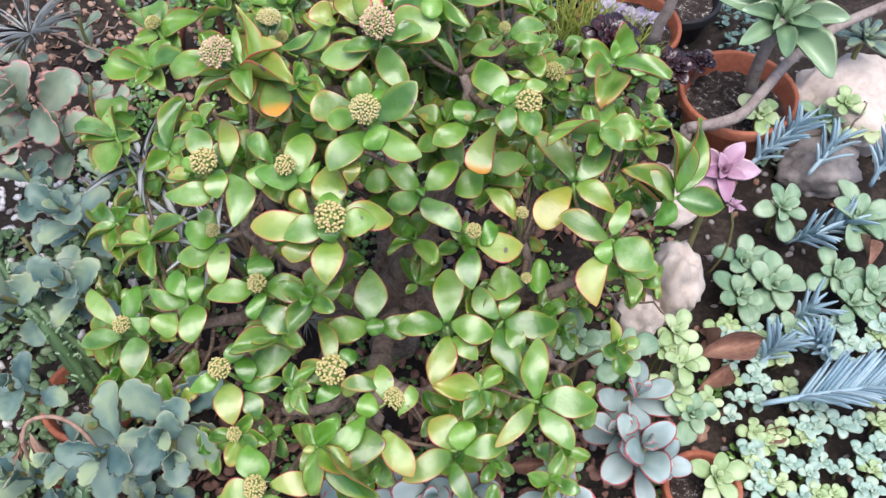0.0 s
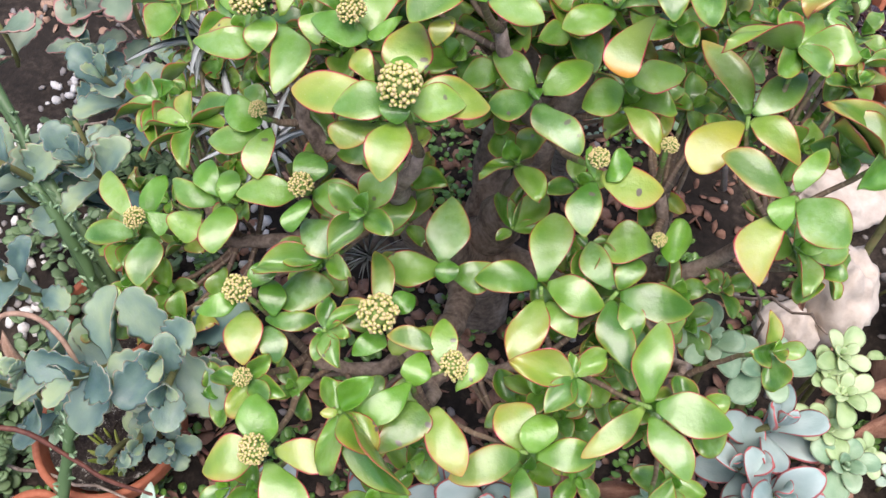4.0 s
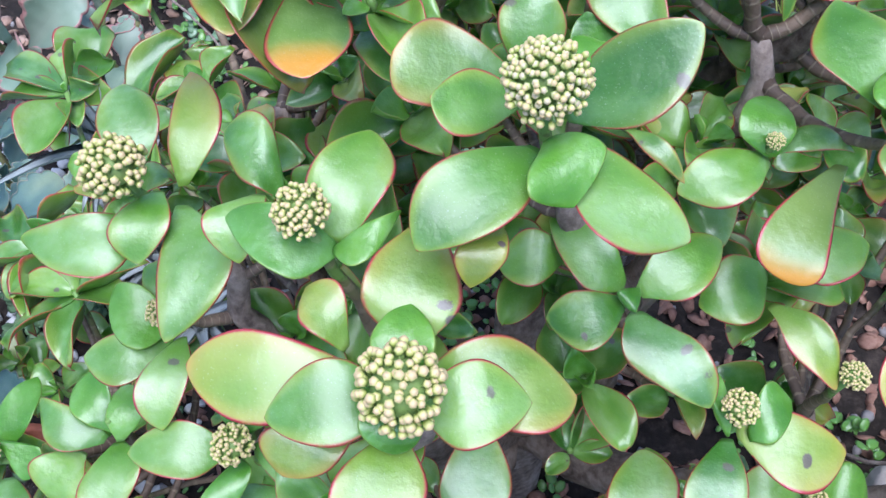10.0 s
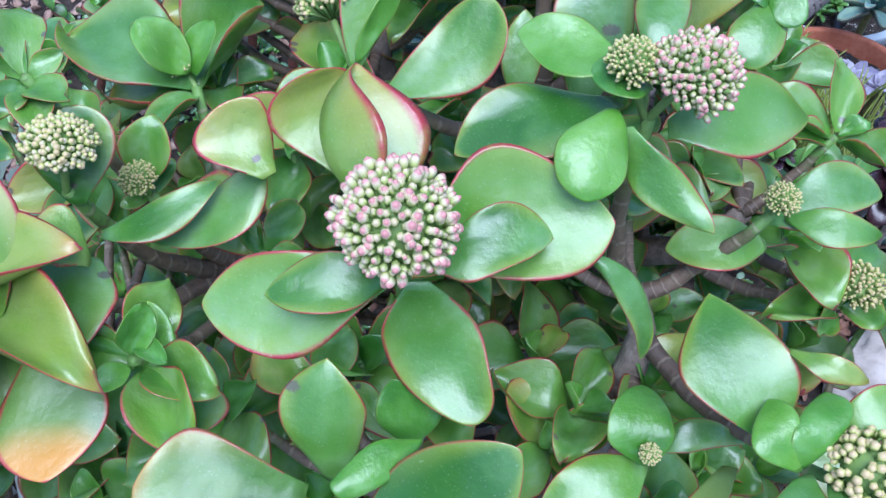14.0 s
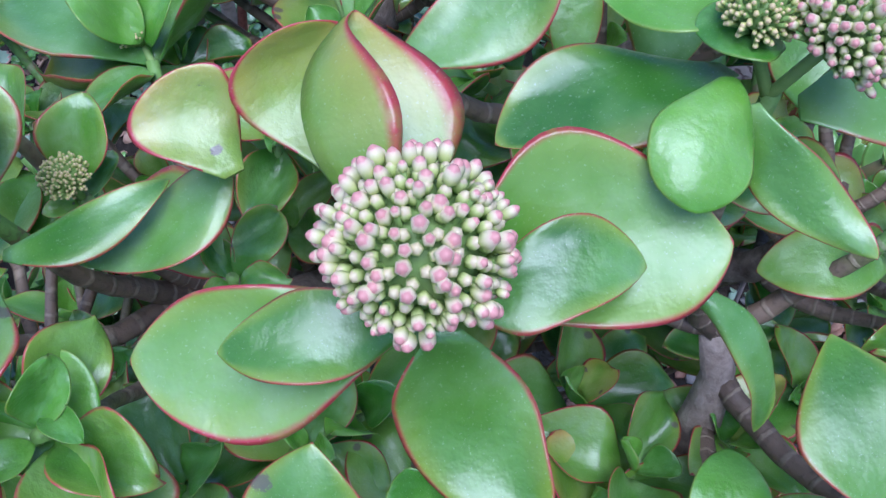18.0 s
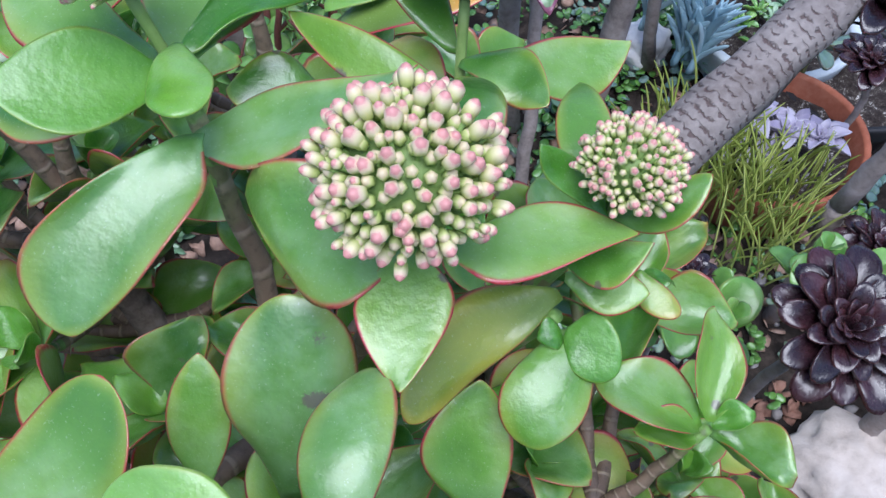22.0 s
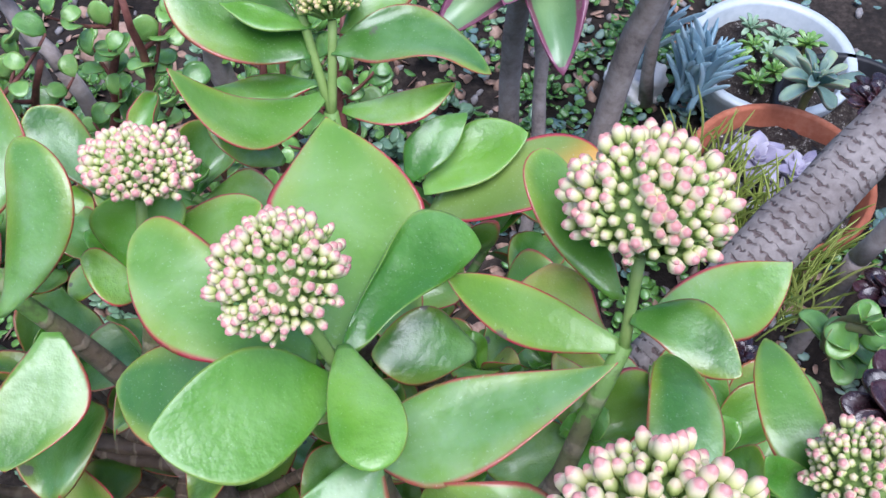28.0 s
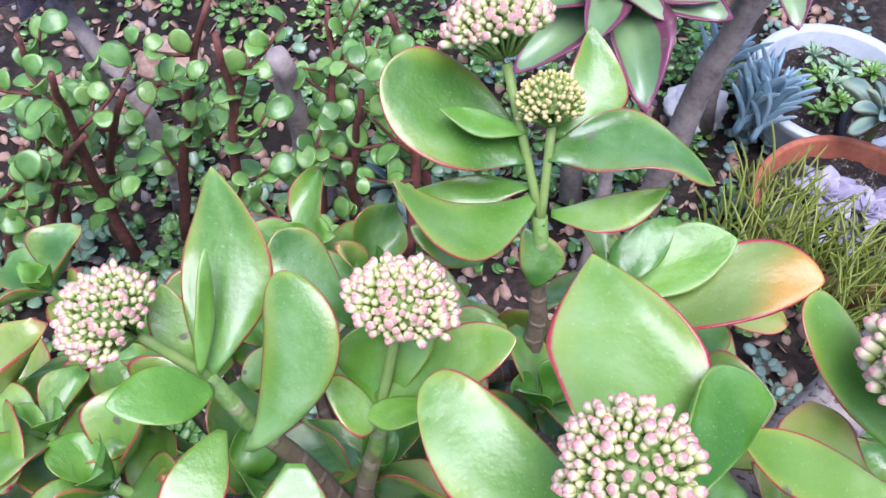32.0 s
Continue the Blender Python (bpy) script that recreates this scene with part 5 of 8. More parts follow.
def blade(stem, kind, base, tip, left, right, keel):
    """A large leaf of its own shape: from base to tip over the keel, as wide as from left to right, cupped as the keel lies."""
    global BLADES
    BLADES += 1
    rng = random.Random(BLADES)
    B, T, L, R, C = (Vector(p) for p in (base, tip, left, right, keel))
    ln = (T - B).length
    x = (T - B) / ln
    um = max(0.38, min(0.64, ((L + R) / 2 - B).dot(x) / ln))
    across, lift = (R - L) / 2, (L + R) / 2 - C
    z = x.cross(across).normalized()
    y = z.cross(x)
    m = Matrix.Translation(B) @ Matrix((x, y, z)).transposed().to_4x4() @ Matrix.Scale(ln, 4)
    inv = m.inverted()
    nu, nv, body = 24, 10, 0.0012
    # the two halves differ a little; the point is sharp, plain or blunt
    p0, q0 = {"p": (1.65, 0.95), "b": (2.4, 0.6), "j": (1.85, 0.78)}[kind[1]]
    halves = [(p0 * rng.uniform(0.9, 1.15), q0 * rng.uniform(0.92, 1.08), rng.uniform(0.95, 1.2)) for _ in (0, 1)]
    ph, amp, turn = rng.uniform(0, 6.28), rng.choice((0.015, 0.03, 0.055)), rng.uniform(-0.35, 0.35)

    def half(u, side):
        p, q, foot = halves[side]
        if u < um:
            return 0.2 + 0.8 * math.sin(math.pi / 2 * u / um) ** foot
        return max(0.0, 1 - ((u - um) / (1 - um)) ** p) ** q

    def mid(u):
        return B * ((u - um) * (u - 1) / um) + C * (u * (u - 1) / (um * (um - 1))) + T * (u * (u - um) / (1 - um))

    V, rim, along, F = [], [], [], []
    for i in range(nu + 1):
        u = 1 - (1 - i / nu) ** 1.5
        sides = (half(u, 0), half(u, 1)) if i < nu else (0.015, 0.015)
        p, d = mid(u), (mid(u + 0.01) - mid(u - 0.01)).normalized()
        out = Matrix.Rotation(turn * (u - um), 3, d) @ across
        s = (sides[0] + sides[1]) / 2
        # the cup flattens at the foot and the point
        q = lift * s * (0.25 + 0.75 * math.sin(math.pi * min(1.0, 0.12 + 0.8 * u)))
        thick = body * (1.5 - 0.6 * u) * (1 if i < nu else 0.2)
        for j in range(2 * nv):
            a = math.pi * j / nv
            v = math.cos(a)
            sv = sides[v > 0] if abs(v) > 0.01 else s
            n = d.cross(out + q * (2 * v)).normalized()
            edge = amp * ln * math.sin(6.5 * u + ph + 1.7 * v) * abs(v) ** 2.2 * min(1, 5 * u * (1 - u))
            w = p + out * (sv * v) + q * (v * v) + n * (math.sin(a) * thick * min(1.0, 0.3 + s) + edge)
            V.append(tuple(inv @ w))
            rim.append(max(abs(v), (u - 0.88) / 0.12 if u > 0.88 else 0) if u > 0.12 else abs(v) * 0.6)
            along.append(u)
    k = 2 * nv
    for i in range(nu):
        for j in range(k):
            F.append((i * k + j, i * k + (j + 1) % k, (i + 1) * k + (j + 1) % k, (i + 1) * k + j))
    F.append(tuple(range(k))[::-1])
    F.append(tuple(range(nu * k, nu * k + k)))
    LEAF_POINTS.extend((B.lerp(T, 0.5), T.copy(), L.copy(), R.copy()))
    return put("leaf", grid_mesh("leaf", V, F, LEAF[kind[0]], {"rim": rim, "along": along}), stem, m)


stem = shoot((-0.138, 0.667, 0.850), (-0.029, -0.233, 0.972), [], [((-0.139, 0.660, 0.879), 0.039)])
blade(stem, 'gj', (-0.1351, 0.6706, 0.8443), (-0.0842, 0.6790, 0.8438), (-0.1103, 0.6894, 0.8580), (-0.1094, 0.6499, 0.8473), (-0.1099, 0.6706, 0.8512))
blade(stem, 'yj', (-0.1364, 0.6784, 0.8352), (-0.0641, 0.6903, 0.8344), (-0.1007, 0.7074, 0.8511), (-0.0802, 0.6658, 0.8386), (-0.0904, 0.6878, 0.8432))
blade(stem, 'gj', (-0.1435, 0.6690, 0.8444), (-0.2010, 0.6514, 0.8428), (-0.1766, 0.6780, 0.8586), (-0.1659, 0.6417, 0.8482), (-0.1716, 0.6607, 0.8520))
blade(stem, 'yj', (-0.1449, 0.6767, 0.8352), (-0.2459, 0.6722, 0.8398), (-0.2154, 0.6894, 0.8527), (-0.2111, 0.6479, 0.8410), (-0.2137, 0.6696, 0.8454))
blade(stem, 'yj', (-0.1430, 0.6589, 0.8337), (-0.1451, 0.5984, 0.8183), (-0.1654, 0.6267, 0.8365), (-0.1236, 0.6320, 0.8356), (-0.1447, 0.6302, 0.8345))
blade(stem, 'yj', (-0.1423, 0.6972, 0.8453), (-0.1481, 0.7577, 0.8635), (-0.1697, 0.7117, 0.8607), (-0.1226, 0.7177, 0.8596), (-0.1464, 0.7159, 0.8586))
blade(stem, 'bj', (-0.1411, 0.6712, 0.8566), (-0.1443, 0.7066, 0.8670), (-0.1575, 0.6836, 0.8708), (-0.1286, 0.6863, 0.8698), (-0.1433, 0.6864, 0.8684))
blade(stem, 'bb', (-0.1427, 0.6651, 0.8502), (-0.1401, 0.6442, 0.8443), (-0.1568, 0.6511, 0.8570), (-0.1287, 0.6552, 0.8566), (-0.1430, 0.6544, 0.8548))
blade(stem, 'yj', (-0.1647, 0.6682, 0.8126), (-0.1948, 0.6391, 0.8064), (-0.2068, 0.6531, 0.8208), (-0.1705, 0.6438, 0.8164), (-0.1889, 0.6492, 0.8173))
blade(stem, 'yj', (-0.1738, 0.6935, 0.8397), (-0.1991, 0.7185, 0.8484), (-0.1961, 0.6969, 0.8517), (-0.1816, 0.7184, 0.8570), (-0.1895, 0.7097, 0.8517))
stem = shoot((-0.199, 0.738, 0.868), (-0.074, -0.181, 0.981), [], [((-0.201, 0.735, 0.888), 0.027)])
blade(stem, 'gj', (-0.1885, 0.7413, 0.8549), (-0.1851, 0.8019, 0.8732), (-0.2091, 0.7666, 0.8731), (-0.1657, 0.7733, 0.8725), (-0.1877, 0.7713, 0.8715))
blade(stem, 'bj', (-0.1875, 0.7374, 0.8570), (-0.2450, 0.7427, 0.8621), (-0.2172, 0.7491, 0.8717), (-0.2061, 0.7145, 0.8610), (-0.2121, 0.7328, 0.8652))
blade(stem, 'bj', (-0.1886, 0.7358, 0.8585), (-0.1603, 0.7603, 0.8641), (-0.1735, 0.7463, 0.8701), (-0.1736, 0.7248, 0.8640), (-0.1739, 0.7368, 0.8657))
blade(stem, 'gj', (-0.2236, 0.7668, 0.8553), (-0.2618, 0.7952, 0.8663), (-0.2396, 0.8002, 0.8757), (-0.2443, 0.7657, 0.8655), (-0.2424, 0.7840, 0.8696))
blade(stem, 'gj', (-0.2345, 0.7647, 0.8553), (-0.2369, 0.7283, 0.8448), (-0.2576, 0.7427, 0.8596), (-0.2261, 0.7438, 0.8581), (-0.2423, 0.7441, 0.8579))
stem = shoot((-0.313, 0.774, 0.831), (-0.159, -0.154, 0.975), [], [((-0.317, 0.769, 0.857), 0.036)])
blade(stem, 'gj', (-0.3091, 0.7652, 0.8146), (-0.3748, 0.7432, 0.8121), (-0.3466, 0.7564, 0.8237), (-0.3230, 0.7252, 0.8134), (-0.3355, 0.7418, 0.8174))
blade(stem, 'gj', (-0.3024, 0.7772, 0.8280), (-0.3019, 0.7362, 0.8161), (-0.3199, 0.7466, 0.8295), (-0.2872, 0.7558, 0.8302), (-0.3041, 0.7521, 0.8289))
blade(stem, 'gj', (-0.2901, 0.7761, 0.8194), (-0.2787, 0.7018, 0.7979), (-0.2908, 0.7327, 0.8165), (-0.2499, 0.7442, 0.8174), (-0.2709, 0.7395, 0.8156))
blade(stem, 'yj', (-0.2946, 0.7897, 0.8196), (-0.3090, 0.8574, 0.8415), (-0.3074, 0.8103, 0.8359), (-0.2791, 0.8235, 0.8382), (-0.2937, 0.8178, 0.8362))
blade(stem, 'gj', (-0.3273, 0.7966, 0.8166), (-0.3495, 0.8480, 0.8339), (-0.3543, 0.8150, 0.8331), (-0.3180, 0.8260, 0.8342), (-0.3368, 0.8216, 0.8326))
blade(stem, 'bj', (-0.3128, 0.7787, 0.8317), (-0.3550, 0.7810, 0.8350), (-0.3378, 0.7857, 0.8446), (-0.3274, 0.7627, 0.8372), (-0.3331, 0.7749, 0.8401))
stem = shoot((-0.340, 0.780, 0.673), (-0.177, -0.148, 0.973), [], [((-0.342, 0.778, 0.688), 0.021)])
blade(stem, 'bb', (-0.3409, 0.7817, 0.6667), (-0.3882, 0.7860, 0.6706), (-0.3687, 0.7994, 0.6830), (-0.3563, 0.7547, 0.6699), (-0.3640, 0.7791, 0.6733))
blade(stem, 'gj', (-0.3395, 0.7723, 0.6540), (-0.3997, 0.7517, 0.6517), (-0.3724, 0.7703, 0.6651), (-0.3651, 0.7322, 0.6544), (-0.3694, 0.7521, 0.6584))
blade(stem, 'gj', (-0.3307, 0.7723, 0.6638), (-0.3260, 0.7102, 0.6469), (-0.3496, 0.7283, 0.6628), (-0.3149, 0.7479, 0.6661), (-0.3328, 0.7389, 0.6631))
blade(stem, 'gj', (-0.3414, 0.7960, 0.6620), (-0.3755, 0.8195, 0.6707), (-0.3609, 0.7930, 0.6719), (-0.3513, 0.8224, 0.6797), (-0.3566, 0.8084, 0.6748))
stem = shoot((-0.270, 0.708, 0.638), (-0.126, -0.201, 0.971), [], [((-0.273, 0.704, 0.659), 0.028)])
blade(stem, 'bb', (-0.2727, 0.7213, 0.6380), (-0.2823, 0.7589, 0.6488), (-0.2907, 0.7275, 0.6507), (-0.2512, 0.7351, 0.6505), (-0.2714, 0.7321, 0.6492))
blade(stem, 'gj', (-0.2813, 0.7109, 0.6320), (-0.3505, 0.6954, 0.6317), (-0.3185, 0.7197, 0.6465), (-0.3037, 0.6824, 0.6360), (-0.3117, 0.7018, 0.6398))
blade(stem, 'bj', (-0.2746, 0.7028, 0.6317), (-0.2748, 0.6637, 0.6217), (-0.2899, 0.6708, 0.6345), (-0.2594, 0.6928, 0.6384), (-0.2751, 0.6824, 0.6351))
blade(stem, 'gj', (-0.2646, 0.7124, 0.6308), (-0.1967, 0.7110, 0.6267), (-0.2359, 0.7315, 0.6443), (-0.2250, 0.6854, 0.6320), (-0.2309, 0.7093, 0.6363))
blade(stem, 'gj', (-0.2754, 0.6957, 0.5988), (-0.2269, 0.6625, 0.5880), (-0.2331, 0.6931, 0.6062), (-0.2614, 0.6567, 0.5987), (-0.2477, 0.6757, 0.6007))
stem = shoot((-0.503, 0.710, 0.515), (-0.288, -0.193, 0.938), [], [((-0.509, 0.706, 0.535), 0.028)])
blade(stem, 'bb', (-0.5070, 0.7103, 0.5184), (-0.4778, 0.6979, 0.5136), (-0.5101, 0.7197, 0.5312), (-0.4729, 0.7220, 0.5298), (-0.4922, 0.7214, 0.5292))
blade(stem, 'bj', (-0.5036, 0.7210, 0.5155), (-0.4979, 0.7807, 0.5313), (-0.5182, 0.7433, 0.5323), (-0.4843, 0.7449, 0.5309), (-0.5019, 0.7446, 0.5305))
blade(stem, 'gj', (-0.5197, 0.7156, 0.5091), (-0.5740, 0.7759, 0.5285), (-0.5706, 0.7361, 0.5274), (-0.5374, 0.7477, 0.5287), (-0.5548, 0.7424, 0.5269))
blade(stem, 'gj', (-0.4978, 0.7004, 0.5030), (-0.4879, 0.6356, 0.4865), (-0.5111, 0.6597, 0.5038), (-0.4667, 0.6802, 0.5066), (-0.4898, 0.6705, 0.5035))
blade(stem, 'gj', (-0.5173, 0.7035, 0.5005), (-0.5794, 0.6865, 0.4994), (-0.5531, 0.7119, 0.5148), (-0.5396, 0.6770, 0.5052), (-0.5472, 0.6949, 0.5087))
stem = shoot((-0.329, 0.619, 0.542), (-0.167, -0.262, 0.951), [], [((-0.334, 0.612, 0.567), 0.034)])
blade(stem, 'bj', (-0.3365, 0.6185, 0.5397), (-0.3825, 0.5905, 0.5350), (-0.3568, 0.6136, 0.5498), (-0.3440, 0.5893, 0.5429), (-0.3508, 0.6019, 0.5453))
blade(stem, 'bj', (-0.3296, 0.6305, 0.5409), (-0.3043, 0.6709, 0.5503), (-0.3322, 0.6490, 0.5561), (-0.3028, 0.6416, 0.5525), (-0.3179, 0.6458, 0.5532))
blade(stem, 'yj', (-0.3288, 0.6079, 0.5253), (-0.3146, 0.5462, 0.5092), (-0.3458, 0.5730, 0.5278), (-0.3002, 0.5863, 0.5286), (-0.3237, 0.5803, 0.5264))
blade(stem, 'gj', (-0.3051, 0.6322, 0.5206), (-0.2362, 0.6597, 0.5239), (-0.2763, 0.6676, 0.5385), (-0.2697, 0.6173, 0.5251), (-0.2736, 0.6434, 0.5299))
blade(stem, 'gj', (-0.3070, 0.6068, 0.5156), (-0.2451, 0.6203, 0.5156), (-0.2756, 0.6185, 0.5271), (-0.2692, 0.5934, 0.5205), (-0.2727, 0.6064, 0.5228))
blade(stem, 'bj', (-0.2963, 0.6075, 0.5245), (-0.3102, 0.6498, 0.5364), (-0.3169, 0.6218, 0.5396), (-0.2841, 0.6274, 0.5392), (-0.3010, 0.6251, 0.5382))
blade(stem, 'gj', (-0.3041, 0.6002, 0.5107), (-0.2799, 0.5613, 0.4996), (-0.3032, 0.5685, 0.5131), (-0.2728, 0.5847, 0.5154), (-0.2884, 0.5771, 0.5130))
stem = shoot((-0.161, 0.604, 0.566), (-0.045, -0.277, 0.960), [], [((-0.162, 0.595, 0.596), 0.043)])
blade(stem, 'yj', (-0.1688, 0.5990, 0.5459), (-0.2126, 0.6281, 0.5560), (-0.2058, 0.5947, 0.5572), (-0.1790, 0.6260, 0.5638), (-0.1928, 0.6111, 0.5589))
blade(stem, 'bj', (-0.1553, 0.6158, 0.5655), (-0.1319, 0.6396, 0.5704), (-0.1527, 0.6346, 0.5805), (-0.1315, 0.6154, 0.5743), (-0.1423, 0.6255, 0.5763))
blade(stem, 'bj', (-0.1626, 0.5963, 0.5567), (-0.1859, 0.5626, 0.5495), (-0.1828, 0.5792, 0.5638), (-0.1506, 0.5744, 0.5609), (-0.1670, 0.5773, 0.5611))
blade(stem, 'yj', (-0.1417, 0.5804, 0.5345), (-0.1042, 0.6220, 0.5430), (-0.1527, 0.5928, 0.5486), (-0.1081, 0.6005, 0.5481), (-0.1311, 0.5985, 0.5440))
blade(stem, 'yj', (-0.1666, 0.6134, 0.5568), (-0.1903, 0.6861, 0.5777), (-0.1819, 0.6384, 0.5744), (-0.1583, 0.6588, 0.5785), (-0.1704, 0.6492, 0.5753))
stem = shoot((-0.114, 0.530, 0.576), (0.022, -0.304, 0.952), [], [((-0.070, 0.554, 0.587), 0.032)])
blade(stem, 'yj', (-0.1099, 0.5190, 0.5566), (-0.1328, 0.4595, 0.5429), (-0.1319, 0.4877, 0.5601), (-0.0810, 0.4946, 0.5591), (-0.1069, 0.4929, 0.5557))
blade(stem, 'yj', (-0.0845, 0.5186, 0.5528), (-0.0429, 0.4558, 0.5350), (-0.0826, 0.4701, 0.5509), (-0.0449, 0.4901, 0.5538), (-0.0639, 0.4808, 0.5507))
blade(stem, 'bj', (-0.1132, 0.5309, 0.5750), (-0.1584, 0.4785, 0.5641), (-0.1535, 0.5003, 0.5796), (-0.1215, 0.4852, 0.5741), (-0.1377, 0.4934, 0.5755))
blade(stem, 'yj', (-0.0891, 0.5761, 0.5807), (-0.1483, 0.5757, 0.5839), (-0.1235, 0.5875, 0.5957), (-0.1130, 0.5624, 0.5885), (-0.1184, 0.5755, 0.5911))
blade(stem, 'gj', (-0.0780, 0.5534, 0.5709), (-0.0920, 0.6081, 0.5864), (-0.1009, 0.5716, 0.5871), (-0.0713, 0.5842, 0.5887), (-0.0862, 0.5786, 0.5867))
blade(stem, 'gj', (-0.0647, 0.5360, 0.5693), (-0.0353, 0.5667, 0.5757), (-0.0488, 0.5735, 0.5884), (-0.0431, 0.5421, 0.5799), (-0.0460, 0.5584, 0.5829))
blade(stem, 'bj', (-0.1098, 0.5298, 0.5713), (-0.1073, 0.5663, 0.5809), (-0.1245, 0.5383, 0.5846), (-0.0916, 0.5384, 0.5827), (-0.1082, 0.5390, 0.5824))
stem = shoot((-0.266, 0.456, 0.498), (-0.117, -0.369, 0.922), [], [((-0.269, 0.447, 0.521), 0.033)])
blade(stem, 'yj', (-0.2707, 0.4543, 0.4897), (-0.3258, 0.4243, 0.4851), (-0.3082, 0.4652, 0.5048), (-0.2880, 0.4181, 0.4921), (-0.2987, 0.4424, 0.4965))
blade(stem, 'yj', (-0.2524, 0.4596, 0.4907), (-0.1826, 0.4669, 0.4888), (-0.2208, 0.4776, 0.5039), (-0.2050, 0.4414, 0.4942), (-0.2133, 0.4601, 0.4975))
blade(stem, 'bj', (-0.2701, 0.4618, 0.4947), (-0.2879, 0.5155, 0.5096), (-0.3013, 0.4779, 0.5108), (-0.2521, 0.4843, 0.5098), (-0.2773, 0.4819, 0.5085))
blade(stem, 'gj', (-0.2565, 0.4480, 0.4870), (-0.2199, 0.3869, 0.4704), (-0.2532, 0.4008, 0.4859), (-0.1999, 0.4178, 0.4872), (-0.2271, 0.4100, 0.4844))
shoot((-0.309, 0.537, 0.494), (-0.149, -0.315, 0.937), [
    ((-0.354, 0.533, 0.494), 0.027, "g", 0.12, 0.25, 0),
    ((-0.315, 0.489, 0.487), 0.030, "y", 0.12, 0.25, -18),
    ((-0.290, 0.564, 0.514), 0.023, "g", 0.12, 0.25, 15),
    ((-0.277, 0.515, 0.498), 0.024, "g", 0.12, 0.25, -6),
    ((-0.261, 0.526, 0.493), 0.028, "g", 0.12, 0.25, 0),], [((-0.312, 0.532, 0.510), 0.022)])
stem = shoot((0.043, 0.768, 0.688), (0.107, -0.158, 0.982), [], [((0.045, 0.765, 0.705), 0.023)])
blade(stem, 'gj', (0.0439, 0.7569, 0.6741), (0.0428, 0.6928, 0.6580), (0.0169, 0.7143, 0.6748), (0.0571, 0.7221, 0.6747), (0.0374, 0.7190, 0.6733))
blade(stem, 'yj', (0.0499, 0.7655, 0.6731), (0.1198, 0.7633, 0.6687), (0.0810, 0.7783, 0.6848), (0.0872, 0.7289, 0.6719), (0.0847, 0.7547, 0.6766))
blade(stem, 'bj', (0.0565, 0.7600, 0.6770), (0.0824, 0.7867, 0.6828), (0.0631, 0.7900, 0.6947), (0.0720, 0.7557, 0.6851), (0.0680, 0.7737, 0.6887))
blade(stem, 'bj', (0.0440, 0.7585, 0.6752), (0.0347, 0.7967, 0.6862), (0.0311, 0.7706, 0.6892), (0.0429, 0.7729, 0.6892), (0.0371, 0.7720, 0.6888))
stem = shoot((0.006, 0.692, 0.549), (0.077, -0.210, 0.975), [])
blade(stem, 'gj', (0.0063, 0.7014, 0.5485), (0.0060, 0.7867, 0.5709), (-0.0176, 0.7442, 0.5711), (0.0351, 0.7588, 0.5720), (0.0091, 0.7526, 0.5695))
blade(stem, 'gj', (0.0006, 0.6956, 0.5465), (-0.0728, 0.6898, 0.5488), (-0.0320, 0.7151, 0.5635), (-0.0310, 0.6734, 0.5533), (-0.0314, 0.6949, 0.5568))
blade(stem, 'gj', (0.0127, 0.6975, 0.5485), (0.0818, 0.6859, 0.5415), (0.0413, 0.7105, 0.5604), (0.0413, 0.6627, 0.5481), (0.0414, 0.6876, 0.5524))
blade(stem, 'yj', (0.0067, 0.6833, 0.5371), (-0.0084, 0.6002, 0.5171), (-0.0260, 0.6344, 0.5367), (0.0228, 0.6428, 0.5361), (-0.0016, 0.6395, 0.5345))
blade(stem, 'gj', (0.0156, 0.6853, 0.5300), (0.0538, 0.6506, 0.5189), (0.0215, 0.6538, 0.5318), (0.0479, 0.6778, 0.5364), (0.0348, 0.6665, 0.5328))
stem = shoot((-0.109, 0.700, 0.545), (-0.006, -0.206, 0.979), [])
blade(stem, 'gp', (-0.1142, 0.7076, 0.5460), (-0.1190, 0.7902, 0.5682), (-0.1411, 0.7336, 0.5644), (-0.0864, 0.7397, 0.5631), (-0.1138, 0.7377, 0.5617))
blade(stem, 'gj', (-0.1120, 0.7006, 0.5408), (-0.1857, 0.6863, 0.5411), (-0.1558, 0.7095, 0.5558), (-0.1430, 0.6667, 0.5447), (-0.1496, 0.6888, 0.5485))
blade(stem, 'gj', (-0.1034, 0.7004, 0.5335), (-0.0421, 0.7233, 0.5360), (-0.0790, 0.7152, 0.5464), (-0.0644, 0.6775, 0.5365), (-0.0716, 0.6970, 0.5398))
blade(stem, 'bb', (-0.1075, 0.7057, 0.5535), (-0.1050, 0.6779, 0.5466), (-0.1194, 0.6866, 0.5599), (-0.0907, 0.6922, 0.5598), (-0.1051, 0.6899, 0.5587))
blade(stem, 'yj', (-0.1457, 0.6807, 0.5135), (-0.1896, 0.7219, 0.5263), (-0.1937, 0.6898, 0.5288), (-0.1650, 0.7124, 0.5330), (-0.1795, 0.7017, 0.5294))
stem = shoot((-0.032, 0.809, 0.740), (0.050, -0.127, 0.991), [])
blade(stem, 'gj', (-0.0340, 0.8110, 0.7328), (-0.0808, 0.7919, 0.7302), (-0.0658, 0.8078, 0.7434), (-0.0536, 0.7712, 0.7328), (-0.0596, 0.7905, 0.7368))
blade(stem, 'gj', (-0.0253, 0.8181, 0.7353), (0.0233, 0.8603, 0.7446), (-0.0132, 0.8486, 0.7530), (0.0090, 0.8161, 0.7424), (-0.0019, 0.8335, 0.7464))
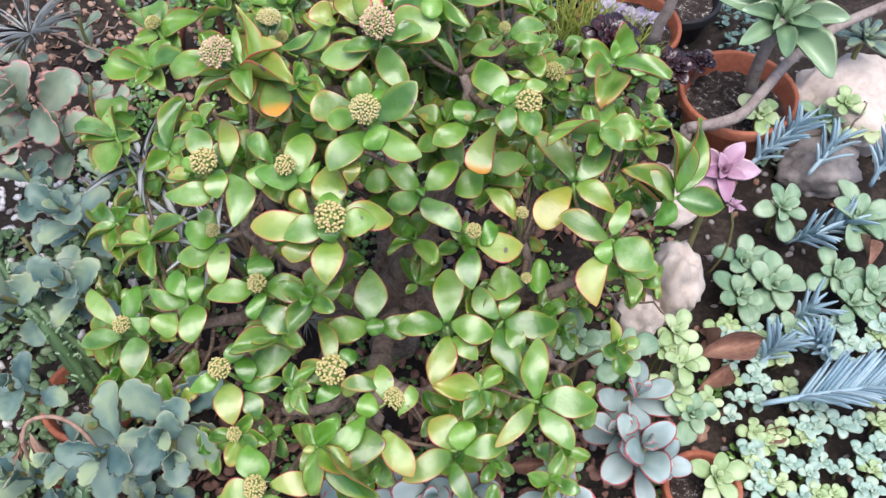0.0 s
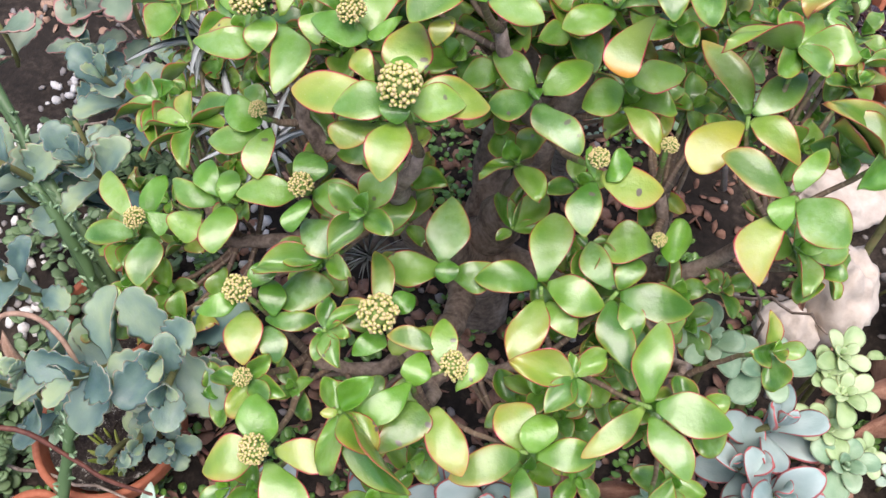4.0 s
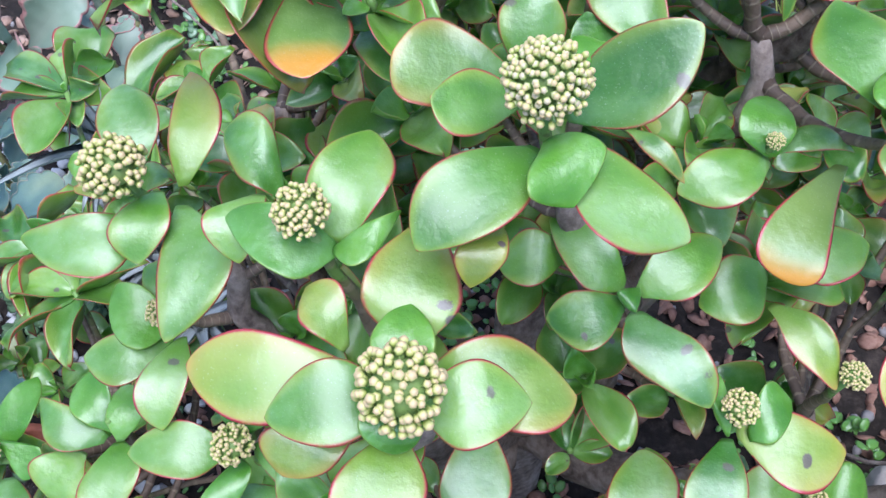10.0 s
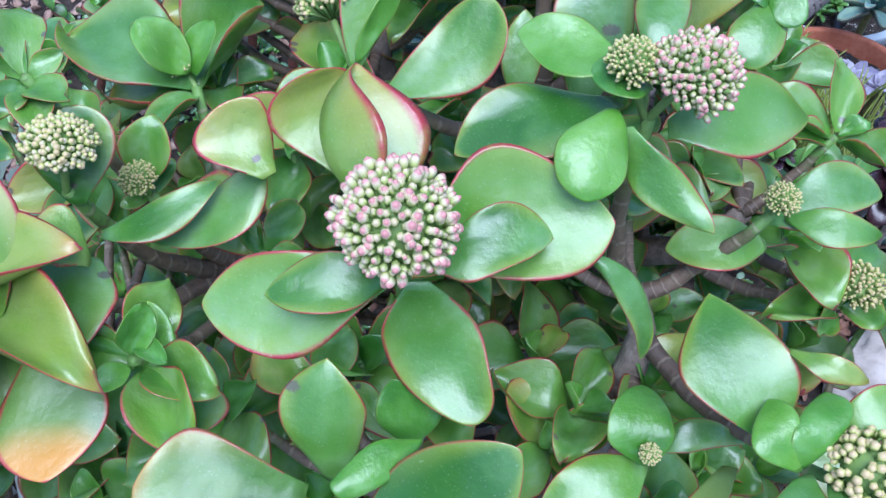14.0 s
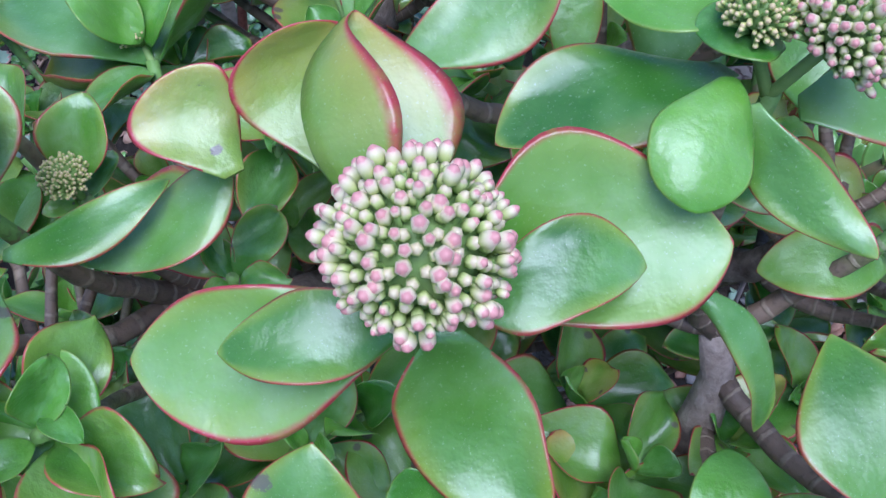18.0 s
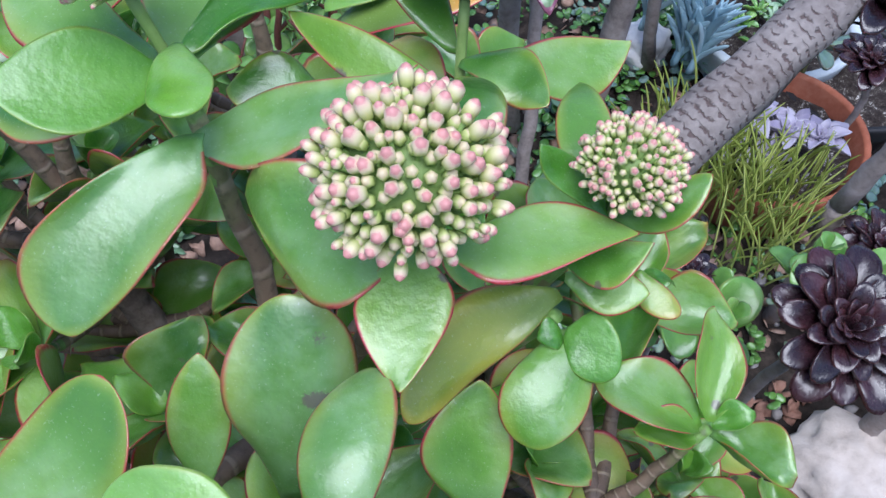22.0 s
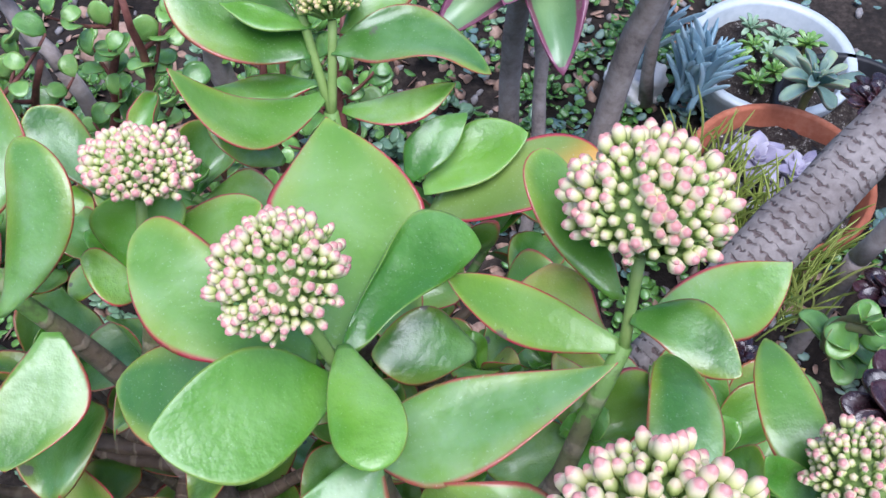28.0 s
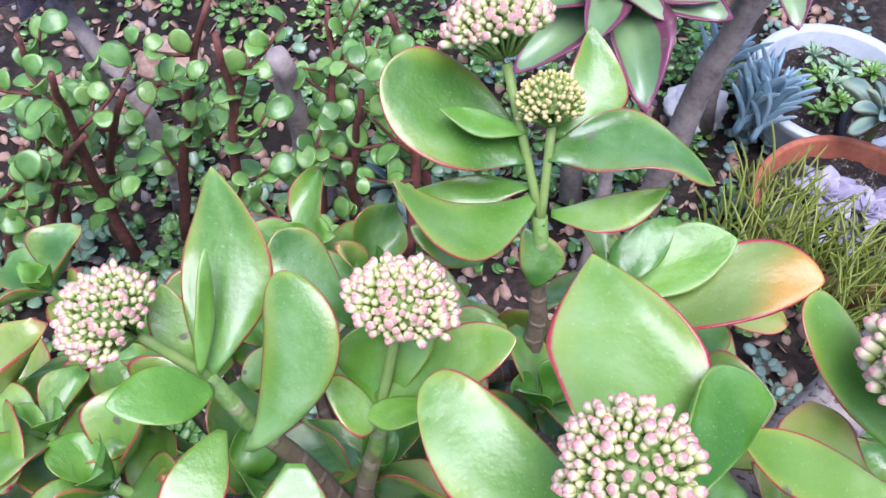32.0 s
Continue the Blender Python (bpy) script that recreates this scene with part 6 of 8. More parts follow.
blade(stem, 'gj', (-0.0253, 0.8078, 0.7283), (0.0237, 0.7571, 0.7118), (-0.0295, 0.7743, 0.7291), (0.0169, 0.7872, 0.7300), (-0.0060, 0.7819, 0.7279))
blade(stem, 'gj', (-0.0346, 0.8239, 0.7320), (-0.0874, 0.8584, 0.7452), (-0.0537, 0.8551, 0.7517), (-0.0629, 0.8141, 0.7405), (-0.0582, 0.8358, 0.7448))
blade(stem, 'bj', (-0.0326, 0.8066, 0.7369), (-0.0258, 0.8183, 0.7399), (-0.0402, 0.8080, 0.7475), (-0.0277, 0.7974, 0.7438), (-0.0339, 0.8032, 0.7451))
blade(stem, 'gj', (-0.0733, 0.8432, 0.7310), (-0.1154, 0.8266, 0.7287), (-0.1014, 0.8493, 0.7439), (-0.0919, 0.8126, 0.7330), (-0.0966, 0.8320, 0.7372))
stem = shoot((0.092, 0.698, 0.557), (0.140, -0.205, 0.969), [])
blade(stem, 'gj', (0.0965, 0.6978, 0.5500), (0.1820, 0.7003, 0.5458), (0.1349, 0.7157, 0.5626), (0.1438, 0.6696, 0.5503), (0.1397, 0.6936, 0.5547))
blade(stem, 'gp', (0.0892, 0.6928, 0.5451), (0.1182, 0.6156, 0.5242), (0.0745, 0.6475, 0.5446), (0.1190, 0.6498, 0.5428), (0.0970, 0.6494, 0.5420))
blade(stem, 'gj', (0.1003, 0.6947, 0.5449), (0.1207, 0.6511, 0.5327), (0.0983, 0.6623, 0.5470), (0.1271, 0.6782, 0.5494), (0.1128, 0.6709, 0.5470))
blade(stem, 'gj', (0.0880, 0.7072, 0.5478), (0.0541, 0.7587, 0.5637), (0.0460, 0.7175, 0.5630), (0.0790, 0.7374, 0.5665), (0.0626, 0.7283, 0.5634))
stem = shoot((0.128, 0.764, 0.572), (0.168, -0.160, 0.973), [], [((0.131, 0.761, 0.585), 0.018)])
blade(stem, 'gj', (0.1280, 0.7642, 0.5635), (0.0686, 0.7441, 0.5615), (0.0899, 0.7849, 0.5813), (0.0949, 0.7314, 0.5667), (0.0927, 0.7594, 0.5720))
blade(stem, 'bj', (0.1359, 0.7640, 0.5659), (0.1714, 0.7788, 0.5679), (0.1486, 0.7963, 0.5840), (0.1508, 0.7412, 0.5690), (0.1501, 0.7700, 0.5745))
blade(stem, 'gj', (0.1138, 0.7535, 0.5494), (0.0958, 0.7123, 0.5396), (0.0877, 0.7322, 0.5553), (0.1229, 0.7326, 0.5534), (0.1055, 0.7332, 0.5531))
stem = shoot((0.116, 0.805, 0.685), (0.160, -0.130, 0.979), [], [((0.118, 0.803, 0.699), 0.019)])
blade(stem, 'yj', (0.0644, 0.8423, 0.7049), (0.1091, 0.7959, 0.6890), (0.0790, 0.8102, 0.7044), (0.1007, 0.8306, 0.7088), (0.0902, 0.8220, 0.7047))
blade(stem, 'gj', (0.0608, 0.8664, 0.7097), (0.0185, 0.8350, 0.7032), (0.0315, 0.8664, 0.7210), (0.0529, 0.8251, 0.7078), (0.0423, 0.8471, 0.7129))
blade(stem, 'gj', (0.0686, 0.8687, 0.7201), (0.1255, 0.8901, 0.7229), (0.0861, 0.8922, 0.7354), (0.1000, 0.8529, 0.7230), (0.0932, 0.8738, 0.7279))
stem = shoot((0.197, 0.849, 0.711), (0.216, -0.096, 0.972), [])
blade(stem, 'gj', (0.2043, 0.8579, 0.7072), (0.2572, 0.9166, 0.7212), (0.2141, 0.8934, 0.7264), (0.2451, 0.8677, 0.7170), (0.2301, 0.8817, 0.7205))
blade(stem, 'yj', (0.2026, 0.8520, 0.7033), (0.2585, 0.8087, 0.6877), (0.2358, 0.8549, 0.7116), (0.2112, 0.8230, 0.7041), (0.2244, 0.8412, 0.7054))
blade(stem, 'yj', (0.1988, 0.8604, 0.7035), (0.1406, 0.9396, 0.7310), (0.1554, 0.8926, 0.7251), (0.1956, 0.9053, 0.7264), (0.1762, 0.9015, 0.7234))
blade(stem, 'wb', (0.1948, 0.8518, 0.6981), (0.1506, 0.7834, 0.6815), (0.1368, 0.8184, 0.7016), (0.1855, 0.8038, 0.6947), (0.1616, 0.8125, 0.6966))
stem = shoot((0.245, 0.741, 0.713), (0.247, -0.171, 0.954), [])
blade(stem, 'gj', (0.2470, 0.7506, 0.7132), (0.2714, 0.8030, 0.7267), (0.2386, 0.7632, 0.7270), (0.2698, 0.7711, 0.7273), (0.2546, 0.7680, 0.7262))
blade(stem, 'yj', (0.2398, 0.7483, 0.7064), (0.1678, 0.7786, 0.7194), (0.2042, 0.7843, 0.7285), (0.2034, 0.7411, 0.7164), (0.2048, 0.7650, 0.7197))
blade(stem, 'gj', (0.2483, 0.7428, 0.7077), (0.3000, 0.7053, 0.6945), (0.2523, 0.6990, 0.7055), (0.2894, 0.7442, 0.7154), (0.2717, 0.7230, 0.7086))
blade(stem, 'yj', (0.2410, 0.7336, 0.7023), (0.2161, 0.6490, 0.6814), (0.1857, 0.6845, 0.7022), (0.2332, 0.6927, 0.7016), (0.2100, 0.6897, 0.7003))
blade(stem, 'bj', (0.2419, 0.7422, 0.7154), (0.2346, 0.7039, 0.7054), (0.2134, 0.7145, 0.7194), (0.2411, 0.7169, 0.7184), (0.2276, 0.7164, 0.7180))
shoot((0.233, 0.903, 0.773), (0.242, -0.056, 0.969), [
    ((0.149, 0.851, 0.804), 0.045, "g", 0.12, 0.25, 6),
    ((0.262, 0.861, 0.772), 0.031, "g", 0.12, 0.25, 30),
    ((0.213, 0.854, 0.770), 0.031, "g", 0.12, 0.25, 0),
    ((0.296, 0.895, 0.769), 0.039, "g", 0.12, 0.25, 9),
    ((0.258, 0.950, 0.776), 0.031, "g", 0.12, 0.25, 0),
    ((0.212, 0.938, 0.787), 0.026, "g", 0.12, 0.25, -39),])
shoot((0.346, 0.820, 0.713), (0.315, -0.113, 0.942), [
    ((0.379, 0.908, 0.792), 0.068, "g", 0.12, 0.25, 0),
    ((0.421, 0.810, 0.701), 0.047, "g", 0.12, 0.25, 27),
    ((0.335, 0.889, 0.791), 0.046, "g", 0.12, 0.25, 3),
    ((0.277, 0.822, 0.749), 0.048, "y", 0.12, 0.25, -3),
    ((0.260, 0.834, 0.760), 0.060, "y", 0.12, 0.25, -9),
    ((0.309, 0.767, 0.713), 0.039, "b", 0.12, 0.25, 0),])
shoot((0.259, 1.008, 0.807), (0.260, 0.020, 0.965), [
    ((0.262, 1.031, 0.831), 0.021, "b", 0.12, 0.25, -9),
    ((0.347, 0.983, 0.802), 0.055, "g", 0.12, 0.25, 12),
    ((0.210, 1.026, 0.831), 0.035, "g", 0.12, 0.25, -45),
    ((0.212, 0.973, 0.817), 0.035, "g", 0.12, 0.25, 0),
    ((0.238, 0.922, 0.799), 0.052, "y", 0.12, 0.25, 0),
    ((0.296, 1.067, 0.811), 0.043, "g", 0.12, 0.25, 0),])
stem = shoot((0.142, 0.571, 0.537), (0.171, -0.289, 0.942), [])
blade(stem, 'gj', (0.1489, 0.5748, 0.5318), (0.2330, 0.5704, 0.5261), (0.1847, 0.5945, 0.5451), (0.1895, 0.5464, 0.5327), (0.1875, 0.5714, 0.5371))
blade(stem, 'gj', (0.1472, 0.5661, 0.5261), (0.1912, 0.5063, 0.5089), (0.1463, 0.5291, 0.5272), (0.1889, 0.5407, 0.5278), (0.1678, 0.5357, 0.5258))
blade(stem, 'gj', (0.1421, 0.5802, 0.5303), (0.1452, 0.6715, 0.5547), (0.1157, 0.6118, 0.5503), (0.1611, 0.6276, 0.5519), (0.1387, 0.6207, 0.5493))
blade(stem, 'yj', (0.1364, 0.5746, 0.5273), (0.0768, 0.5091, 0.5140), (0.0983, 0.5461, 0.5324), (0.1216, 0.5293, 0.5270), (0.1100, 0.5382, 0.5286))
stem = shoot((0.020, 0.513, 0.491), (0.084, -0.329, 0.940), [])
blade(stem, 'bb', (0.0261, 0.5136, 0.4924), (0.0276, 0.5560, 0.5032), (0.0077, 0.5256, 0.5068), (0.0500, 0.5340, 0.5066), (0.0289, 0.5306, 0.5051))
blade(stem, 'yj', (0.0135, 0.5116, 0.4830), (-0.0608, 0.4731, 0.4774), (-0.0217, 0.5131, 0.4957), (-0.0145, 0.4719, 0.4852), (-0.0181, 0.4932, 0.4888))
blade(stem, 'yj', (0.0160, 0.5187, 0.4814), (-0.0192, 0.5618, 0.4945), (-0.0176, 0.5259, 0.4954), (0.0197, 0.5637, 0.5031), (0.0010, 0.5457, 0.4972))
blade(stem, 'gj', (0.0301, 0.5149, 0.4829), (0.0974, 0.5282, 0.4827), (0.0633, 0.5379, 0.4973), (0.0687, 0.5007, 0.4878), (0.0661, 0.5200, 0.4911))
blade(stem, 'gj', (0.0156, 0.4986, 0.4799), (0.0423, 0.4419, 0.4649), (0.0103, 0.4612, 0.4816), (0.0372, 0.4730, 0.4830), (0.0238, 0.4676, 0.4812))
shoot((-0.562, 0.913, 0.527), (-0.327, -0.047, 0.944), [
    ((-0.618, 0.943, 0.522), 0.037, "g", 0.12, 0.25, 0),
    ((-0.611, 0.866, 0.521), 0.042, "g", 0.12, 0.25, -15),
    ((-0.562, 0.854, 0.524), 0.036, "g", 0.12, 0.25, -27),
    ((-0.541, 0.970, 0.549), 0.036, "g", 0.12, 0.25, 0),
    ((-0.500, 0.869, 0.530), 0.033, "g", 0.12, 0.25, -15),
    ((-0.527, 0.824, 0.518), 0.041, "g", 0.12, 0.25, 6),
    ((-0.538, 0.925, 0.554), 0.023, "b", 0.12, 0.25, 24),])
shoot((-0.491, 0.857, 0.550), (-0.280, -0.088, 0.956), [
    ((-0.432, 0.846, 0.569), 0.036, "g", 0.12, 0.25, 0),
    ((-0.553, 0.850, 0.542), 0.038, "g", 0.12, 0.25, 0),
    ((-0.542, 0.804, 0.530), 0.046, "g", 0.12, 0.25, 0),
    ((-0.467, 0.788, 0.544), 0.036, "g", 0.12, 0.25, 0),
    ((-0.425, 0.881, 0.585), 0.044, "g", 0.12, 0.25, 0),
    ((-0.494, 0.857, 0.552), 0.002, "b", 0.12, 0.25, 0),
    ((-0.510, 0.908, 0.558), 0.030, "y", 0.12, 0.25, 0),])
shoot((-0.578, 1.061, 0.580), (-0.337, 0.057, 0.940), [
    ((-0.666, 1.098, 0.569), 0.041, "g", 0.12, 0.25, 6),
    ((-0.648, 1.052, 0.568), 0.042, "g", 0.12, 0.25, -3),
    ((-0.583, 0.980, 0.576), 0.050, "g", 0.12, 0.25, -9),
    ((-0.540, 1.060, 0.598), 0.025, "g", 0.12, 0.25, 45),
    ((-0.598, 1.124, 0.589), 0.032, "g", 0.12, 0.25, 0),
    ((-0.550, 1.023, 0.576), 0.026, "g", 0.12, 0.25, 0),
    ((-0.580, 1.067, 0.589), 0.007, "b", 0.12, 0.25, 33),])
stem = shoot((-0.396, 0.733, 0.585), (-0.213, -0.178, 0.961), [])
blade(stem, 'bb', (-0.3941, 0.7319, 0.5740), (-0.4350, 0.7548, 0.5824), (-0.4137, 0.7679, 0.5948), (-0.4169, 0.7295, 0.5846), (-0.4160, 0.7494, 0.5884))
blade(stem, 'bb', (-0.3865, 0.7237, 0.5722), (-0.3942, 0.7646, 0.5837), (-0.3994, 0.7371, 0.5865), (-0.3708, 0.7450, 0.5870), (-0.3856, 0.7416, 0.5857))
blade(stem, 'gj', (-0.4020, 0.7256, 0.5634), (-0.4629, 0.7461, 0.5723), (-0.4206, 0.7396, 0.5782), (-0.4319, 0.7080, 0.5705), (-0.4269, 0.7243, 0.5732))
blade(stem, 'gj', (-0.3933, 0.7263, 0.5602), (-0.3864, 0.6666, 0.5447), (-0.4099, 0.6838, 0.5604), (-0.3656, 0.7061, 0.5637), (-0.3885, 0.6957, 0.5603))
blade(stem, 'gj', (-0.4220, 0.7172, 0.5518), (-0.4279, 0.6761, 0.5416), (-0.4557, 0.6966, 0.5585), (-0.4082, 0.6874, 0.5537), (-0.4328, 0.6927, 0.5544))
shoot((-0.223, 0.583, 0.559), (-0.088, -0.284, 0.955), [
    ((-0.236, 0.580, 0.559), 0.008, "g", 0.12, 0.25, 0),
    ((-0.192, 0.579, 0.566), 0.019, "g", 0.12, 0.25, 0),
    ((-0.224, 0.546, 0.554), 0.023, "g", 0.12, 0.25, -12),
    ((-0.194, 0.541, 0.558), 0.027, "g", 0.12, 0.25, 0),
    ((-0.188, 0.610, 0.579), 0.023, "g", 0.12, 0.25, 0),
    ((-0.228, 0.625, 0.562), 0.026, "g", 0.12, 0.25, 9),])
shoot((-0.176, 0.483, 0.578), (-0.054, -0.349, 0.936), [
    ((-0.195, 0.477, 0.579), 0.012, "y", 0.12, 0.25, 0),
    ((-0.126, 0.446, 0.579), 0.038, "y", 0.30, 0.25, 0),
    ((-0.199, 0.511, 0.595), 0.024, "g", 0.12, 0.25, 0),
    ((-0.146, 0.510, 0.617), 0.026, "b", 0.12, 0.25, 0),
    ((-0.152, 0.461, 0.578), 0.020, "g", 0.12, 0.25, 0),
    ((-0.087, 0.411, 0.578), 0.049, "g", 0.12, 0.25, 36),
    ((-0.182, 0.426, 0.543), 0.039, "g", 0.12, 0.25, 0),])
shoot((-0.043, 0.804, 0.503), (0.043, -0.131, 0.990), [
    ((-0.070, 0.846, 0.519), 0.032, "g", 0.12, 0.25, 0),
    ((-0.004, 0.854, 0.520), 0.040, "g", 0.12, 0.25, 6),
    ((-0.059, 0.780, 0.505), 0.018, "g", 0.12, 0.25, -3),
    ((-0.008, 0.807, 0.508), 0.021, "g", 0.12, 0.25, 18),
    ((-0.040, 0.861, 0.521), 0.026, "g", 0.12, 0.25, -21),])
shoot((0.054, 0.762, 0.547), (0.113, -0.160, 0.981), [
    ((0.049, 0.709, 0.544), 0.032, "g", 0.12, 0.25, 0),
    ((0.088, 0.771, 0.556), 0.022, "g", 0.12, 0.25, 6),
    ((0.100, 0.735, 0.547), 0.033, "g", 0.12, 0.25, 21),
    ((0.037, 0.777, 0.547), 0.014, "g", 0.12, 0.25, -3),])
shoot((0.059, 0.592, 0.539), (0.114, -0.278, 0.954), [
    ((-0.016, 0.584, 0.560), 0.041, "y", 0.12, 0.25, 0),
    ((0.070, 0.558, 0.534), 0.022, "g", 0.12, 0.25, 0),
    ((0.032, 0.542, 0.537), 0.033, "g", 0.12, 0.25, 0),
    ((0.090, 0.630, 0.537), 0.030, "g", 0.12, 0.25, 0),
    ((0.049, 0.618, 0.545), 0.017, "g", 0.12, 0.25, 0),])
shoot((-0.174, 0.772, 0.524), (-0.055, -0.154, 0.987), [
    ((-0.203, 0.798, 0.534), 0.025, "g", 0.12, 0.25, 0),
    ((-0.153, 0.821, 0.543), 0.034, "g", 0.12, 0.25, 12),
    ((-0.200, 0.747, 0.525), 0.022, "g", 0.12, 0.25, -15),
    ((-0.164, 0.778, 0.531), 0.009, "g", 0.12, 0.25, 0),
    ((-0.146, 0.747, 0.514), 0.024, "g", 0.12, 0.25, 0),])
shoot((-0.242, 0.662, 0.581), (-0.103, -0.231, 0.968), [
    ((-0.281, 0.661, 0.583), 0.024, "g", 0.12, 0.25, -6),
    ((-0.207, 0.640, 0.585), 0.025, "g", 0.12, 0.25, 0),
    ((-0.256, 0.694, 0.593), 0.023, "g", 0.12, 0.25, 0),
    ((-0.300, 0.665, 0.586), 0.036, "g", 0.12, 0.25, -9),
    ((-0.319, 0.630, 0.580), 0.039, "g", 0.12, 0.25, 0),])
below = shoot((-0.097, 0.777, 0.924), (0.002, -0.154, 0.988), [], [((-0.097, 0.772, 0.952), 0.038)])
blade(below, 'gj', (-0.0973, 0.7677, 0.9125), (-0.1417, 0.7131, 0.9004), (-0.1423, 0.7436, 0.9183), (-0.1027, 0.7280, 0.9123), (-0.1227, 0.7367, 0.9137))
blade(below, 'wj', (-0.1117, 0.7439, 0.8855), (-0.1183, 0.7129, 0.8779), (-0.1270, 0.7215, 0.8907), (-0.1039, 0.7228, 0.8899), (-0.1155, 0.7226, 0.8894))
blade(below, 'bp', (-0.0926, 0.7683, 0.9196), (-0.0786, 0.7391, 0.9111), (-0.0988, 0.7348, 0.9210), (-0.0680, 0.7613, 0.9263), (-0.0834, 0.7489, 0.9222))
blade(below, 'gj', (-0.0851, 0.7740, 0.9080), (-0.0266, 0.7408, 0.8962), (-0.0571, 0.7680, 0.9148), (-0.0673, 0.7279, 0.9052), (-0.0621, 0.7488, 0.9085))
blade(below, 'yj', (-0.0608, 0.7888, 0.9104), (-0.0313, 0.7674, 0.9030), (-0.0499, 0.7719, 0.9151), (-0.0417, 0.7784, 0.9164), (-0.0457, 0.7756, 0.9150))
shoot((-0.274, 0.869, 0.927), (-0.133, -0.084, 0.988), [
    ((-0.359, 0.862, 0.931), 0.046, "g", 0.12, 0.25, 0),
    ((-0.327, 0.838, 0.938), 0.030, "g", 0.12, 0.25, 0),
    ((-0.248, 0.817, 0.922), 0.035, "g", 0.30, 0.25, 0, (-0.266, 0.871, 0.927)),
    ((-0.326, 0.813, 0.911), 0.038, "g", 0.12, 0.25, 0),
    ((-0.210, 0.884, 0.957), 0.042, "y", 0.12, 0.25, 0),
    ((-0.224, 0.823, 0.875), 0.044, "y", 0.12, 0.25, 0),
    ((-0.193, 0.838, 0.935), 0.038, "y", 0.12, 0.25, -12),
    ((-0.269, 0.896, 0.947), 0.020, "g", 0.12, 0.25, 21),
    ((-0.321, 0.903, 0.957), 0.030, "g", 0.12, 0.25, 0),], [((-0.292, 0.862, 0.962), 0.043)])
shoot((-0.195, 0.860, 0.907), (-0.071, -0.089, 0.993), [
    ((-0.177, 0.857, 0.915), 0.012, "b", 0.12, 0.25, 0, (-0.194, 0.866, 0.911)),
    ((-0.190, 0.876, 0.928), 0.016, "b", 0.12, 0.25, 27),
    ((-0.205, 0.843, 0.911), 0.012, "b", 0.12, 0.25, -18),
    ((-0.162, 0.828, 0.902), 0.029, "g", 0.12, 0.25, 0),
    ((-0.156, 0.852, 0.905), 0.025, "g", 0.12, 0.25, 3),
    ((-0.192, 0.901, 0.907), 0.025, "g", 0.12, 0.25, 18),
    ((-0.233, 0.872, 0.899), 0.025, "g", 0.12, 0.25, -3),])
stem = shoot((0.114, 0.863, 0.847), (0.161, -0.088, 0.983), [], [((0.118, 0.860, 0.874), 0.036)])
blade(stem, 'gj', (0.0936, 0.8561, 0.8664), (0.0900, 0.8115, 0.8557), (0.0701, 0.8280, 0.8708), (0.1009, 0.8292, 0.8699), (0.0859, 0.8291, 0.8692))
blade(stem, 'gj', (0.1051, 0.8557, 0.8650), (0.1282, 0.8142, 0.8541), (0.1038, 0.8194, 0.8667), (0.1343, 0.8389, 0.8701), (0.1196, 0.8297, 0.8671))
blade(stem, 'bj', (0.0905, 0.8586, 0.8683), (0.1024, 0.8919, 0.8766), (0.0842, 0.8686, 0.8814), (0.1106, 0.8789, 0.8830), (0.0978, 0.8743, 0.8812))
blade(stem, 'bj', (0.0905, 0.8581, 0.8680), (0.0771, 0.8859, 0.8759), (0.0672, 0.8610, 0.8799), (0.0871, 0.8761, 0.8830), (0.0774, 0.8691, 0.8806))
blade(stem, 'gp', (0.0825, 0.8739, 0.8613), (0.0535, 0.9366, 0.8799), (0.0395, 0.8915, 0.8778), (0.0911, 0.9023, 0.8786), (0.0659, 0.8980, 0.8764))
blade(stem, 'yj', (0.0869, 0.9089, 0.8812), (0.1224, 0.8985, 0.8770), (0.0994, 0.8926, 0.8864), (0.1067, 0.9032, 0.8888), (0.1032, 0.8982, 0.8872))
blade(stem, 'gj', (0.1066, 0.8782, 0.8681), (0.1453, 0.8955, 0.8710), (0.1207, 0.8945, 0.8819), (0.1326, 0.8740, 0.8761), (0.1270, 0.8847, 0.8782))
stem = shoot((0.034, 0.878, 0.816), (0.100, -0.077, 0.992), [], [((0.035, 0.877, 0.824), 0.011)])
blade(stem, 'ob', (0.0791, 0.8828, 0.8033), (0.0544, 0.8064, 0.7829), (0.0300, 0.8236, 0.7985), (0.0706, 0.8202, 0.7953), (0.0507, 0.8230, 0.7957))
blade(stem, 'gj', (0.0365, 0.8806, 0.8027), (-0.0153, 0.8507, 0.7970), (0.0015, 0.8755, 0.8126), (0.0185, 0.8427, 0.8020), (0.0103, 0.8603, 0.8062))
blade(stem, 'bb', (0.0360, 0.8770, 0.8100), (0.0315, 0.9147, 0.8218), (0.0144, 0.8838, 0.8227), (0.0476, 0.8902, 0.8226), (0.0313, 0.8881, 0.8217))
blade(stem, 'gj', (0.0407, 0.8882, 0.8012), (0.0887, 0.8975, 0.8011), (0.0552, 0.9021, 0.8138), (0.0597, 0.8864, 0.8088), (0.0576, 0.8948, 0.8108))
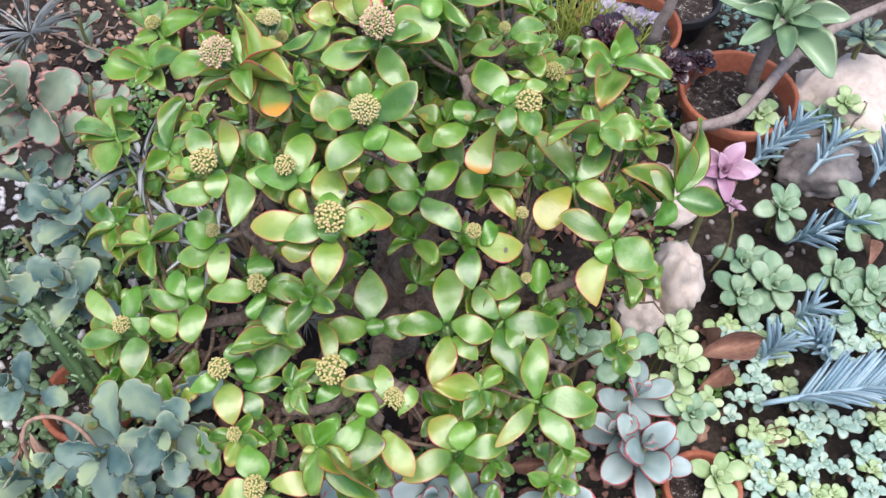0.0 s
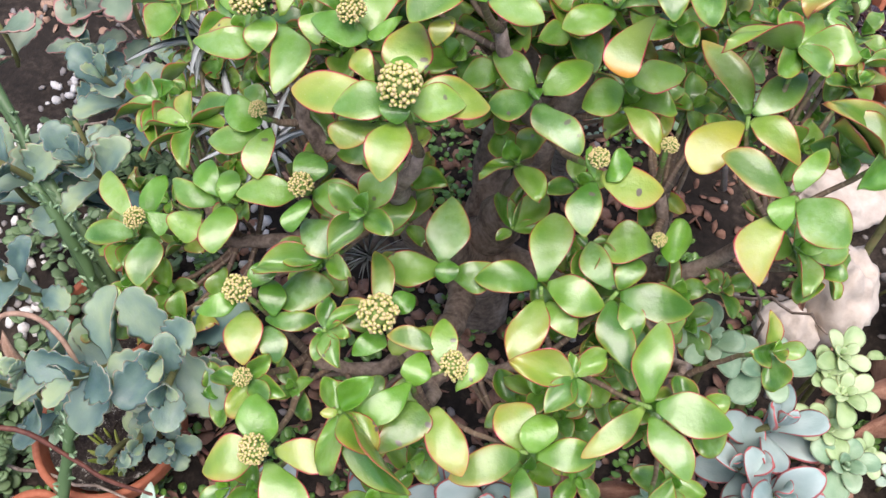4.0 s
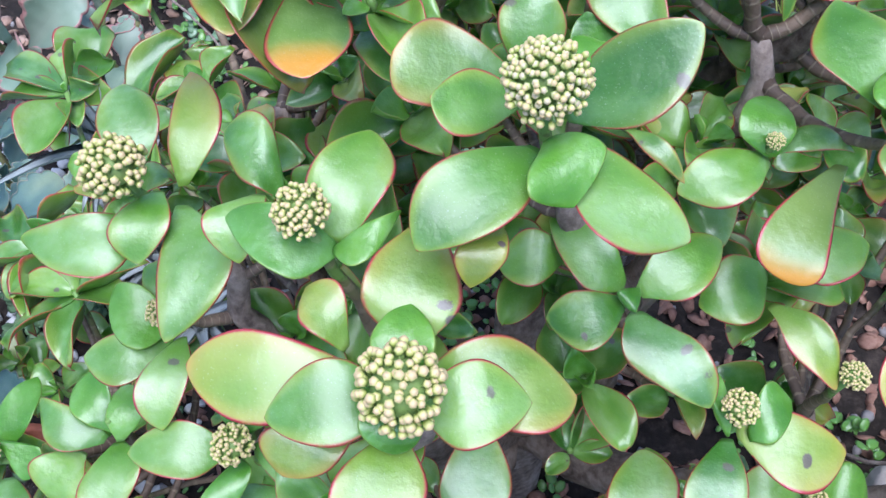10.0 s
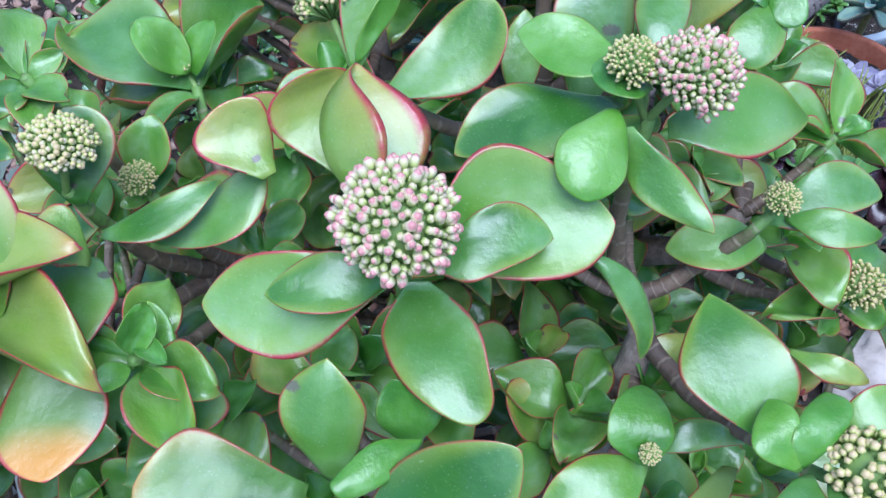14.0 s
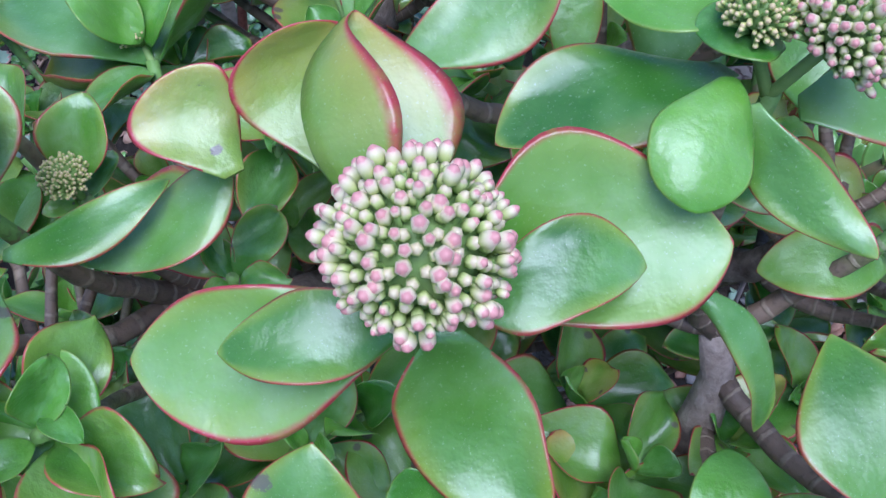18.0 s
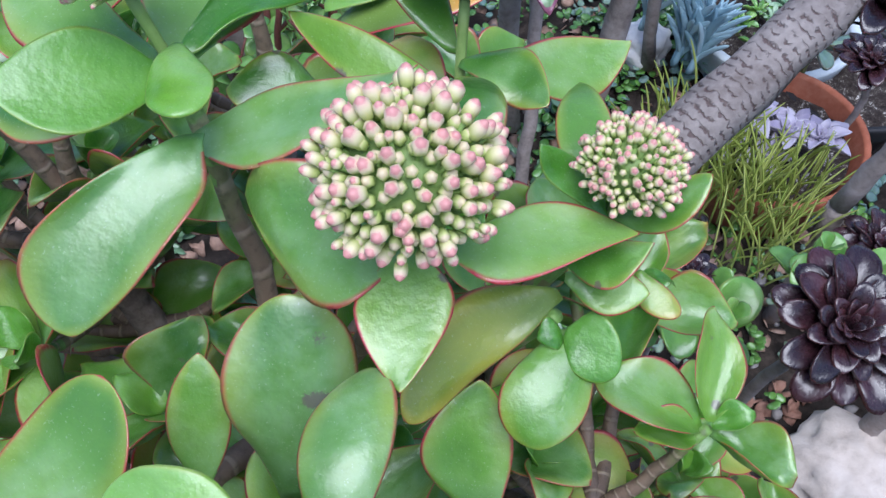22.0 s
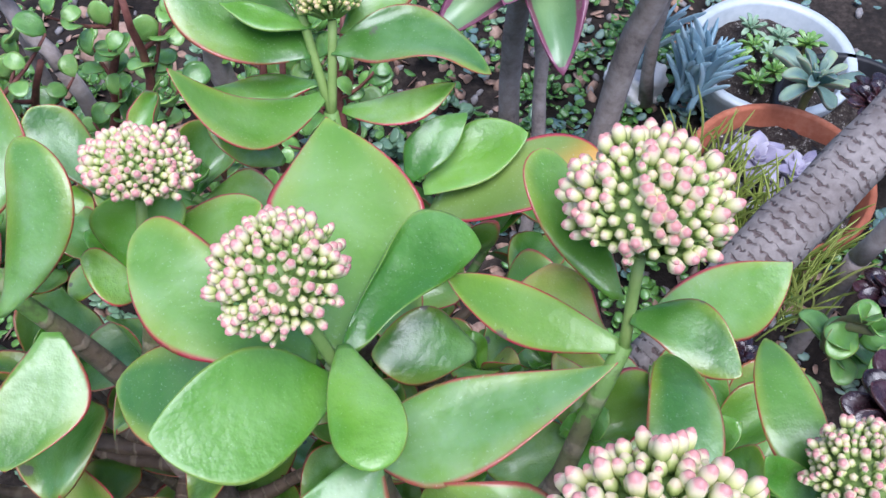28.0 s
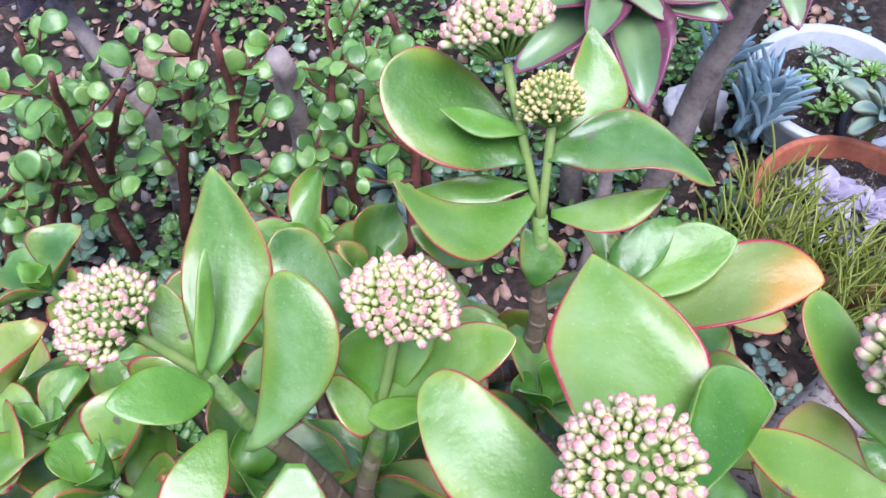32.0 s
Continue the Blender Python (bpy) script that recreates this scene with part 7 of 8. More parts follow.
shoot((-0.226, 0.965, 0.883), (-0.095, -0.012, 0.995), [
    ((-0.223, 0.989, 0.916), 0.025, "g", 0.12, 0.25, 27),
    ((-0.238, 0.955, 0.884), 0.009, "g", 0.12, 0.25, -24),
    ((-0.218, 0.985, 0.888), 0.014, "g", 0.12, 0.25, 24),
    ((-0.165, 0.950, 0.869), 0.033, "g", 0.12, 0.25, 0),
    ((-0.204, 0.944, 0.876), 0.019, "g", 0.12, 0.25, 0),], [((-0.228, 0.964, 0.897), 0.019)])
shoot((-0.230, 1.056, 0.868), (-0.104, 0.064, 0.993), [
    ((-0.321, 1.091, 0.872), 0.058, "g", 0.12, 0.25, 0),
    ((-0.258, 1.064, 0.907), 0.030, "b", 0.12, 0.25, -27),
    ((-0.219, 1.077, 0.900), 0.024, "b", 0.12, 0.25, 9),
    ((-0.215, 1.136, 0.877), 0.039, "g", 0.12, 0.25, 0),
    ((-0.245, 1.015, 0.870), 0.027, "g", 0.12, 0.25, -18),
    ((-0.292, 1.060, 0.851), 0.028, "y", 0.12, 0.25, 6),], [((-0.239, 1.065, 0.876), 0.019)])
stem = shoot((0.086, 0.984, 0.884), (0.139, 0.003, 0.990), [], [((0.088, 0.984, 0.897), 0.018)])
blade(stem, 'gj', (0.0910, 0.9958, 0.8649), (0.1512, 1.0146, 0.8676), (0.1181, 1.0231, 0.8811), (0.1110, 0.9875, 0.8714), (0.1150, 1.0063, 0.8751))
blade(stem, 'gj', (0.0979, 0.9928, 0.8707), (0.1470, 0.9886, 0.8680), (0.1190, 0.9933, 0.8804), (0.1148, 0.9730, 0.8760), (0.1172, 0.9835, 0.8774))
blade(stem, 'gj', (0.0928, 0.9898, 0.8509), (0.0402, 0.9804, 0.8506), (0.0616, 0.9967, 0.8639), (0.0687, 0.9665, 0.8553), (0.0654, 0.9824, 0.8585))
shoot((0.169, 1.019, 0.755), (0.201, 0.029, 0.979), [
    ((0.202, 1.069, 0.755), 0.036, "g", 0.12, 0.25, 0),
    ((0.154, 1.049, 0.764), 0.022, "g", 0.12, 0.25, -33),
    ((0.197, 1.006, 0.756), 0.018, "g", 0.12, 0.25, 27),
    ((0.155, 0.994, 0.756), 0.017, "g", 0.12, 0.25, 0),
    ((0.116, 0.992, 0.774), 0.029, "g", 0.12, 0.25, 0),], [((0.174, 1.019, 0.778), 0.032)])
shoot((-0.262, 0.967, 0.959), (-0.121, -0.010, 0.993), [
    ((-0.294, 0.993, 0.961), 0.025, "g", 0.12, 0.25, 0),
    ((-0.236, 0.953, 0.963), 0.018, "g", 0.12, 0.25, 15),
    ((-0.277, 1.005, 0.965), 0.025, "g", 0.12, 0.25, 6),
    ((-0.245, 0.939, 0.957), 0.020, "g", 0.12, 0.25, -6),
    ((-0.271, 0.939, 0.961), 0.018, "g", 0.12, 0.25, -45),
    ((-0.247, 0.980, 0.965), 0.012, "g", 0.12, 0.25, 42),])
shoot((-0.163, 0.941, 0.873), (-0.047, -0.029, 0.998), [
    ((-0.177, 0.957, 0.876), 0.013, "g", 0.12, 0.25, 0),
    ((-0.151, 0.970, 0.880), 0.020, "g", 0.12, 0.25, 18),
    ((-0.140, 0.940, 0.878), 0.014, "g", 0.12, 0.25, 18),
    ((-0.172, 0.926, 0.875), 0.011, "g", 0.12, 0.25, -15),
    ((-0.150, 0.917, 0.873), 0.016, "g", 0.12, 0.25, 0),])
shoot((0.141, 1.071, 0.851), (0.177, 0.067, 0.982), [
    ((0.145, 1.120, 0.868), 0.027, "g", 0.12, 0.25, 0),
    ((0.159, 1.076, 0.858), 0.012, "b", 0.12, 0.25, 0),
    ((0.094, 1.085, 0.868), 0.031, "g", 0.12, 0.25, 0),
    ((0.172, 1.049, 0.855), 0.023, "g", 0.12, 0.25, 6),
    ((0.110, 1.067, 0.854), 0.019, "g", 0.12, 0.25, -15),])
shoot((-0.619, 1.120, 0.520), (-0.361, 0.097, 0.927), [
    ((-0.683, 1.134, 0.504), 0.041, "g", 0.12, 0.25, -33),
    ((-0.634, 1.040, 0.516), 0.049, "g", 0.12, 0.25, -27),
    ((-0.552, 1.094, 0.543), 0.046, "g", 0.12, 0.25, 36),
    ((-0.615, 1.210, 0.528), 0.056, "g", 0.12, 0.25, 15),
    ((-0.593, 1.033, 0.512), 0.051, "g", 0.12, 0.25, 0),
    ((-0.647, 1.169, 0.523), 0.035, "g", 0.12, 0.25, 6),
    ((-0.565, 1.127, 0.565), 0.043, "b", 0.12, 0.25, 42),])
shoot((-0.495, 1.195, 0.700), (-0.285, 0.155, 0.946), [
    ((-0.573, 1.256, 0.690), 0.053, "g", 0.12, 0.25, 0),
    ((-0.418, 1.202, 0.736), 0.052, "g", 0.12, 0.25, 45),
    ((-0.534, 1.165, 0.702), 0.030, "g", 0.12, 0.25, -45),
    ((-0.447, 1.152, 0.704), 0.040, "g", 0.12, 0.25, 18),
    ((-0.505, 1.268, 0.710), 0.045, "g", 0.12, 0.25, 0),], [((-0.502, 1.199, 0.720), 0.029)])
shoot((-0.504, 1.130, 0.680), (-0.289, 0.107, 0.951), [
    ((-0.593, 1.149, 0.666), 0.056, "g", 0.12, 0.25, -33),
    ((-0.518, 1.091, 0.678), 0.026, "g", 0.12, 0.25, -42),
    ((-0.428, 1.114, 0.717), 0.053, "g", 0.12, 0.25, 36),
    ((-0.470, 1.082, 0.678), 0.036, "g", 0.12, 0.25, 0),
    ((-0.468, 1.163, 0.711), 0.035, "b", 0.12, 0.25, 45),
    ((-0.554, 1.182, 0.678), 0.044, "g", 0.12, 0.25, -3),])
shoot((-0.462, 0.994, 0.618), (-0.262, 0.010, 0.965), [
    ((-0.492, 0.946, 0.621), 0.035, "g", 0.12, 0.25, -42),
    ((-0.491, 1.038, 0.620), 0.032, "g", 0.12, 0.25, 0),
    ((-0.426, 1.002, 0.635), 0.025, "g", 0.12, 0.25, 39),
    ((-0.445, 1.079, 0.661), 0.053, "g", 0.12, 0.25, 0),
    ((-0.425, 0.942, 0.618), 0.039, "g", 0.12, 0.25, 0),])
shoot((-0.274, 1.002, 0.857), (-0.129, 0.016, 0.991), [
    ((-0.300, 1.040, 0.878), 0.031, "g", 0.12, 0.25, 0),
    ((-0.234, 1.001, 0.869), 0.025, "y", 0.12, 0.25, 39),
    ((-0.280, 0.944, 0.851), 0.036, "g", 0.12, 0.25, -18),
    ((-0.240, 0.955, 0.857), 0.035, "g", 0.12, 0.25, 9),
    ((-0.310, 0.967, 0.862), 0.031, "y", 0.12, 0.25, -45),])

# ---- the large shoots that carry the open heads ----
stem = shoot((-0.083, 0.884, 0.957), (-0.002, -0.048, 0.999), [], [((-0.083, 0.882, 0.993), 0.046),])
blade(stem, 'gj', (-0.0837, 0.8795, 0.9628), (-0.1307, 0.8660, 0.9608), (-0.1117, 0.8799, 0.9713), (-0.1046, 0.8586, 0.9623), (-0.1085, 0.8702, 0.9650))
blade(stem, 'gj', (-0.0844, 0.8841, 0.9563), (-0.1610, 0.8719, 0.9388), (-0.1349, 0.8885, 0.9570), (-0.1247, 0.8519, 0.9410), (-0.1310, 0.8720, 0.9453))
blade(stem, 'gj', (-0.0723, 0.8852, 0.9622), (-0.0267, 0.9002, 0.9637), (-0.0490, 0.9065, 0.9750), (-0.0527, 0.8774, 0.9676), (-0.0507, 0.8934, 0.9692))
blade(stem, 'gj', (-0.0757, 0.8909, 0.9578), (-0.0029, 0.9138, 0.9601), (-0.0505, 0.9280, 0.9825), (-0.0265, 0.8896, 0.9496), (-0.0375, 0.9139, 0.9592))
blade(stem, 'gb', (-0.0760, 0.8824, 0.9537), (-0.0520, 0.8444, 0.9109), (-0.0894, 0.8671, 0.9324), (-0.0484, 0.8700, 0.9281), (-0.0691, 0.8709, 0.9266))
blade(stem, 'yj', (-0.0863, 0.9012, 0.9669), (-0.1090, 0.9560, 0.9926), (-0.0927, 0.9205, 0.9988), (-0.0775, 0.9361, 0.9816), (-0.1156, 0.9197, 0.9818))
blade(stem, 'gj', (-0.0146, 0.9085, 0.9459), (0.0168, 0.8869, 0.9004), (0.0009, 0.8974, 0.9335), (0.0146, 0.9021, 0.9308), (0.0071, 0.8988, 0.9339))
blade(stem, 'yb', (-0.1159, 0.9372, 0.9488), (-0.1294, 0.9628, 0.9798), (-0.1476, 0.9482, 0.9654), (-0.1139, 0.9677, 0.9695), (-0.1315, 0.9608, 0.9646))
blade(stem, 'yb', (-0.1495, 0.9408, 0.9362), (-0.1714, 0.9609, 0.9581), (-0.1808, 0.9430, 0.9468), (-0.1538, 0.9655, 0.9535), (-0.1679, 0.9559, 0.9484))
blade(below, 'gj', (-0.0876, 0.7975, 0.9052), (-0.0331, 0.8218, 0.9471), (-0.0739, 0.8207, 0.9320), (-0.0482, 0.7870, 0.9187), (-0.0611, 0.8051, 0.9225))
blade(below, 'yj', (-0.1111, 0.8102, 0.9101), (-0.1699, 0.8016, 0.9279), (-0.1504, 0.8223, 0.9342), (-0.1587, 0.7793, 0.9177), (-0.1554, 0.8020, 0.9231))
blade(below, 'gj', (-0.1093, 0.7989, 0.9083), (-0.1481, 0.7810, 0.9240), (-0.1309, 0.8019, 0.9245), (-0.1330, 0.7660, 0.9160), (-0.1326, 0.7851, 0.9174))
blade(below, 'gp', (-0.1038, 0.8230, 0.8939), (-0.1085, 0.8559, 0.9351), (-0.1257, 0.8430, 0.9218), (-0.0916, 0.8419, 0.9178), (-0.1082, 0.8407, 0.9229))
blade(below, 'bj', (-0.0764, 0.8422, 0.8922), (-0.0838, 0.8588, 0.9165), (-0.0906, 0.8471, 0.9030), (-0.0640, 0.8526, 0.9043), (-0.0774, 0.8503, 0.9028))
blade(below, 'bj', (-0.0700, 0.8312, 0.9206), (-0.0998, 0.8103, 0.9273), (-0.0849, 0.8281, 0.9259), (-0.0895, 0.8065, 0.9238), (-0.0870, 0.8166, 0.9262))
stem = shoot((0.010, 0.963, 0.967), (0.376, -0.097, 0.921), [], [((0.023, 0.960, 0.998), 0.036), ((-0.001, 0.964, 0.997), 0.022),])
blade(stem, 'gp', (0.0182, 0.9601, 0.9646), (0.0872, 0.9956, 0.9404), (0.0497, 0.9924, 0.9696), (0.0533, 0.9536, 0.9578), (0.0520, 0.9744, 0.9606))
blade(stem, 'bj', (-0.0021, 0.9737, 0.9847), (-0.0469, 0.9894, 0.9838), (-0.0235, 0.9950, 0.9908), (-0.0238, 0.9631, 0.9863), (-0.0245, 0.9813, 0.9842))
blade(stem, 'bb', (0.0074, 0.9635, 0.9845), (-0.0163, 0.9639, 0.9864), (-0.0062, 0.9737, 0.9898), (-0.0010, 0.9498, 0.9904), (-0.0038, 0.9628, 0.9877))
blade(stem, 'gb', (0.0123, 0.9797, 0.9781), (0.0151, 1.0278, 0.9834), (0.0008, 1.0022, 0.9891), (0.0245, 1.0067, 0.9905), (0.0126, 1.0035, 0.9912))
blade(stem, 'bb', (-0.0078, 0.9493, 0.9841), (-0.0158, 0.9127, 0.9719), (-0.0284, 0.9306, 0.9802), (0.0006, 0.9314, 0.9761), (-0.0147, 0.9285, 0.9808))
blade(stem, 'gj', (-0.0034, 0.9671, 0.9708), (-0.0683, 0.9415, 0.9592), (-0.0454, 0.9764, 0.9678), (-0.0180, 0.9426, 0.9722), (-0.0326, 0.9611, 0.9658))
blade(stem, 'gj', (-0.0007, 0.9459, 0.9788), (0.0356, 0.9140, 0.9570), (0.0035, 0.9325, 0.9597), (0.0229, 0.9314, 0.9696), (0.0130, 0.9315, 0.9652))
stem = shoot((-0.119, 0.997, 0.943), (-0.452, 0.632, 0.629), [], [((-0.137, 1.022, 0.968), 0.029),])
blade(stem, 'gj', (-0.1195, 0.9983, 0.9489), (-0.1156, 1.0416, 0.9872), (-0.1285, 1.0197, 0.9759), (-0.1053, 1.0290, 0.9685), (-0.1173, 1.0248, 0.9715))
blade(stem, 'bj', (-0.1186, 0.9989, 0.9517), (-0.0990, 1.0227, 0.9831), (-0.1144, 1.0092, 0.9716), (-0.1032, 1.0144, 0.9682), (-0.1100, 1.0131, 0.9678))
blade(stem, 'gb', (-0.1107, 0.9914, 0.9365), (-0.0615, 1.0273, 0.9716), (-0.0909, 1.0120, 0.9538), (-0.0566, 0.9957, 0.9549), (-0.0746, 1.0051, 0.9521))
blade(stem, 'gj', (-0.1243, 0.9968, 0.9398), (-0.1372, 0.9829, 0.9495), (-0.1344, 0.9951, 0.9454), (-0.1291, 0.9800, 0.9410), (-0.1323, 0.9880, 0.9423))
blade(stem, 'gj', (-0.1225, 0.9917, 0.9302), (-0.0961, 0.9840, 0.9293), (-0.1096, 0.9927, 0.9301), (-0.1105, 0.9828, 0.9295), (-0.1103, 0.9880, 0.9292))
stem = shoot((-0.012, 1.014, 0.913), (0.000, -0.100, 0.995), [], [])
blade(stem, 'gb', (-0.0129, 1.0127, 0.9175), (-0.0138, 1.0545, 0.9751), (-0.0310, 1.0319, 0.9514), (0.0093, 1.0399, 0.9548), (-0.0102, 1.0345, 0.9562))
blade(stem, 'gj', (-0.0436, 1.0157, 0.9149), (-0.0441, 1.0474, 0.9479), (-0.0546, 1.0308, 0.9338), (-0.0339, 1.0328, 0.9317), (-0.0443, 1.0318, 0.9328))
blade(stem, 'gb', (-0.0648, 1.0021, 0.9309), (-0.0716, 1.0314, 0.9602), (-0.0848, 1.0164, 0.9473), (-0.0588, 1.0167, 0.9499), (-0.0725, 1.0171, 0.9470))
stem = shoot((0.068, 1.061, 0.958), (0.000, -0.100, 0.995), [], [])
blade(stem, 'wb', (0.0684, 1.0652, 0.9640), (0.0231, 1.0262, 0.9523), (0.0343, 1.0547, 0.9706), (0.0476, 1.0428, 0.9549), (0.0410, 1.0491, 0.9620))
blade(stem, 'gb', (0.0709, 1.0574, 0.9551), (0.0640, 1.0234, 0.9413), (0.0513, 1.0374, 0.9488), (0.0802, 1.0404, 0.9494), (0.0655, 1.0379, 0.9513))
blade(stem, 'bb', (0.0706, 1.0552, 0.9572), (0.0870, 1.0441, 0.9563), (0.0802, 1.0593, 0.9643), (0.0741, 1.0428, 0.9537), (0.0773, 1.0517, 0.9577))
blade(stem, 'gj', (0.0491, 1.0116, 0.9079), (0.0453, 1.0467, 0.9396), (0.0267, 1.0271, 0.9251), (0.0568, 1.0303, 0.9258), (0.0417, 1.0294, 0.9235))
blade(stem, 'bj', (0.0683, 1.0565, 0.9546), (0.0619, 1.0523, 0.9582), (0.0642, 1.0582, 0.9619), (0.0689, 1.0499, 0.9562), (0.0666, 1.0544, 0.9584))
stem = shoot((0.024, 1.062, 0.994), (0.034, -0.050, 0.998), [], [((0.025, 1.060, 1.029), 0.050),])
blade(stem, 'gp', (0.0234, 1.0582, 0.9962), (0.0243, 1.0192, 0.9873), (0.0102, 1.0398, 0.9931), (0.0371, 1.0443, 0.9936), (0.0235, 1.0430, 0.9917))
blade(stem, 'gj', (0.0230, 1.0617, 0.9938), (-0.0282, 1.0834, 0.9840), (-0.0024, 1.0826, 1.0027), (0.0048, 1.0405, 0.9914), (0.0005, 1.0639, 0.9935))
blade(stem, 'gp', (0.0342, 1.0599, 0.9945), (0.0875, 1.0669, 0.9953), (0.0593, 1.0781, 0.9921), (0.0498, 1.0487, 0.9971), (0.0547, 1.0648, 0.9924))
blade(stem, 'gp', (0.0670, 1.0698, 0.9790), (0.0929, 1.0684, 0.9889), (0.0812, 1.0720, 0.9846), (0.0822, 1.0557, 0.9834), (0.0819, 1.0644, 0.9830))
blade(stem, 'gb', (0.0350, 1.0742, 1.0015), (0.0414, 1.1218, 0.9974), (0.0290, 1.0930, 1.0106), (0.0489, 1.0901, 1.0077), (0.0389, 1.0920, 1.0086))
blade(stem, 'gj', (0.0697, 1.0686, 0.9685), (0.0947, 1.0631, 0.9697), (0.0830, 1.0711, 0.9720), (0.0815, 1.0567, 0.9661), (0.0824, 1.0645, 0.9681))
stem = shoot((0.082, 1.081, 0.983), (0.143, 0.142, 0.979), [], [((0.085, 1.084, 1.005), 0.032),])
blade(stem, 'gj', (0.0810, 1.0808, 0.9833), (0.0743, 1.1336, 0.9851), (0.0653, 1.1028, 0.9913), (0.0833, 1.1067, 0.9931), (0.0744, 1.1054, 0.9914))
blade(stem, 'bj', (0.0799, 1.0792, 0.9846), (0.0595, 1.0887, 1.0063), (0.0629, 1.0828, 0.9974), (0.0746, 1.0886, 0.9959), (0.0690, 1.0868, 0.9952))
blade(stem, 'gj', (0.0824, 1.0793, 0.9846), (0.1077, 1.0829, 1.0026), (0.0949, 1.0844, 0.9946), (0.0990, 1.0706, 0.9925), (0.0972, 1.0782, 0.9926))
blade(stem, 'yb', (0.0929, 1.0740, 0.9650), (0.1042, 1.0607, 0.9593), (0.0933, 1.0652, 0.9592), (0.1037, 1.0687, 0.9610), (0.0985, 1.0670, 0.9601))
stem = shoot((-0.051, 1.113, 1.008), (-0.281, 0.168, 0.945), [], [((-0.062, 1.119, 1.044), 0.034),])
blade(stem, 'gp', (-0.0514, 1.1158, 1.0049), (-0.0601, 1.1989, 1.0094), (-0.0755, 1.1643, 1.0080), (-0.0279, 1.1648, 1.0075), (-0.0523, 1.1666, 1.0052))
blade(stem, 'bj', (-0.0493, 1.1165, 1.0102), (-0.0113, 1.1528, 1.0045), (-0.0311, 1.1557, 1.0159), (-0.0340, 1.1248, 1.0122), (-0.0331, 1.1428, 1.0105))
blade(stem, 'gb', (-0.0565, 1.1165, 1.0053), (-0.1118, 1.1478, 1.0125), (-0.0926, 1.1503, 1.0143), (-0.0961, 1.1164, 1.0111), (-0.0952, 1.1346, 1.0108))
blade(stem, 'gj', (-0.0572, 1.1119, 0.9987), (-0.1151, 1.1144, 0.9904), (-0.0944, 1.1228, 1.0009), (-0.0977, 1.0942, 0.9915), (-0.0968, 1.1094, 0.9944))
blade(stem, 'bj', (-0.0507, 1.1067, 1.0085), (-0.0908, 1.0851, 1.0263), (-0.0714, 1.1080, 1.0272), (-0.0687, 1.0774, 1.0166), (-0.0712, 1.0942, 1.0188))
blade(stem, 'bb', (-0.0484, 1.1151, 1.0141), (-0.0381, 1.0778, 1.0243), (-0.0498, 1.0897, 1.0224), (-0.0311, 1.0917, 1.0215), (-0.0402, 1.0901, 1.0231))
blade(stem, 'gj', (-0.0417, 1.0890, 1.0041), (-0.0700, 1.0360, 0.9775), (-0.0815, 1.0537, 0.9982), (-0.0377, 1.0636, 0.9979), (-0.0611, 1.0606, 0.9951))
blade(stem, 'gp', (-0.0455, 1.0975, 0.9917), (0.0232, 1.1113, 1.0132), (-0.0182, 1.1122, 1.0016), (-0.0215, 1.0831, 0.9991), (-0.0202, 1.0990, 0.9975))
blade(stem, 'gj', (-0.0123, 1.1357, 0.9716), (-0.0442, 1.1301, 0.9797), (-0.0283, 1.1450, 0.9836), (-0.0296, 1.1223, 0.9746), (-0.0290, 1.1341, 0.9784))
stem = shoot((0.034, 1.136, 0.975), (0.040, 0.463, 0.885), [], [((0.036, 1.159, 1.020), 0.049),])
blade(stem, 'gb', (0.0319, 1.1482, 0.9825), (0.0107, 1.1913, 1.0038), (0.0035, 1.1722, 1.0008), (0.0272, 1.1714, 0.9930), (0.0159, 1.1729, 0.9952))
blade(stem, 'gj', (0.0347, 1.1354, 0.9741), (-0.0213, 1.1434, 1.0030), (0.0043, 1.1498, 0.9882), (-0.0010, 1.1323, 0.9838), (0.0017, 1.1421, 0.9843))
blade(stem, 'gj', (0.0347, 1.1396, 0.9864), (0.0636, 1.1191, 0.9899), (0.0557, 1.1429, 0.9912), (0.0473, 1.1235, 0.9879), (0.0518, 1.1340, 0.9883))
blade(stem, 'gp', (0.0453, 1.1459, 0.9763), (0.0959, 1.1711, 0.9693), (0.0647, 1.1657, 0.9739), (0.0780, 1.1442, 0.9658), (0.0718, 1.1561, 0.9680))
blade(stem, 'yj', (0.0323, 1.1374, 0.9706), (0.0143, 1.1695, 0.9701), (0.0006, 1.1542, 0.9719), (0.0277, 1.1585, 0.9689), (0.0142, 1.1574, 0.9688))
stem = shoot((-0.126, 1.167, 0.959), (0.155, 0.349, 0.924), [], [((-0.118, 1.184, 1.004), 0.036, True, 0.62),])
blade(stem, 'bb', (-0.1259, 1.1670, 0.9589), (-0.1243, 1.1849, 0.9887), (-0.1407, 1.1780, 0.9806), (-0.1087, 1.1797, 0.9818), (-0.1261, 1.1818, 0.9766))
blade(stem, 'gj', (-0.1275, 1.1688, 0.9623), (-0.0819, 1.1805, 0.9867), (-0.1007, 1.1881, 0.9809), (-0.0964, 1.1667, 0.9765), (-0.0986, 1.1780, 0.9773))
blade(stem, 'gj', (-0.1348, 1.1885, 0.9778), (-0.1606, 1.2094, 1.0011), (-0.1479, 1.2124, 0.9947), (-0.1610, 1.1974, 0.9932), (-0.1548, 1.2056, 0.9928))
blade(stem, 'gj', (-0.1254, 1.1644, 0.9596), (-0.1434, 1.1672, 0.9735), (-0.1375, 1.1729, 0.9713), (-0.1335, 1.1540, 0.9671), (-0.1358, 1.1641, 0.9680))
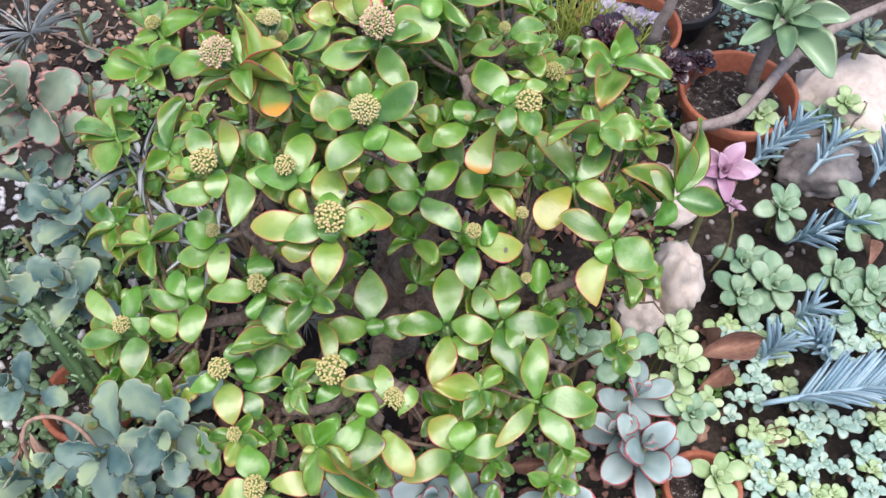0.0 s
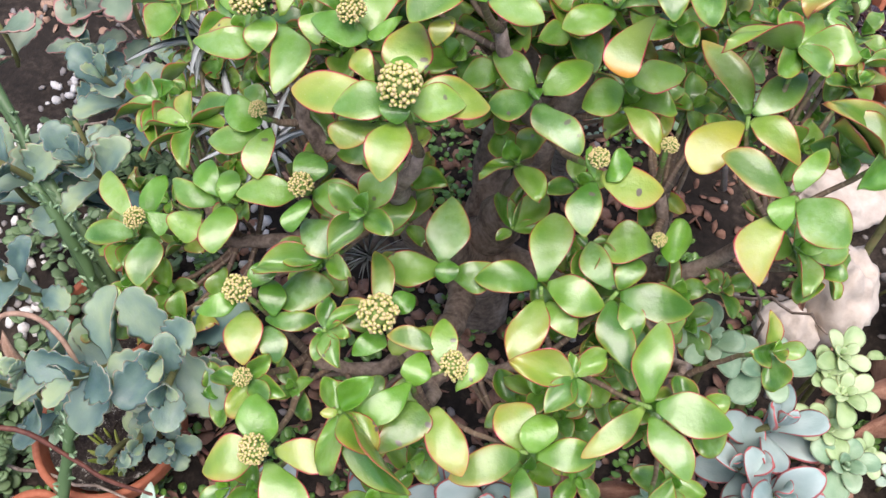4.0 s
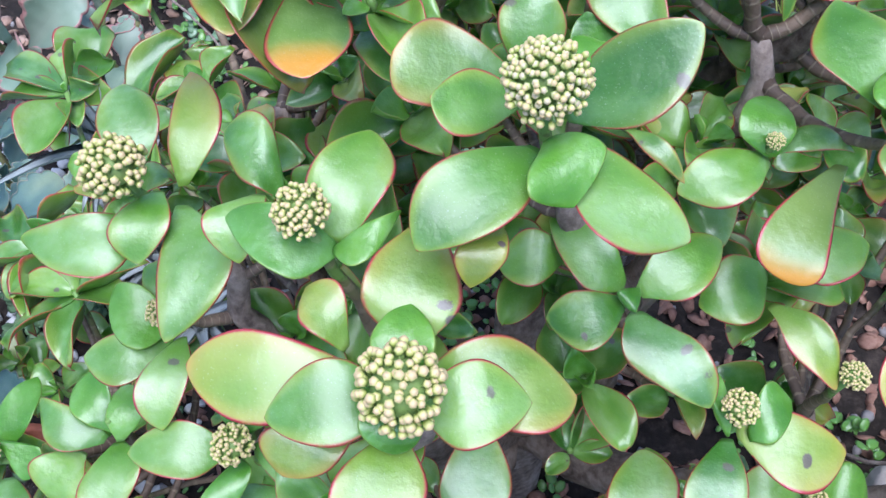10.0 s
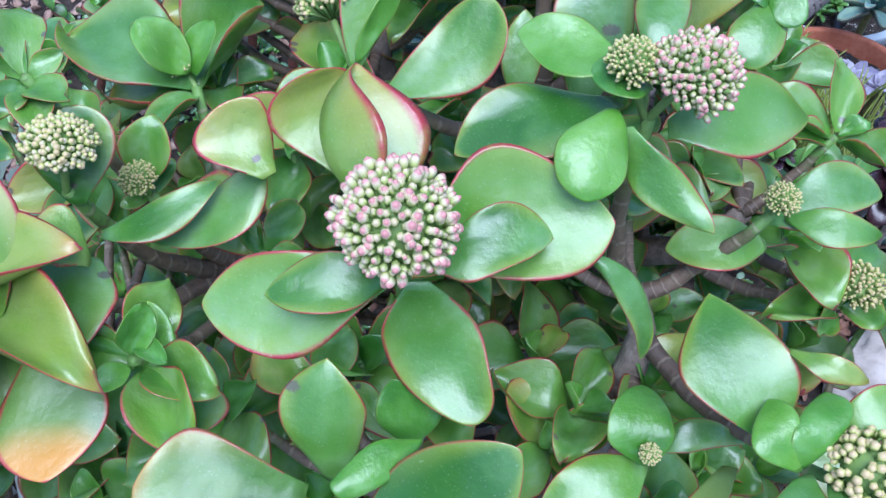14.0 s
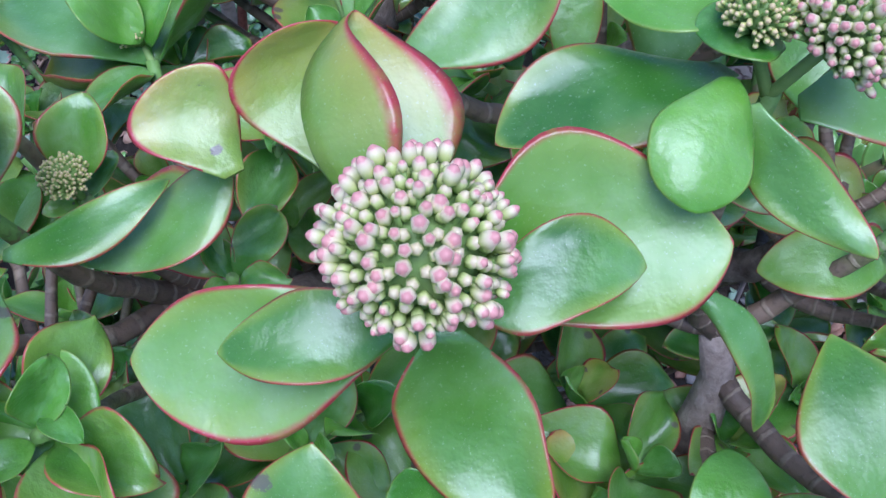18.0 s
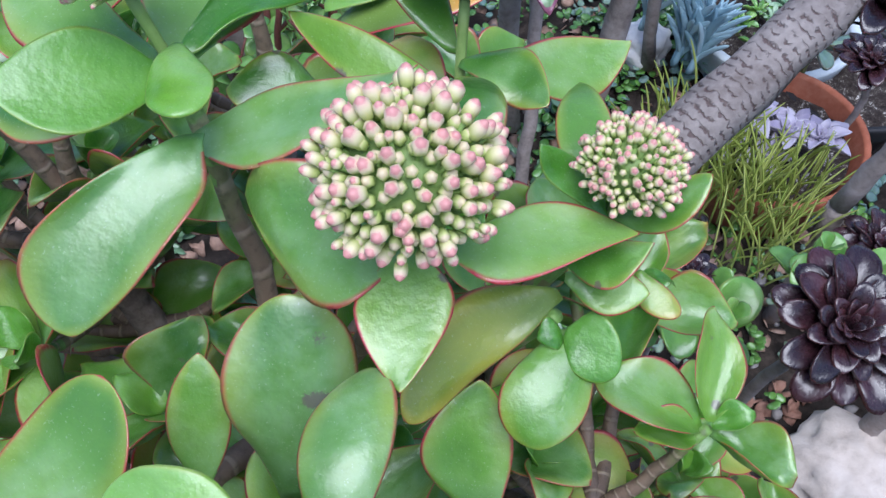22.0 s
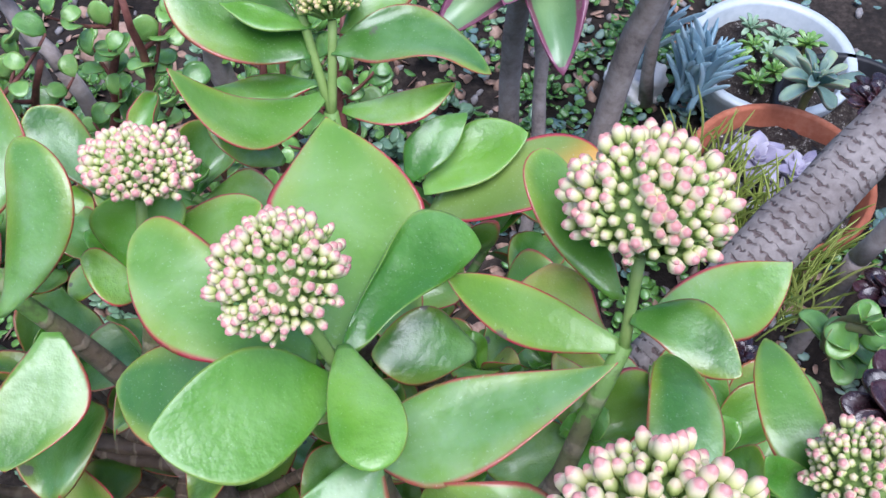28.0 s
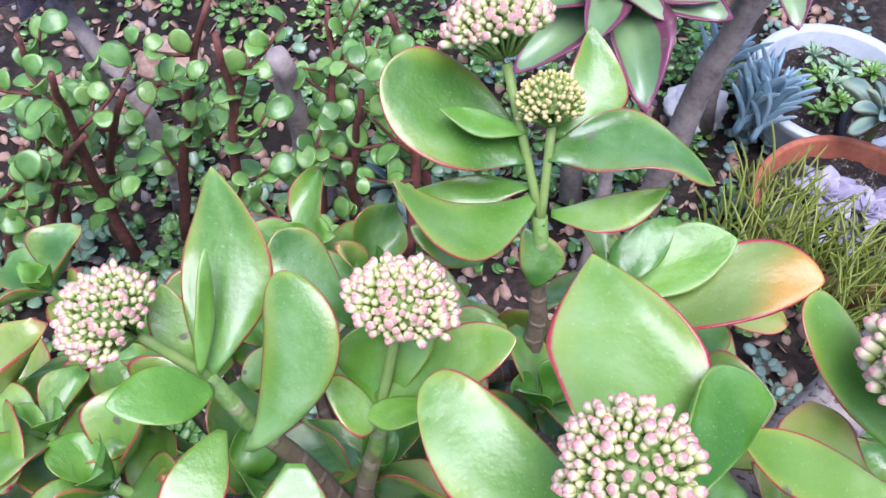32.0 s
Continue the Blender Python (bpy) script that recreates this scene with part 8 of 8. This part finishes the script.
blade(stem, 'bj', (-0.1308, 1.1630, 0.9622), (-0.1068, 1.1597, 0.9779), (-0.1189, 1.1668, 0.9706), (-0.1193, 1.1537, 0.9739), (-0.1192, 1.1606, 0.9714))
stem = shoot((-0.181, 1.169, 0.977), (-0.669, 0.156, 0.727), [], [((-0.207, 1.175, 1.005), 0.032),])
blade(stem, 'gp', (-0.1812, 1.1690, 0.9770), (-0.1832, 1.2291, 1.0094), (-0.1911, 1.2013, 0.9935), (-0.1616, 1.2000, 0.9961), (-0.1767, 1.2011, 0.9939))
blade(stem, 'gb', (-0.1651, 1.1463, 0.9717), (-0.1537, 1.1885, 1.0115), (-0.1607, 1.1726, 0.9950), (-0.1359, 1.1689, 1.0009), (-0.1474, 1.1693, 1.0001))
blade(stem, 'bj', (-0.1815, 1.1668, 0.9828), (-0.1802, 1.1978, 1.0079), (-0.1822, 1.1807, 0.9991), (-0.1774, 1.1833, 0.9935), (-0.1802, 1.1824, 0.9954))
blade(stem, 'bj', (-0.1754, 1.1597, 0.9876), (-0.2006, 1.1467, 1.0031), (-0.1903, 1.1608, 1.0003), (-0.1829, 1.1439, 0.9964), (-0.1873, 1.1529, 0.9966))
blade(stem, 'gj', (-0.1732, 1.1506, 0.9769), (-0.1824, 1.1047, 0.9681), (-0.1872, 1.1312, 0.9809), (-0.1688, 1.1298, 0.9763), (-0.1785, 1.1310, 0.9775))
blade(stem, 'gj', (-0.1518, 1.1462, 0.9620), (-0.1622, 1.1041, 0.9461), (-0.1693, 1.1225, 0.9535), (-0.1384, 1.1234, 0.9517), (-0.1546, 1.1237, 0.9507))
blade(stem, 'gj', (-0.1873, 1.1735, 0.9752), (-0.1964, 1.1929, 0.9939), (-0.2004, 1.1811, 0.9850), (-0.1857, 1.1850, 0.9852), (-0.1934, 1.1835, 0.9842))
stem = shoot((-0.069, 1.255, 0.950), (-0.254, 0.590, 0.766), [], [((-0.089, 1.301, 1.009), 0.042, True, 0.7), ((-0.068, 1.281, 0.989), 0.027),])
blade(stem, 'gb', (-0.0754, 1.2710, 0.9684), (-0.1323, 1.2886, 0.9933), (-0.1027, 1.3019, 0.9875), (-0.1126, 1.2601, 0.9745), (-0.1080, 1.2833, 0.9781))
blade(stem, 'gj', (-0.0671, 1.2693, 0.9708), (-0.0042, 1.2565, 0.9706), (-0.0335, 1.2876, 0.9780), (-0.0377, 1.2565, 0.9767), (-0.0350, 1.2747, 0.9739))
blade(stem, 'gj', (-0.0700, 1.2613, 0.9548), (-0.1258, 1.2451, 0.9838), (-0.0979, 1.2537, 0.9594), (-0.0929, 1.2275, 0.9578), (-0.0955, 1.2415, 0.9570))
blade(stem, 'gj', (-0.0711, 1.2662, 0.9556), (-0.1195, 1.2626, 0.9546), (-0.0941, 1.2716, 0.9532), (-0.0960, 1.2561, 0.9527), (-0.0951, 1.2645, 0.9520))
blade(stem, 'gj', (-0.0643, 1.2567, 0.9494), (-0.0178, 1.2653, 0.9561), (-0.0435, 1.2651, 0.9512), (-0.0445, 1.2460, 0.9507), (-0.0438, 1.2566, 0.9493))
blade(stem, 'gp', (-0.0625, 1.2773, 0.9712), (-0.0504, 1.3210, 0.9904), (-0.0602, 1.3007, 0.9830), (-0.0359, 1.2926, 0.9789), (-0.0478, 1.2984, 0.9789))
blade(stem, 'bj', (-0.0755, 1.2760, 0.9765), (-0.1096, 1.2757, 0.9883), (-0.0934, 1.2805, 0.9830), (-0.0921, 1.2682, 0.9821), (-0.0928, 1.2754, 0.9812))
blade(stem, 'bj', (-0.0374, 1.2354, 0.9293), (-0.0129, 1.2607, 0.9435), (-0.0375, 1.2508, 0.9394), (-0.0219, 1.2403, 0.9373), (-0.0294, 1.2465, 0.9366))
blade(stem, 'bj', (-0.0311, 1.2350, 0.9242), (0.0126, 1.2538, 0.9389), (-0.0118, 1.2615, 0.9368), (-0.0067, 1.2342, 0.9308), (-0.0085, 1.2498, 0.9304))
blade(stem, 'oj', (-0.0279, 1.2322, 0.9152), (0.0459, 1.2368, 0.9348), (0.0207, 1.2567, 0.9359), (0.0017, 1.2188, 0.9254), (0.0119, 1.2391, 0.9281))
blade(stem, 'gj', (0.0018, 1.2021, 0.8618), (0.0379, 1.2075, 0.8832), (0.0145, 1.2304, 0.8863), (0.0220, 1.1910, 0.8724), (0.0190, 1.2117, 0.8767))
blade(stem, 'gj', (-0.0908, 1.2477, 0.9256), (-0.1208, 1.2527, 0.9433), (-0.1011, 1.2555, 0.9379), (-0.1089, 1.2413, 0.9333), (-0.1051, 1.2490, 0.9346))
blade(stem, 'gj', (-0.0683, 1.2390, 0.9222), (-0.0744, 1.2545, 0.9420), (-0.0759, 1.2449, 0.9309), (-0.0568, 1.2469, 0.9321), (-0.0663, 1.2462, 0.9309))
stem = shoot((-0.239, 0.928, 0.930), (0.190, 0.128, 0.973), [], [((-0.233, 0.932, 0.959), 0.031, False, 0.65),])
blade(stem, 'yp', (-0.2492, 0.8627, 0.9250), (-0.2701, 0.9208, 0.9910), (-0.2595, 0.8913, 0.9734), (-0.2371, 0.8898, 0.9582), (-0.2508, 0.8937, 0.9618))
blade(stem, 'yj', (-0.2137, 0.8894, 0.9351), (-0.2413, 0.8751, 0.9425), (-0.2269, 0.9074, 0.9486), (-0.2217, 0.8799, 0.9463), (-0.2251, 0.8948, 0.9460))
blade(stem, 'gj', (-0.2229, 0.9149, 0.9169), (-0.1763, 0.9473, 0.9213), (-0.2016, 0.9349, 0.9213), (-0.1966, 0.9137, 0.9185), (-0.1996, 0.9252, 0.9187))
blade(stem, 'gj', (-0.2118, 0.9270, 0.8998), (-0.1573, 0.9569, 0.9249), (-0.1906, 0.9437, 0.9092), (-0.1669, 0.9214, 0.9088), (-0.1790, 0.9332, 0.9081))
blade(stem, 'gp', (-0.2226, 0.9010, 0.9195), (-0.2166, 0.8547, 0.9165), (-0.2489, 0.8818, 0.9258), (-0.2044, 0.8808, 0.9186), (-0.2279, 0.8829, 0.9198))
blade(stem, 'oj', (-0.2313, 0.8670, 0.9117), (-0.2168, 0.8089, 0.8973), (-0.2428, 0.8236, 0.9013), (-0.1998, 0.8404, 0.9026), (-0.2219, 0.8327, 0.9006))
blade(stem, 'yj', (-0.2712, 0.8725, 0.9216), (-0.2581, 0.8201, 0.9088), (-0.2866, 0.8434, 0.9202), (-0.2459, 0.8563, 0.9178), (-0.2676, 0.8512, 0.9167))
blade(stem, 'gb', (-0.2345, 0.9251, 0.9250), (-0.2360, 0.9565, 0.9551), (-0.2559, 0.9395, 0.9454), (-0.2187, 0.9463, 0.9428), (-0.2381, 0.9442, 0.9426))
blade(stem, 'gj', (-0.2013, 0.8734, 0.8743), (-0.1797, 0.8366, 0.8739), (-0.2054, 0.8545, 0.8764), (-0.1606, 0.8601, 0.8760), (-0.1839, 0.8587, 0.8735))
blade(stem, 'bb', (-0.1968, 0.8588, 0.8882), (-0.2173, 0.8696, 0.9061), (-0.2183, 0.8554, 0.8952), (-0.1965, 0.8652, 0.8999), (-0.2080, 0.8611, 0.8961))
blade(stem, 'bb', (-0.2043, 0.8734, 0.8989), (-0.1830, 0.8786, 0.9090), (-0.1974, 0.8844, 0.9131), (-0.1831, 0.8613, 0.9008), (-0.1909, 0.8739, 0.9052))
blade(stem, 'gj', (-0.2622, 0.8632, 0.9363), (-0.2752, 0.9124, 0.9590), (-0.2786, 0.8865, 0.9477), (-0.2654, 0.8904, 0.9491), (-0.2716, 0.8880, 0.9491))

# ---- lower and inner shoots that fill the bush ----

def fill_shoot(n, size, rng):
    """A plain leafy shoot with three crossed pairs of leaves."""
    ax = (Vector((n.x + 0.1, n.y - 0.98, 0)) * 0.8 + Vector((rng.uniform(-.3, .3), rng.uniform(-.4, .2), 1))).normalized()
    e1 = ax.orthogonal().normalized()
    e2 = ax.cross(e1)
    turn = rng.uniform(0, 6.28)
    ls = []
    for j in range(6):
        a = turn + (j % 2) * math.pi + (j // 2) * math.pi / 2
        el = math.radians((2, 25, 58)[j // 2] + rng.uniform(-10, 10))
        L = size * (1, 0.9, 0.55)[j // 2] * rng.uniform(0.85, 1.1)
        t = n + (e1 * math.cos(a) + e2 * math.sin(a)) * L * math.cos(el) + ax * L * math.sin(el)
        ls.append((t, L * rng.uniform(0.56, 0.7), ("g", "g", "b")[j // 2] if rng.random() < 0.85 else "y", 0.12, 0.25, 0))
    shoot(n, ax, ls)


rng = random.Random(11)
TOPS = [q.copy() for q in CANOPY]
made, tries = 0, 0
POINTS = list(LEAF_POINTS)
while made < 240:
    x, y = rng.uniform(-0.62, 0.34), rng.uniform(0.42, 1.34)
    if made > 145:
        x, y = rng.uniform(-0.34, 0.2), rng.uniform(0.74, 1.26)
    near = sorted(TOPS, key=lambda q: (q.x - x) ** 2 + (q.y - y) ** 2)[:3]
    d = math.hypot(near[0].x - x, near[0].y - y)
    if math.hypot(x - 0.0, y - 0.915) < 0.045 and made > 60:
        continue
    if d > 0.1 or (-0.22 < x < 0.02 and 0.74 < y < 0.9 and rng.random() < 0.8):
        continue
    z = sum(q.z for q in near) / 3 - rng.uniform(0.05, 0.19) - (0.13 if made > 145 else 0)
    if y > 1.1:
        z -= 0.13
    if z < 0.22 or min((q - Vector((x, y, z + 0.02))).length_squared for q in POINTS) < (0.048 if made < 145 else 0.04) ** 2:
        tries += 1
        if tries > 12000:
            break
        continue
    made += 1
    fill_shoot(Vector((x, y, z)), rng.uniform(0.045, 0.07) if made > 145 else rng.uniform(0.038, 0.06), rng)

# shoots just under the open heads at the back of the bush
rng = random.Random(23)
POINTS = list(LEAF_POINTS)
made = tries = 0
while made < 52 and tries < 6000:
    tries += 1
    x, y = rng.uniform(-0.34, 0.16), rng.uniform(0.98, 1.3)
    if y > 1.2 and x > 0.04:
        continue
    near = sorted(TOPS, key=lambda q: (q.x - x) ** 2 + (q.y - y) ** 2)[:3]
    n = Vector((x, y, min(0.93, sum(q.z for q in near) / 3) - rng.uniform(0.05, 0.15)))
    if min((q - n).length_squared for q in POINTS) < 0.036 ** 2:
        continue
    made += 1
    POINTS.append(n)
    fill_shoot(n, rng.uniform(0.038, 0.056), rng)
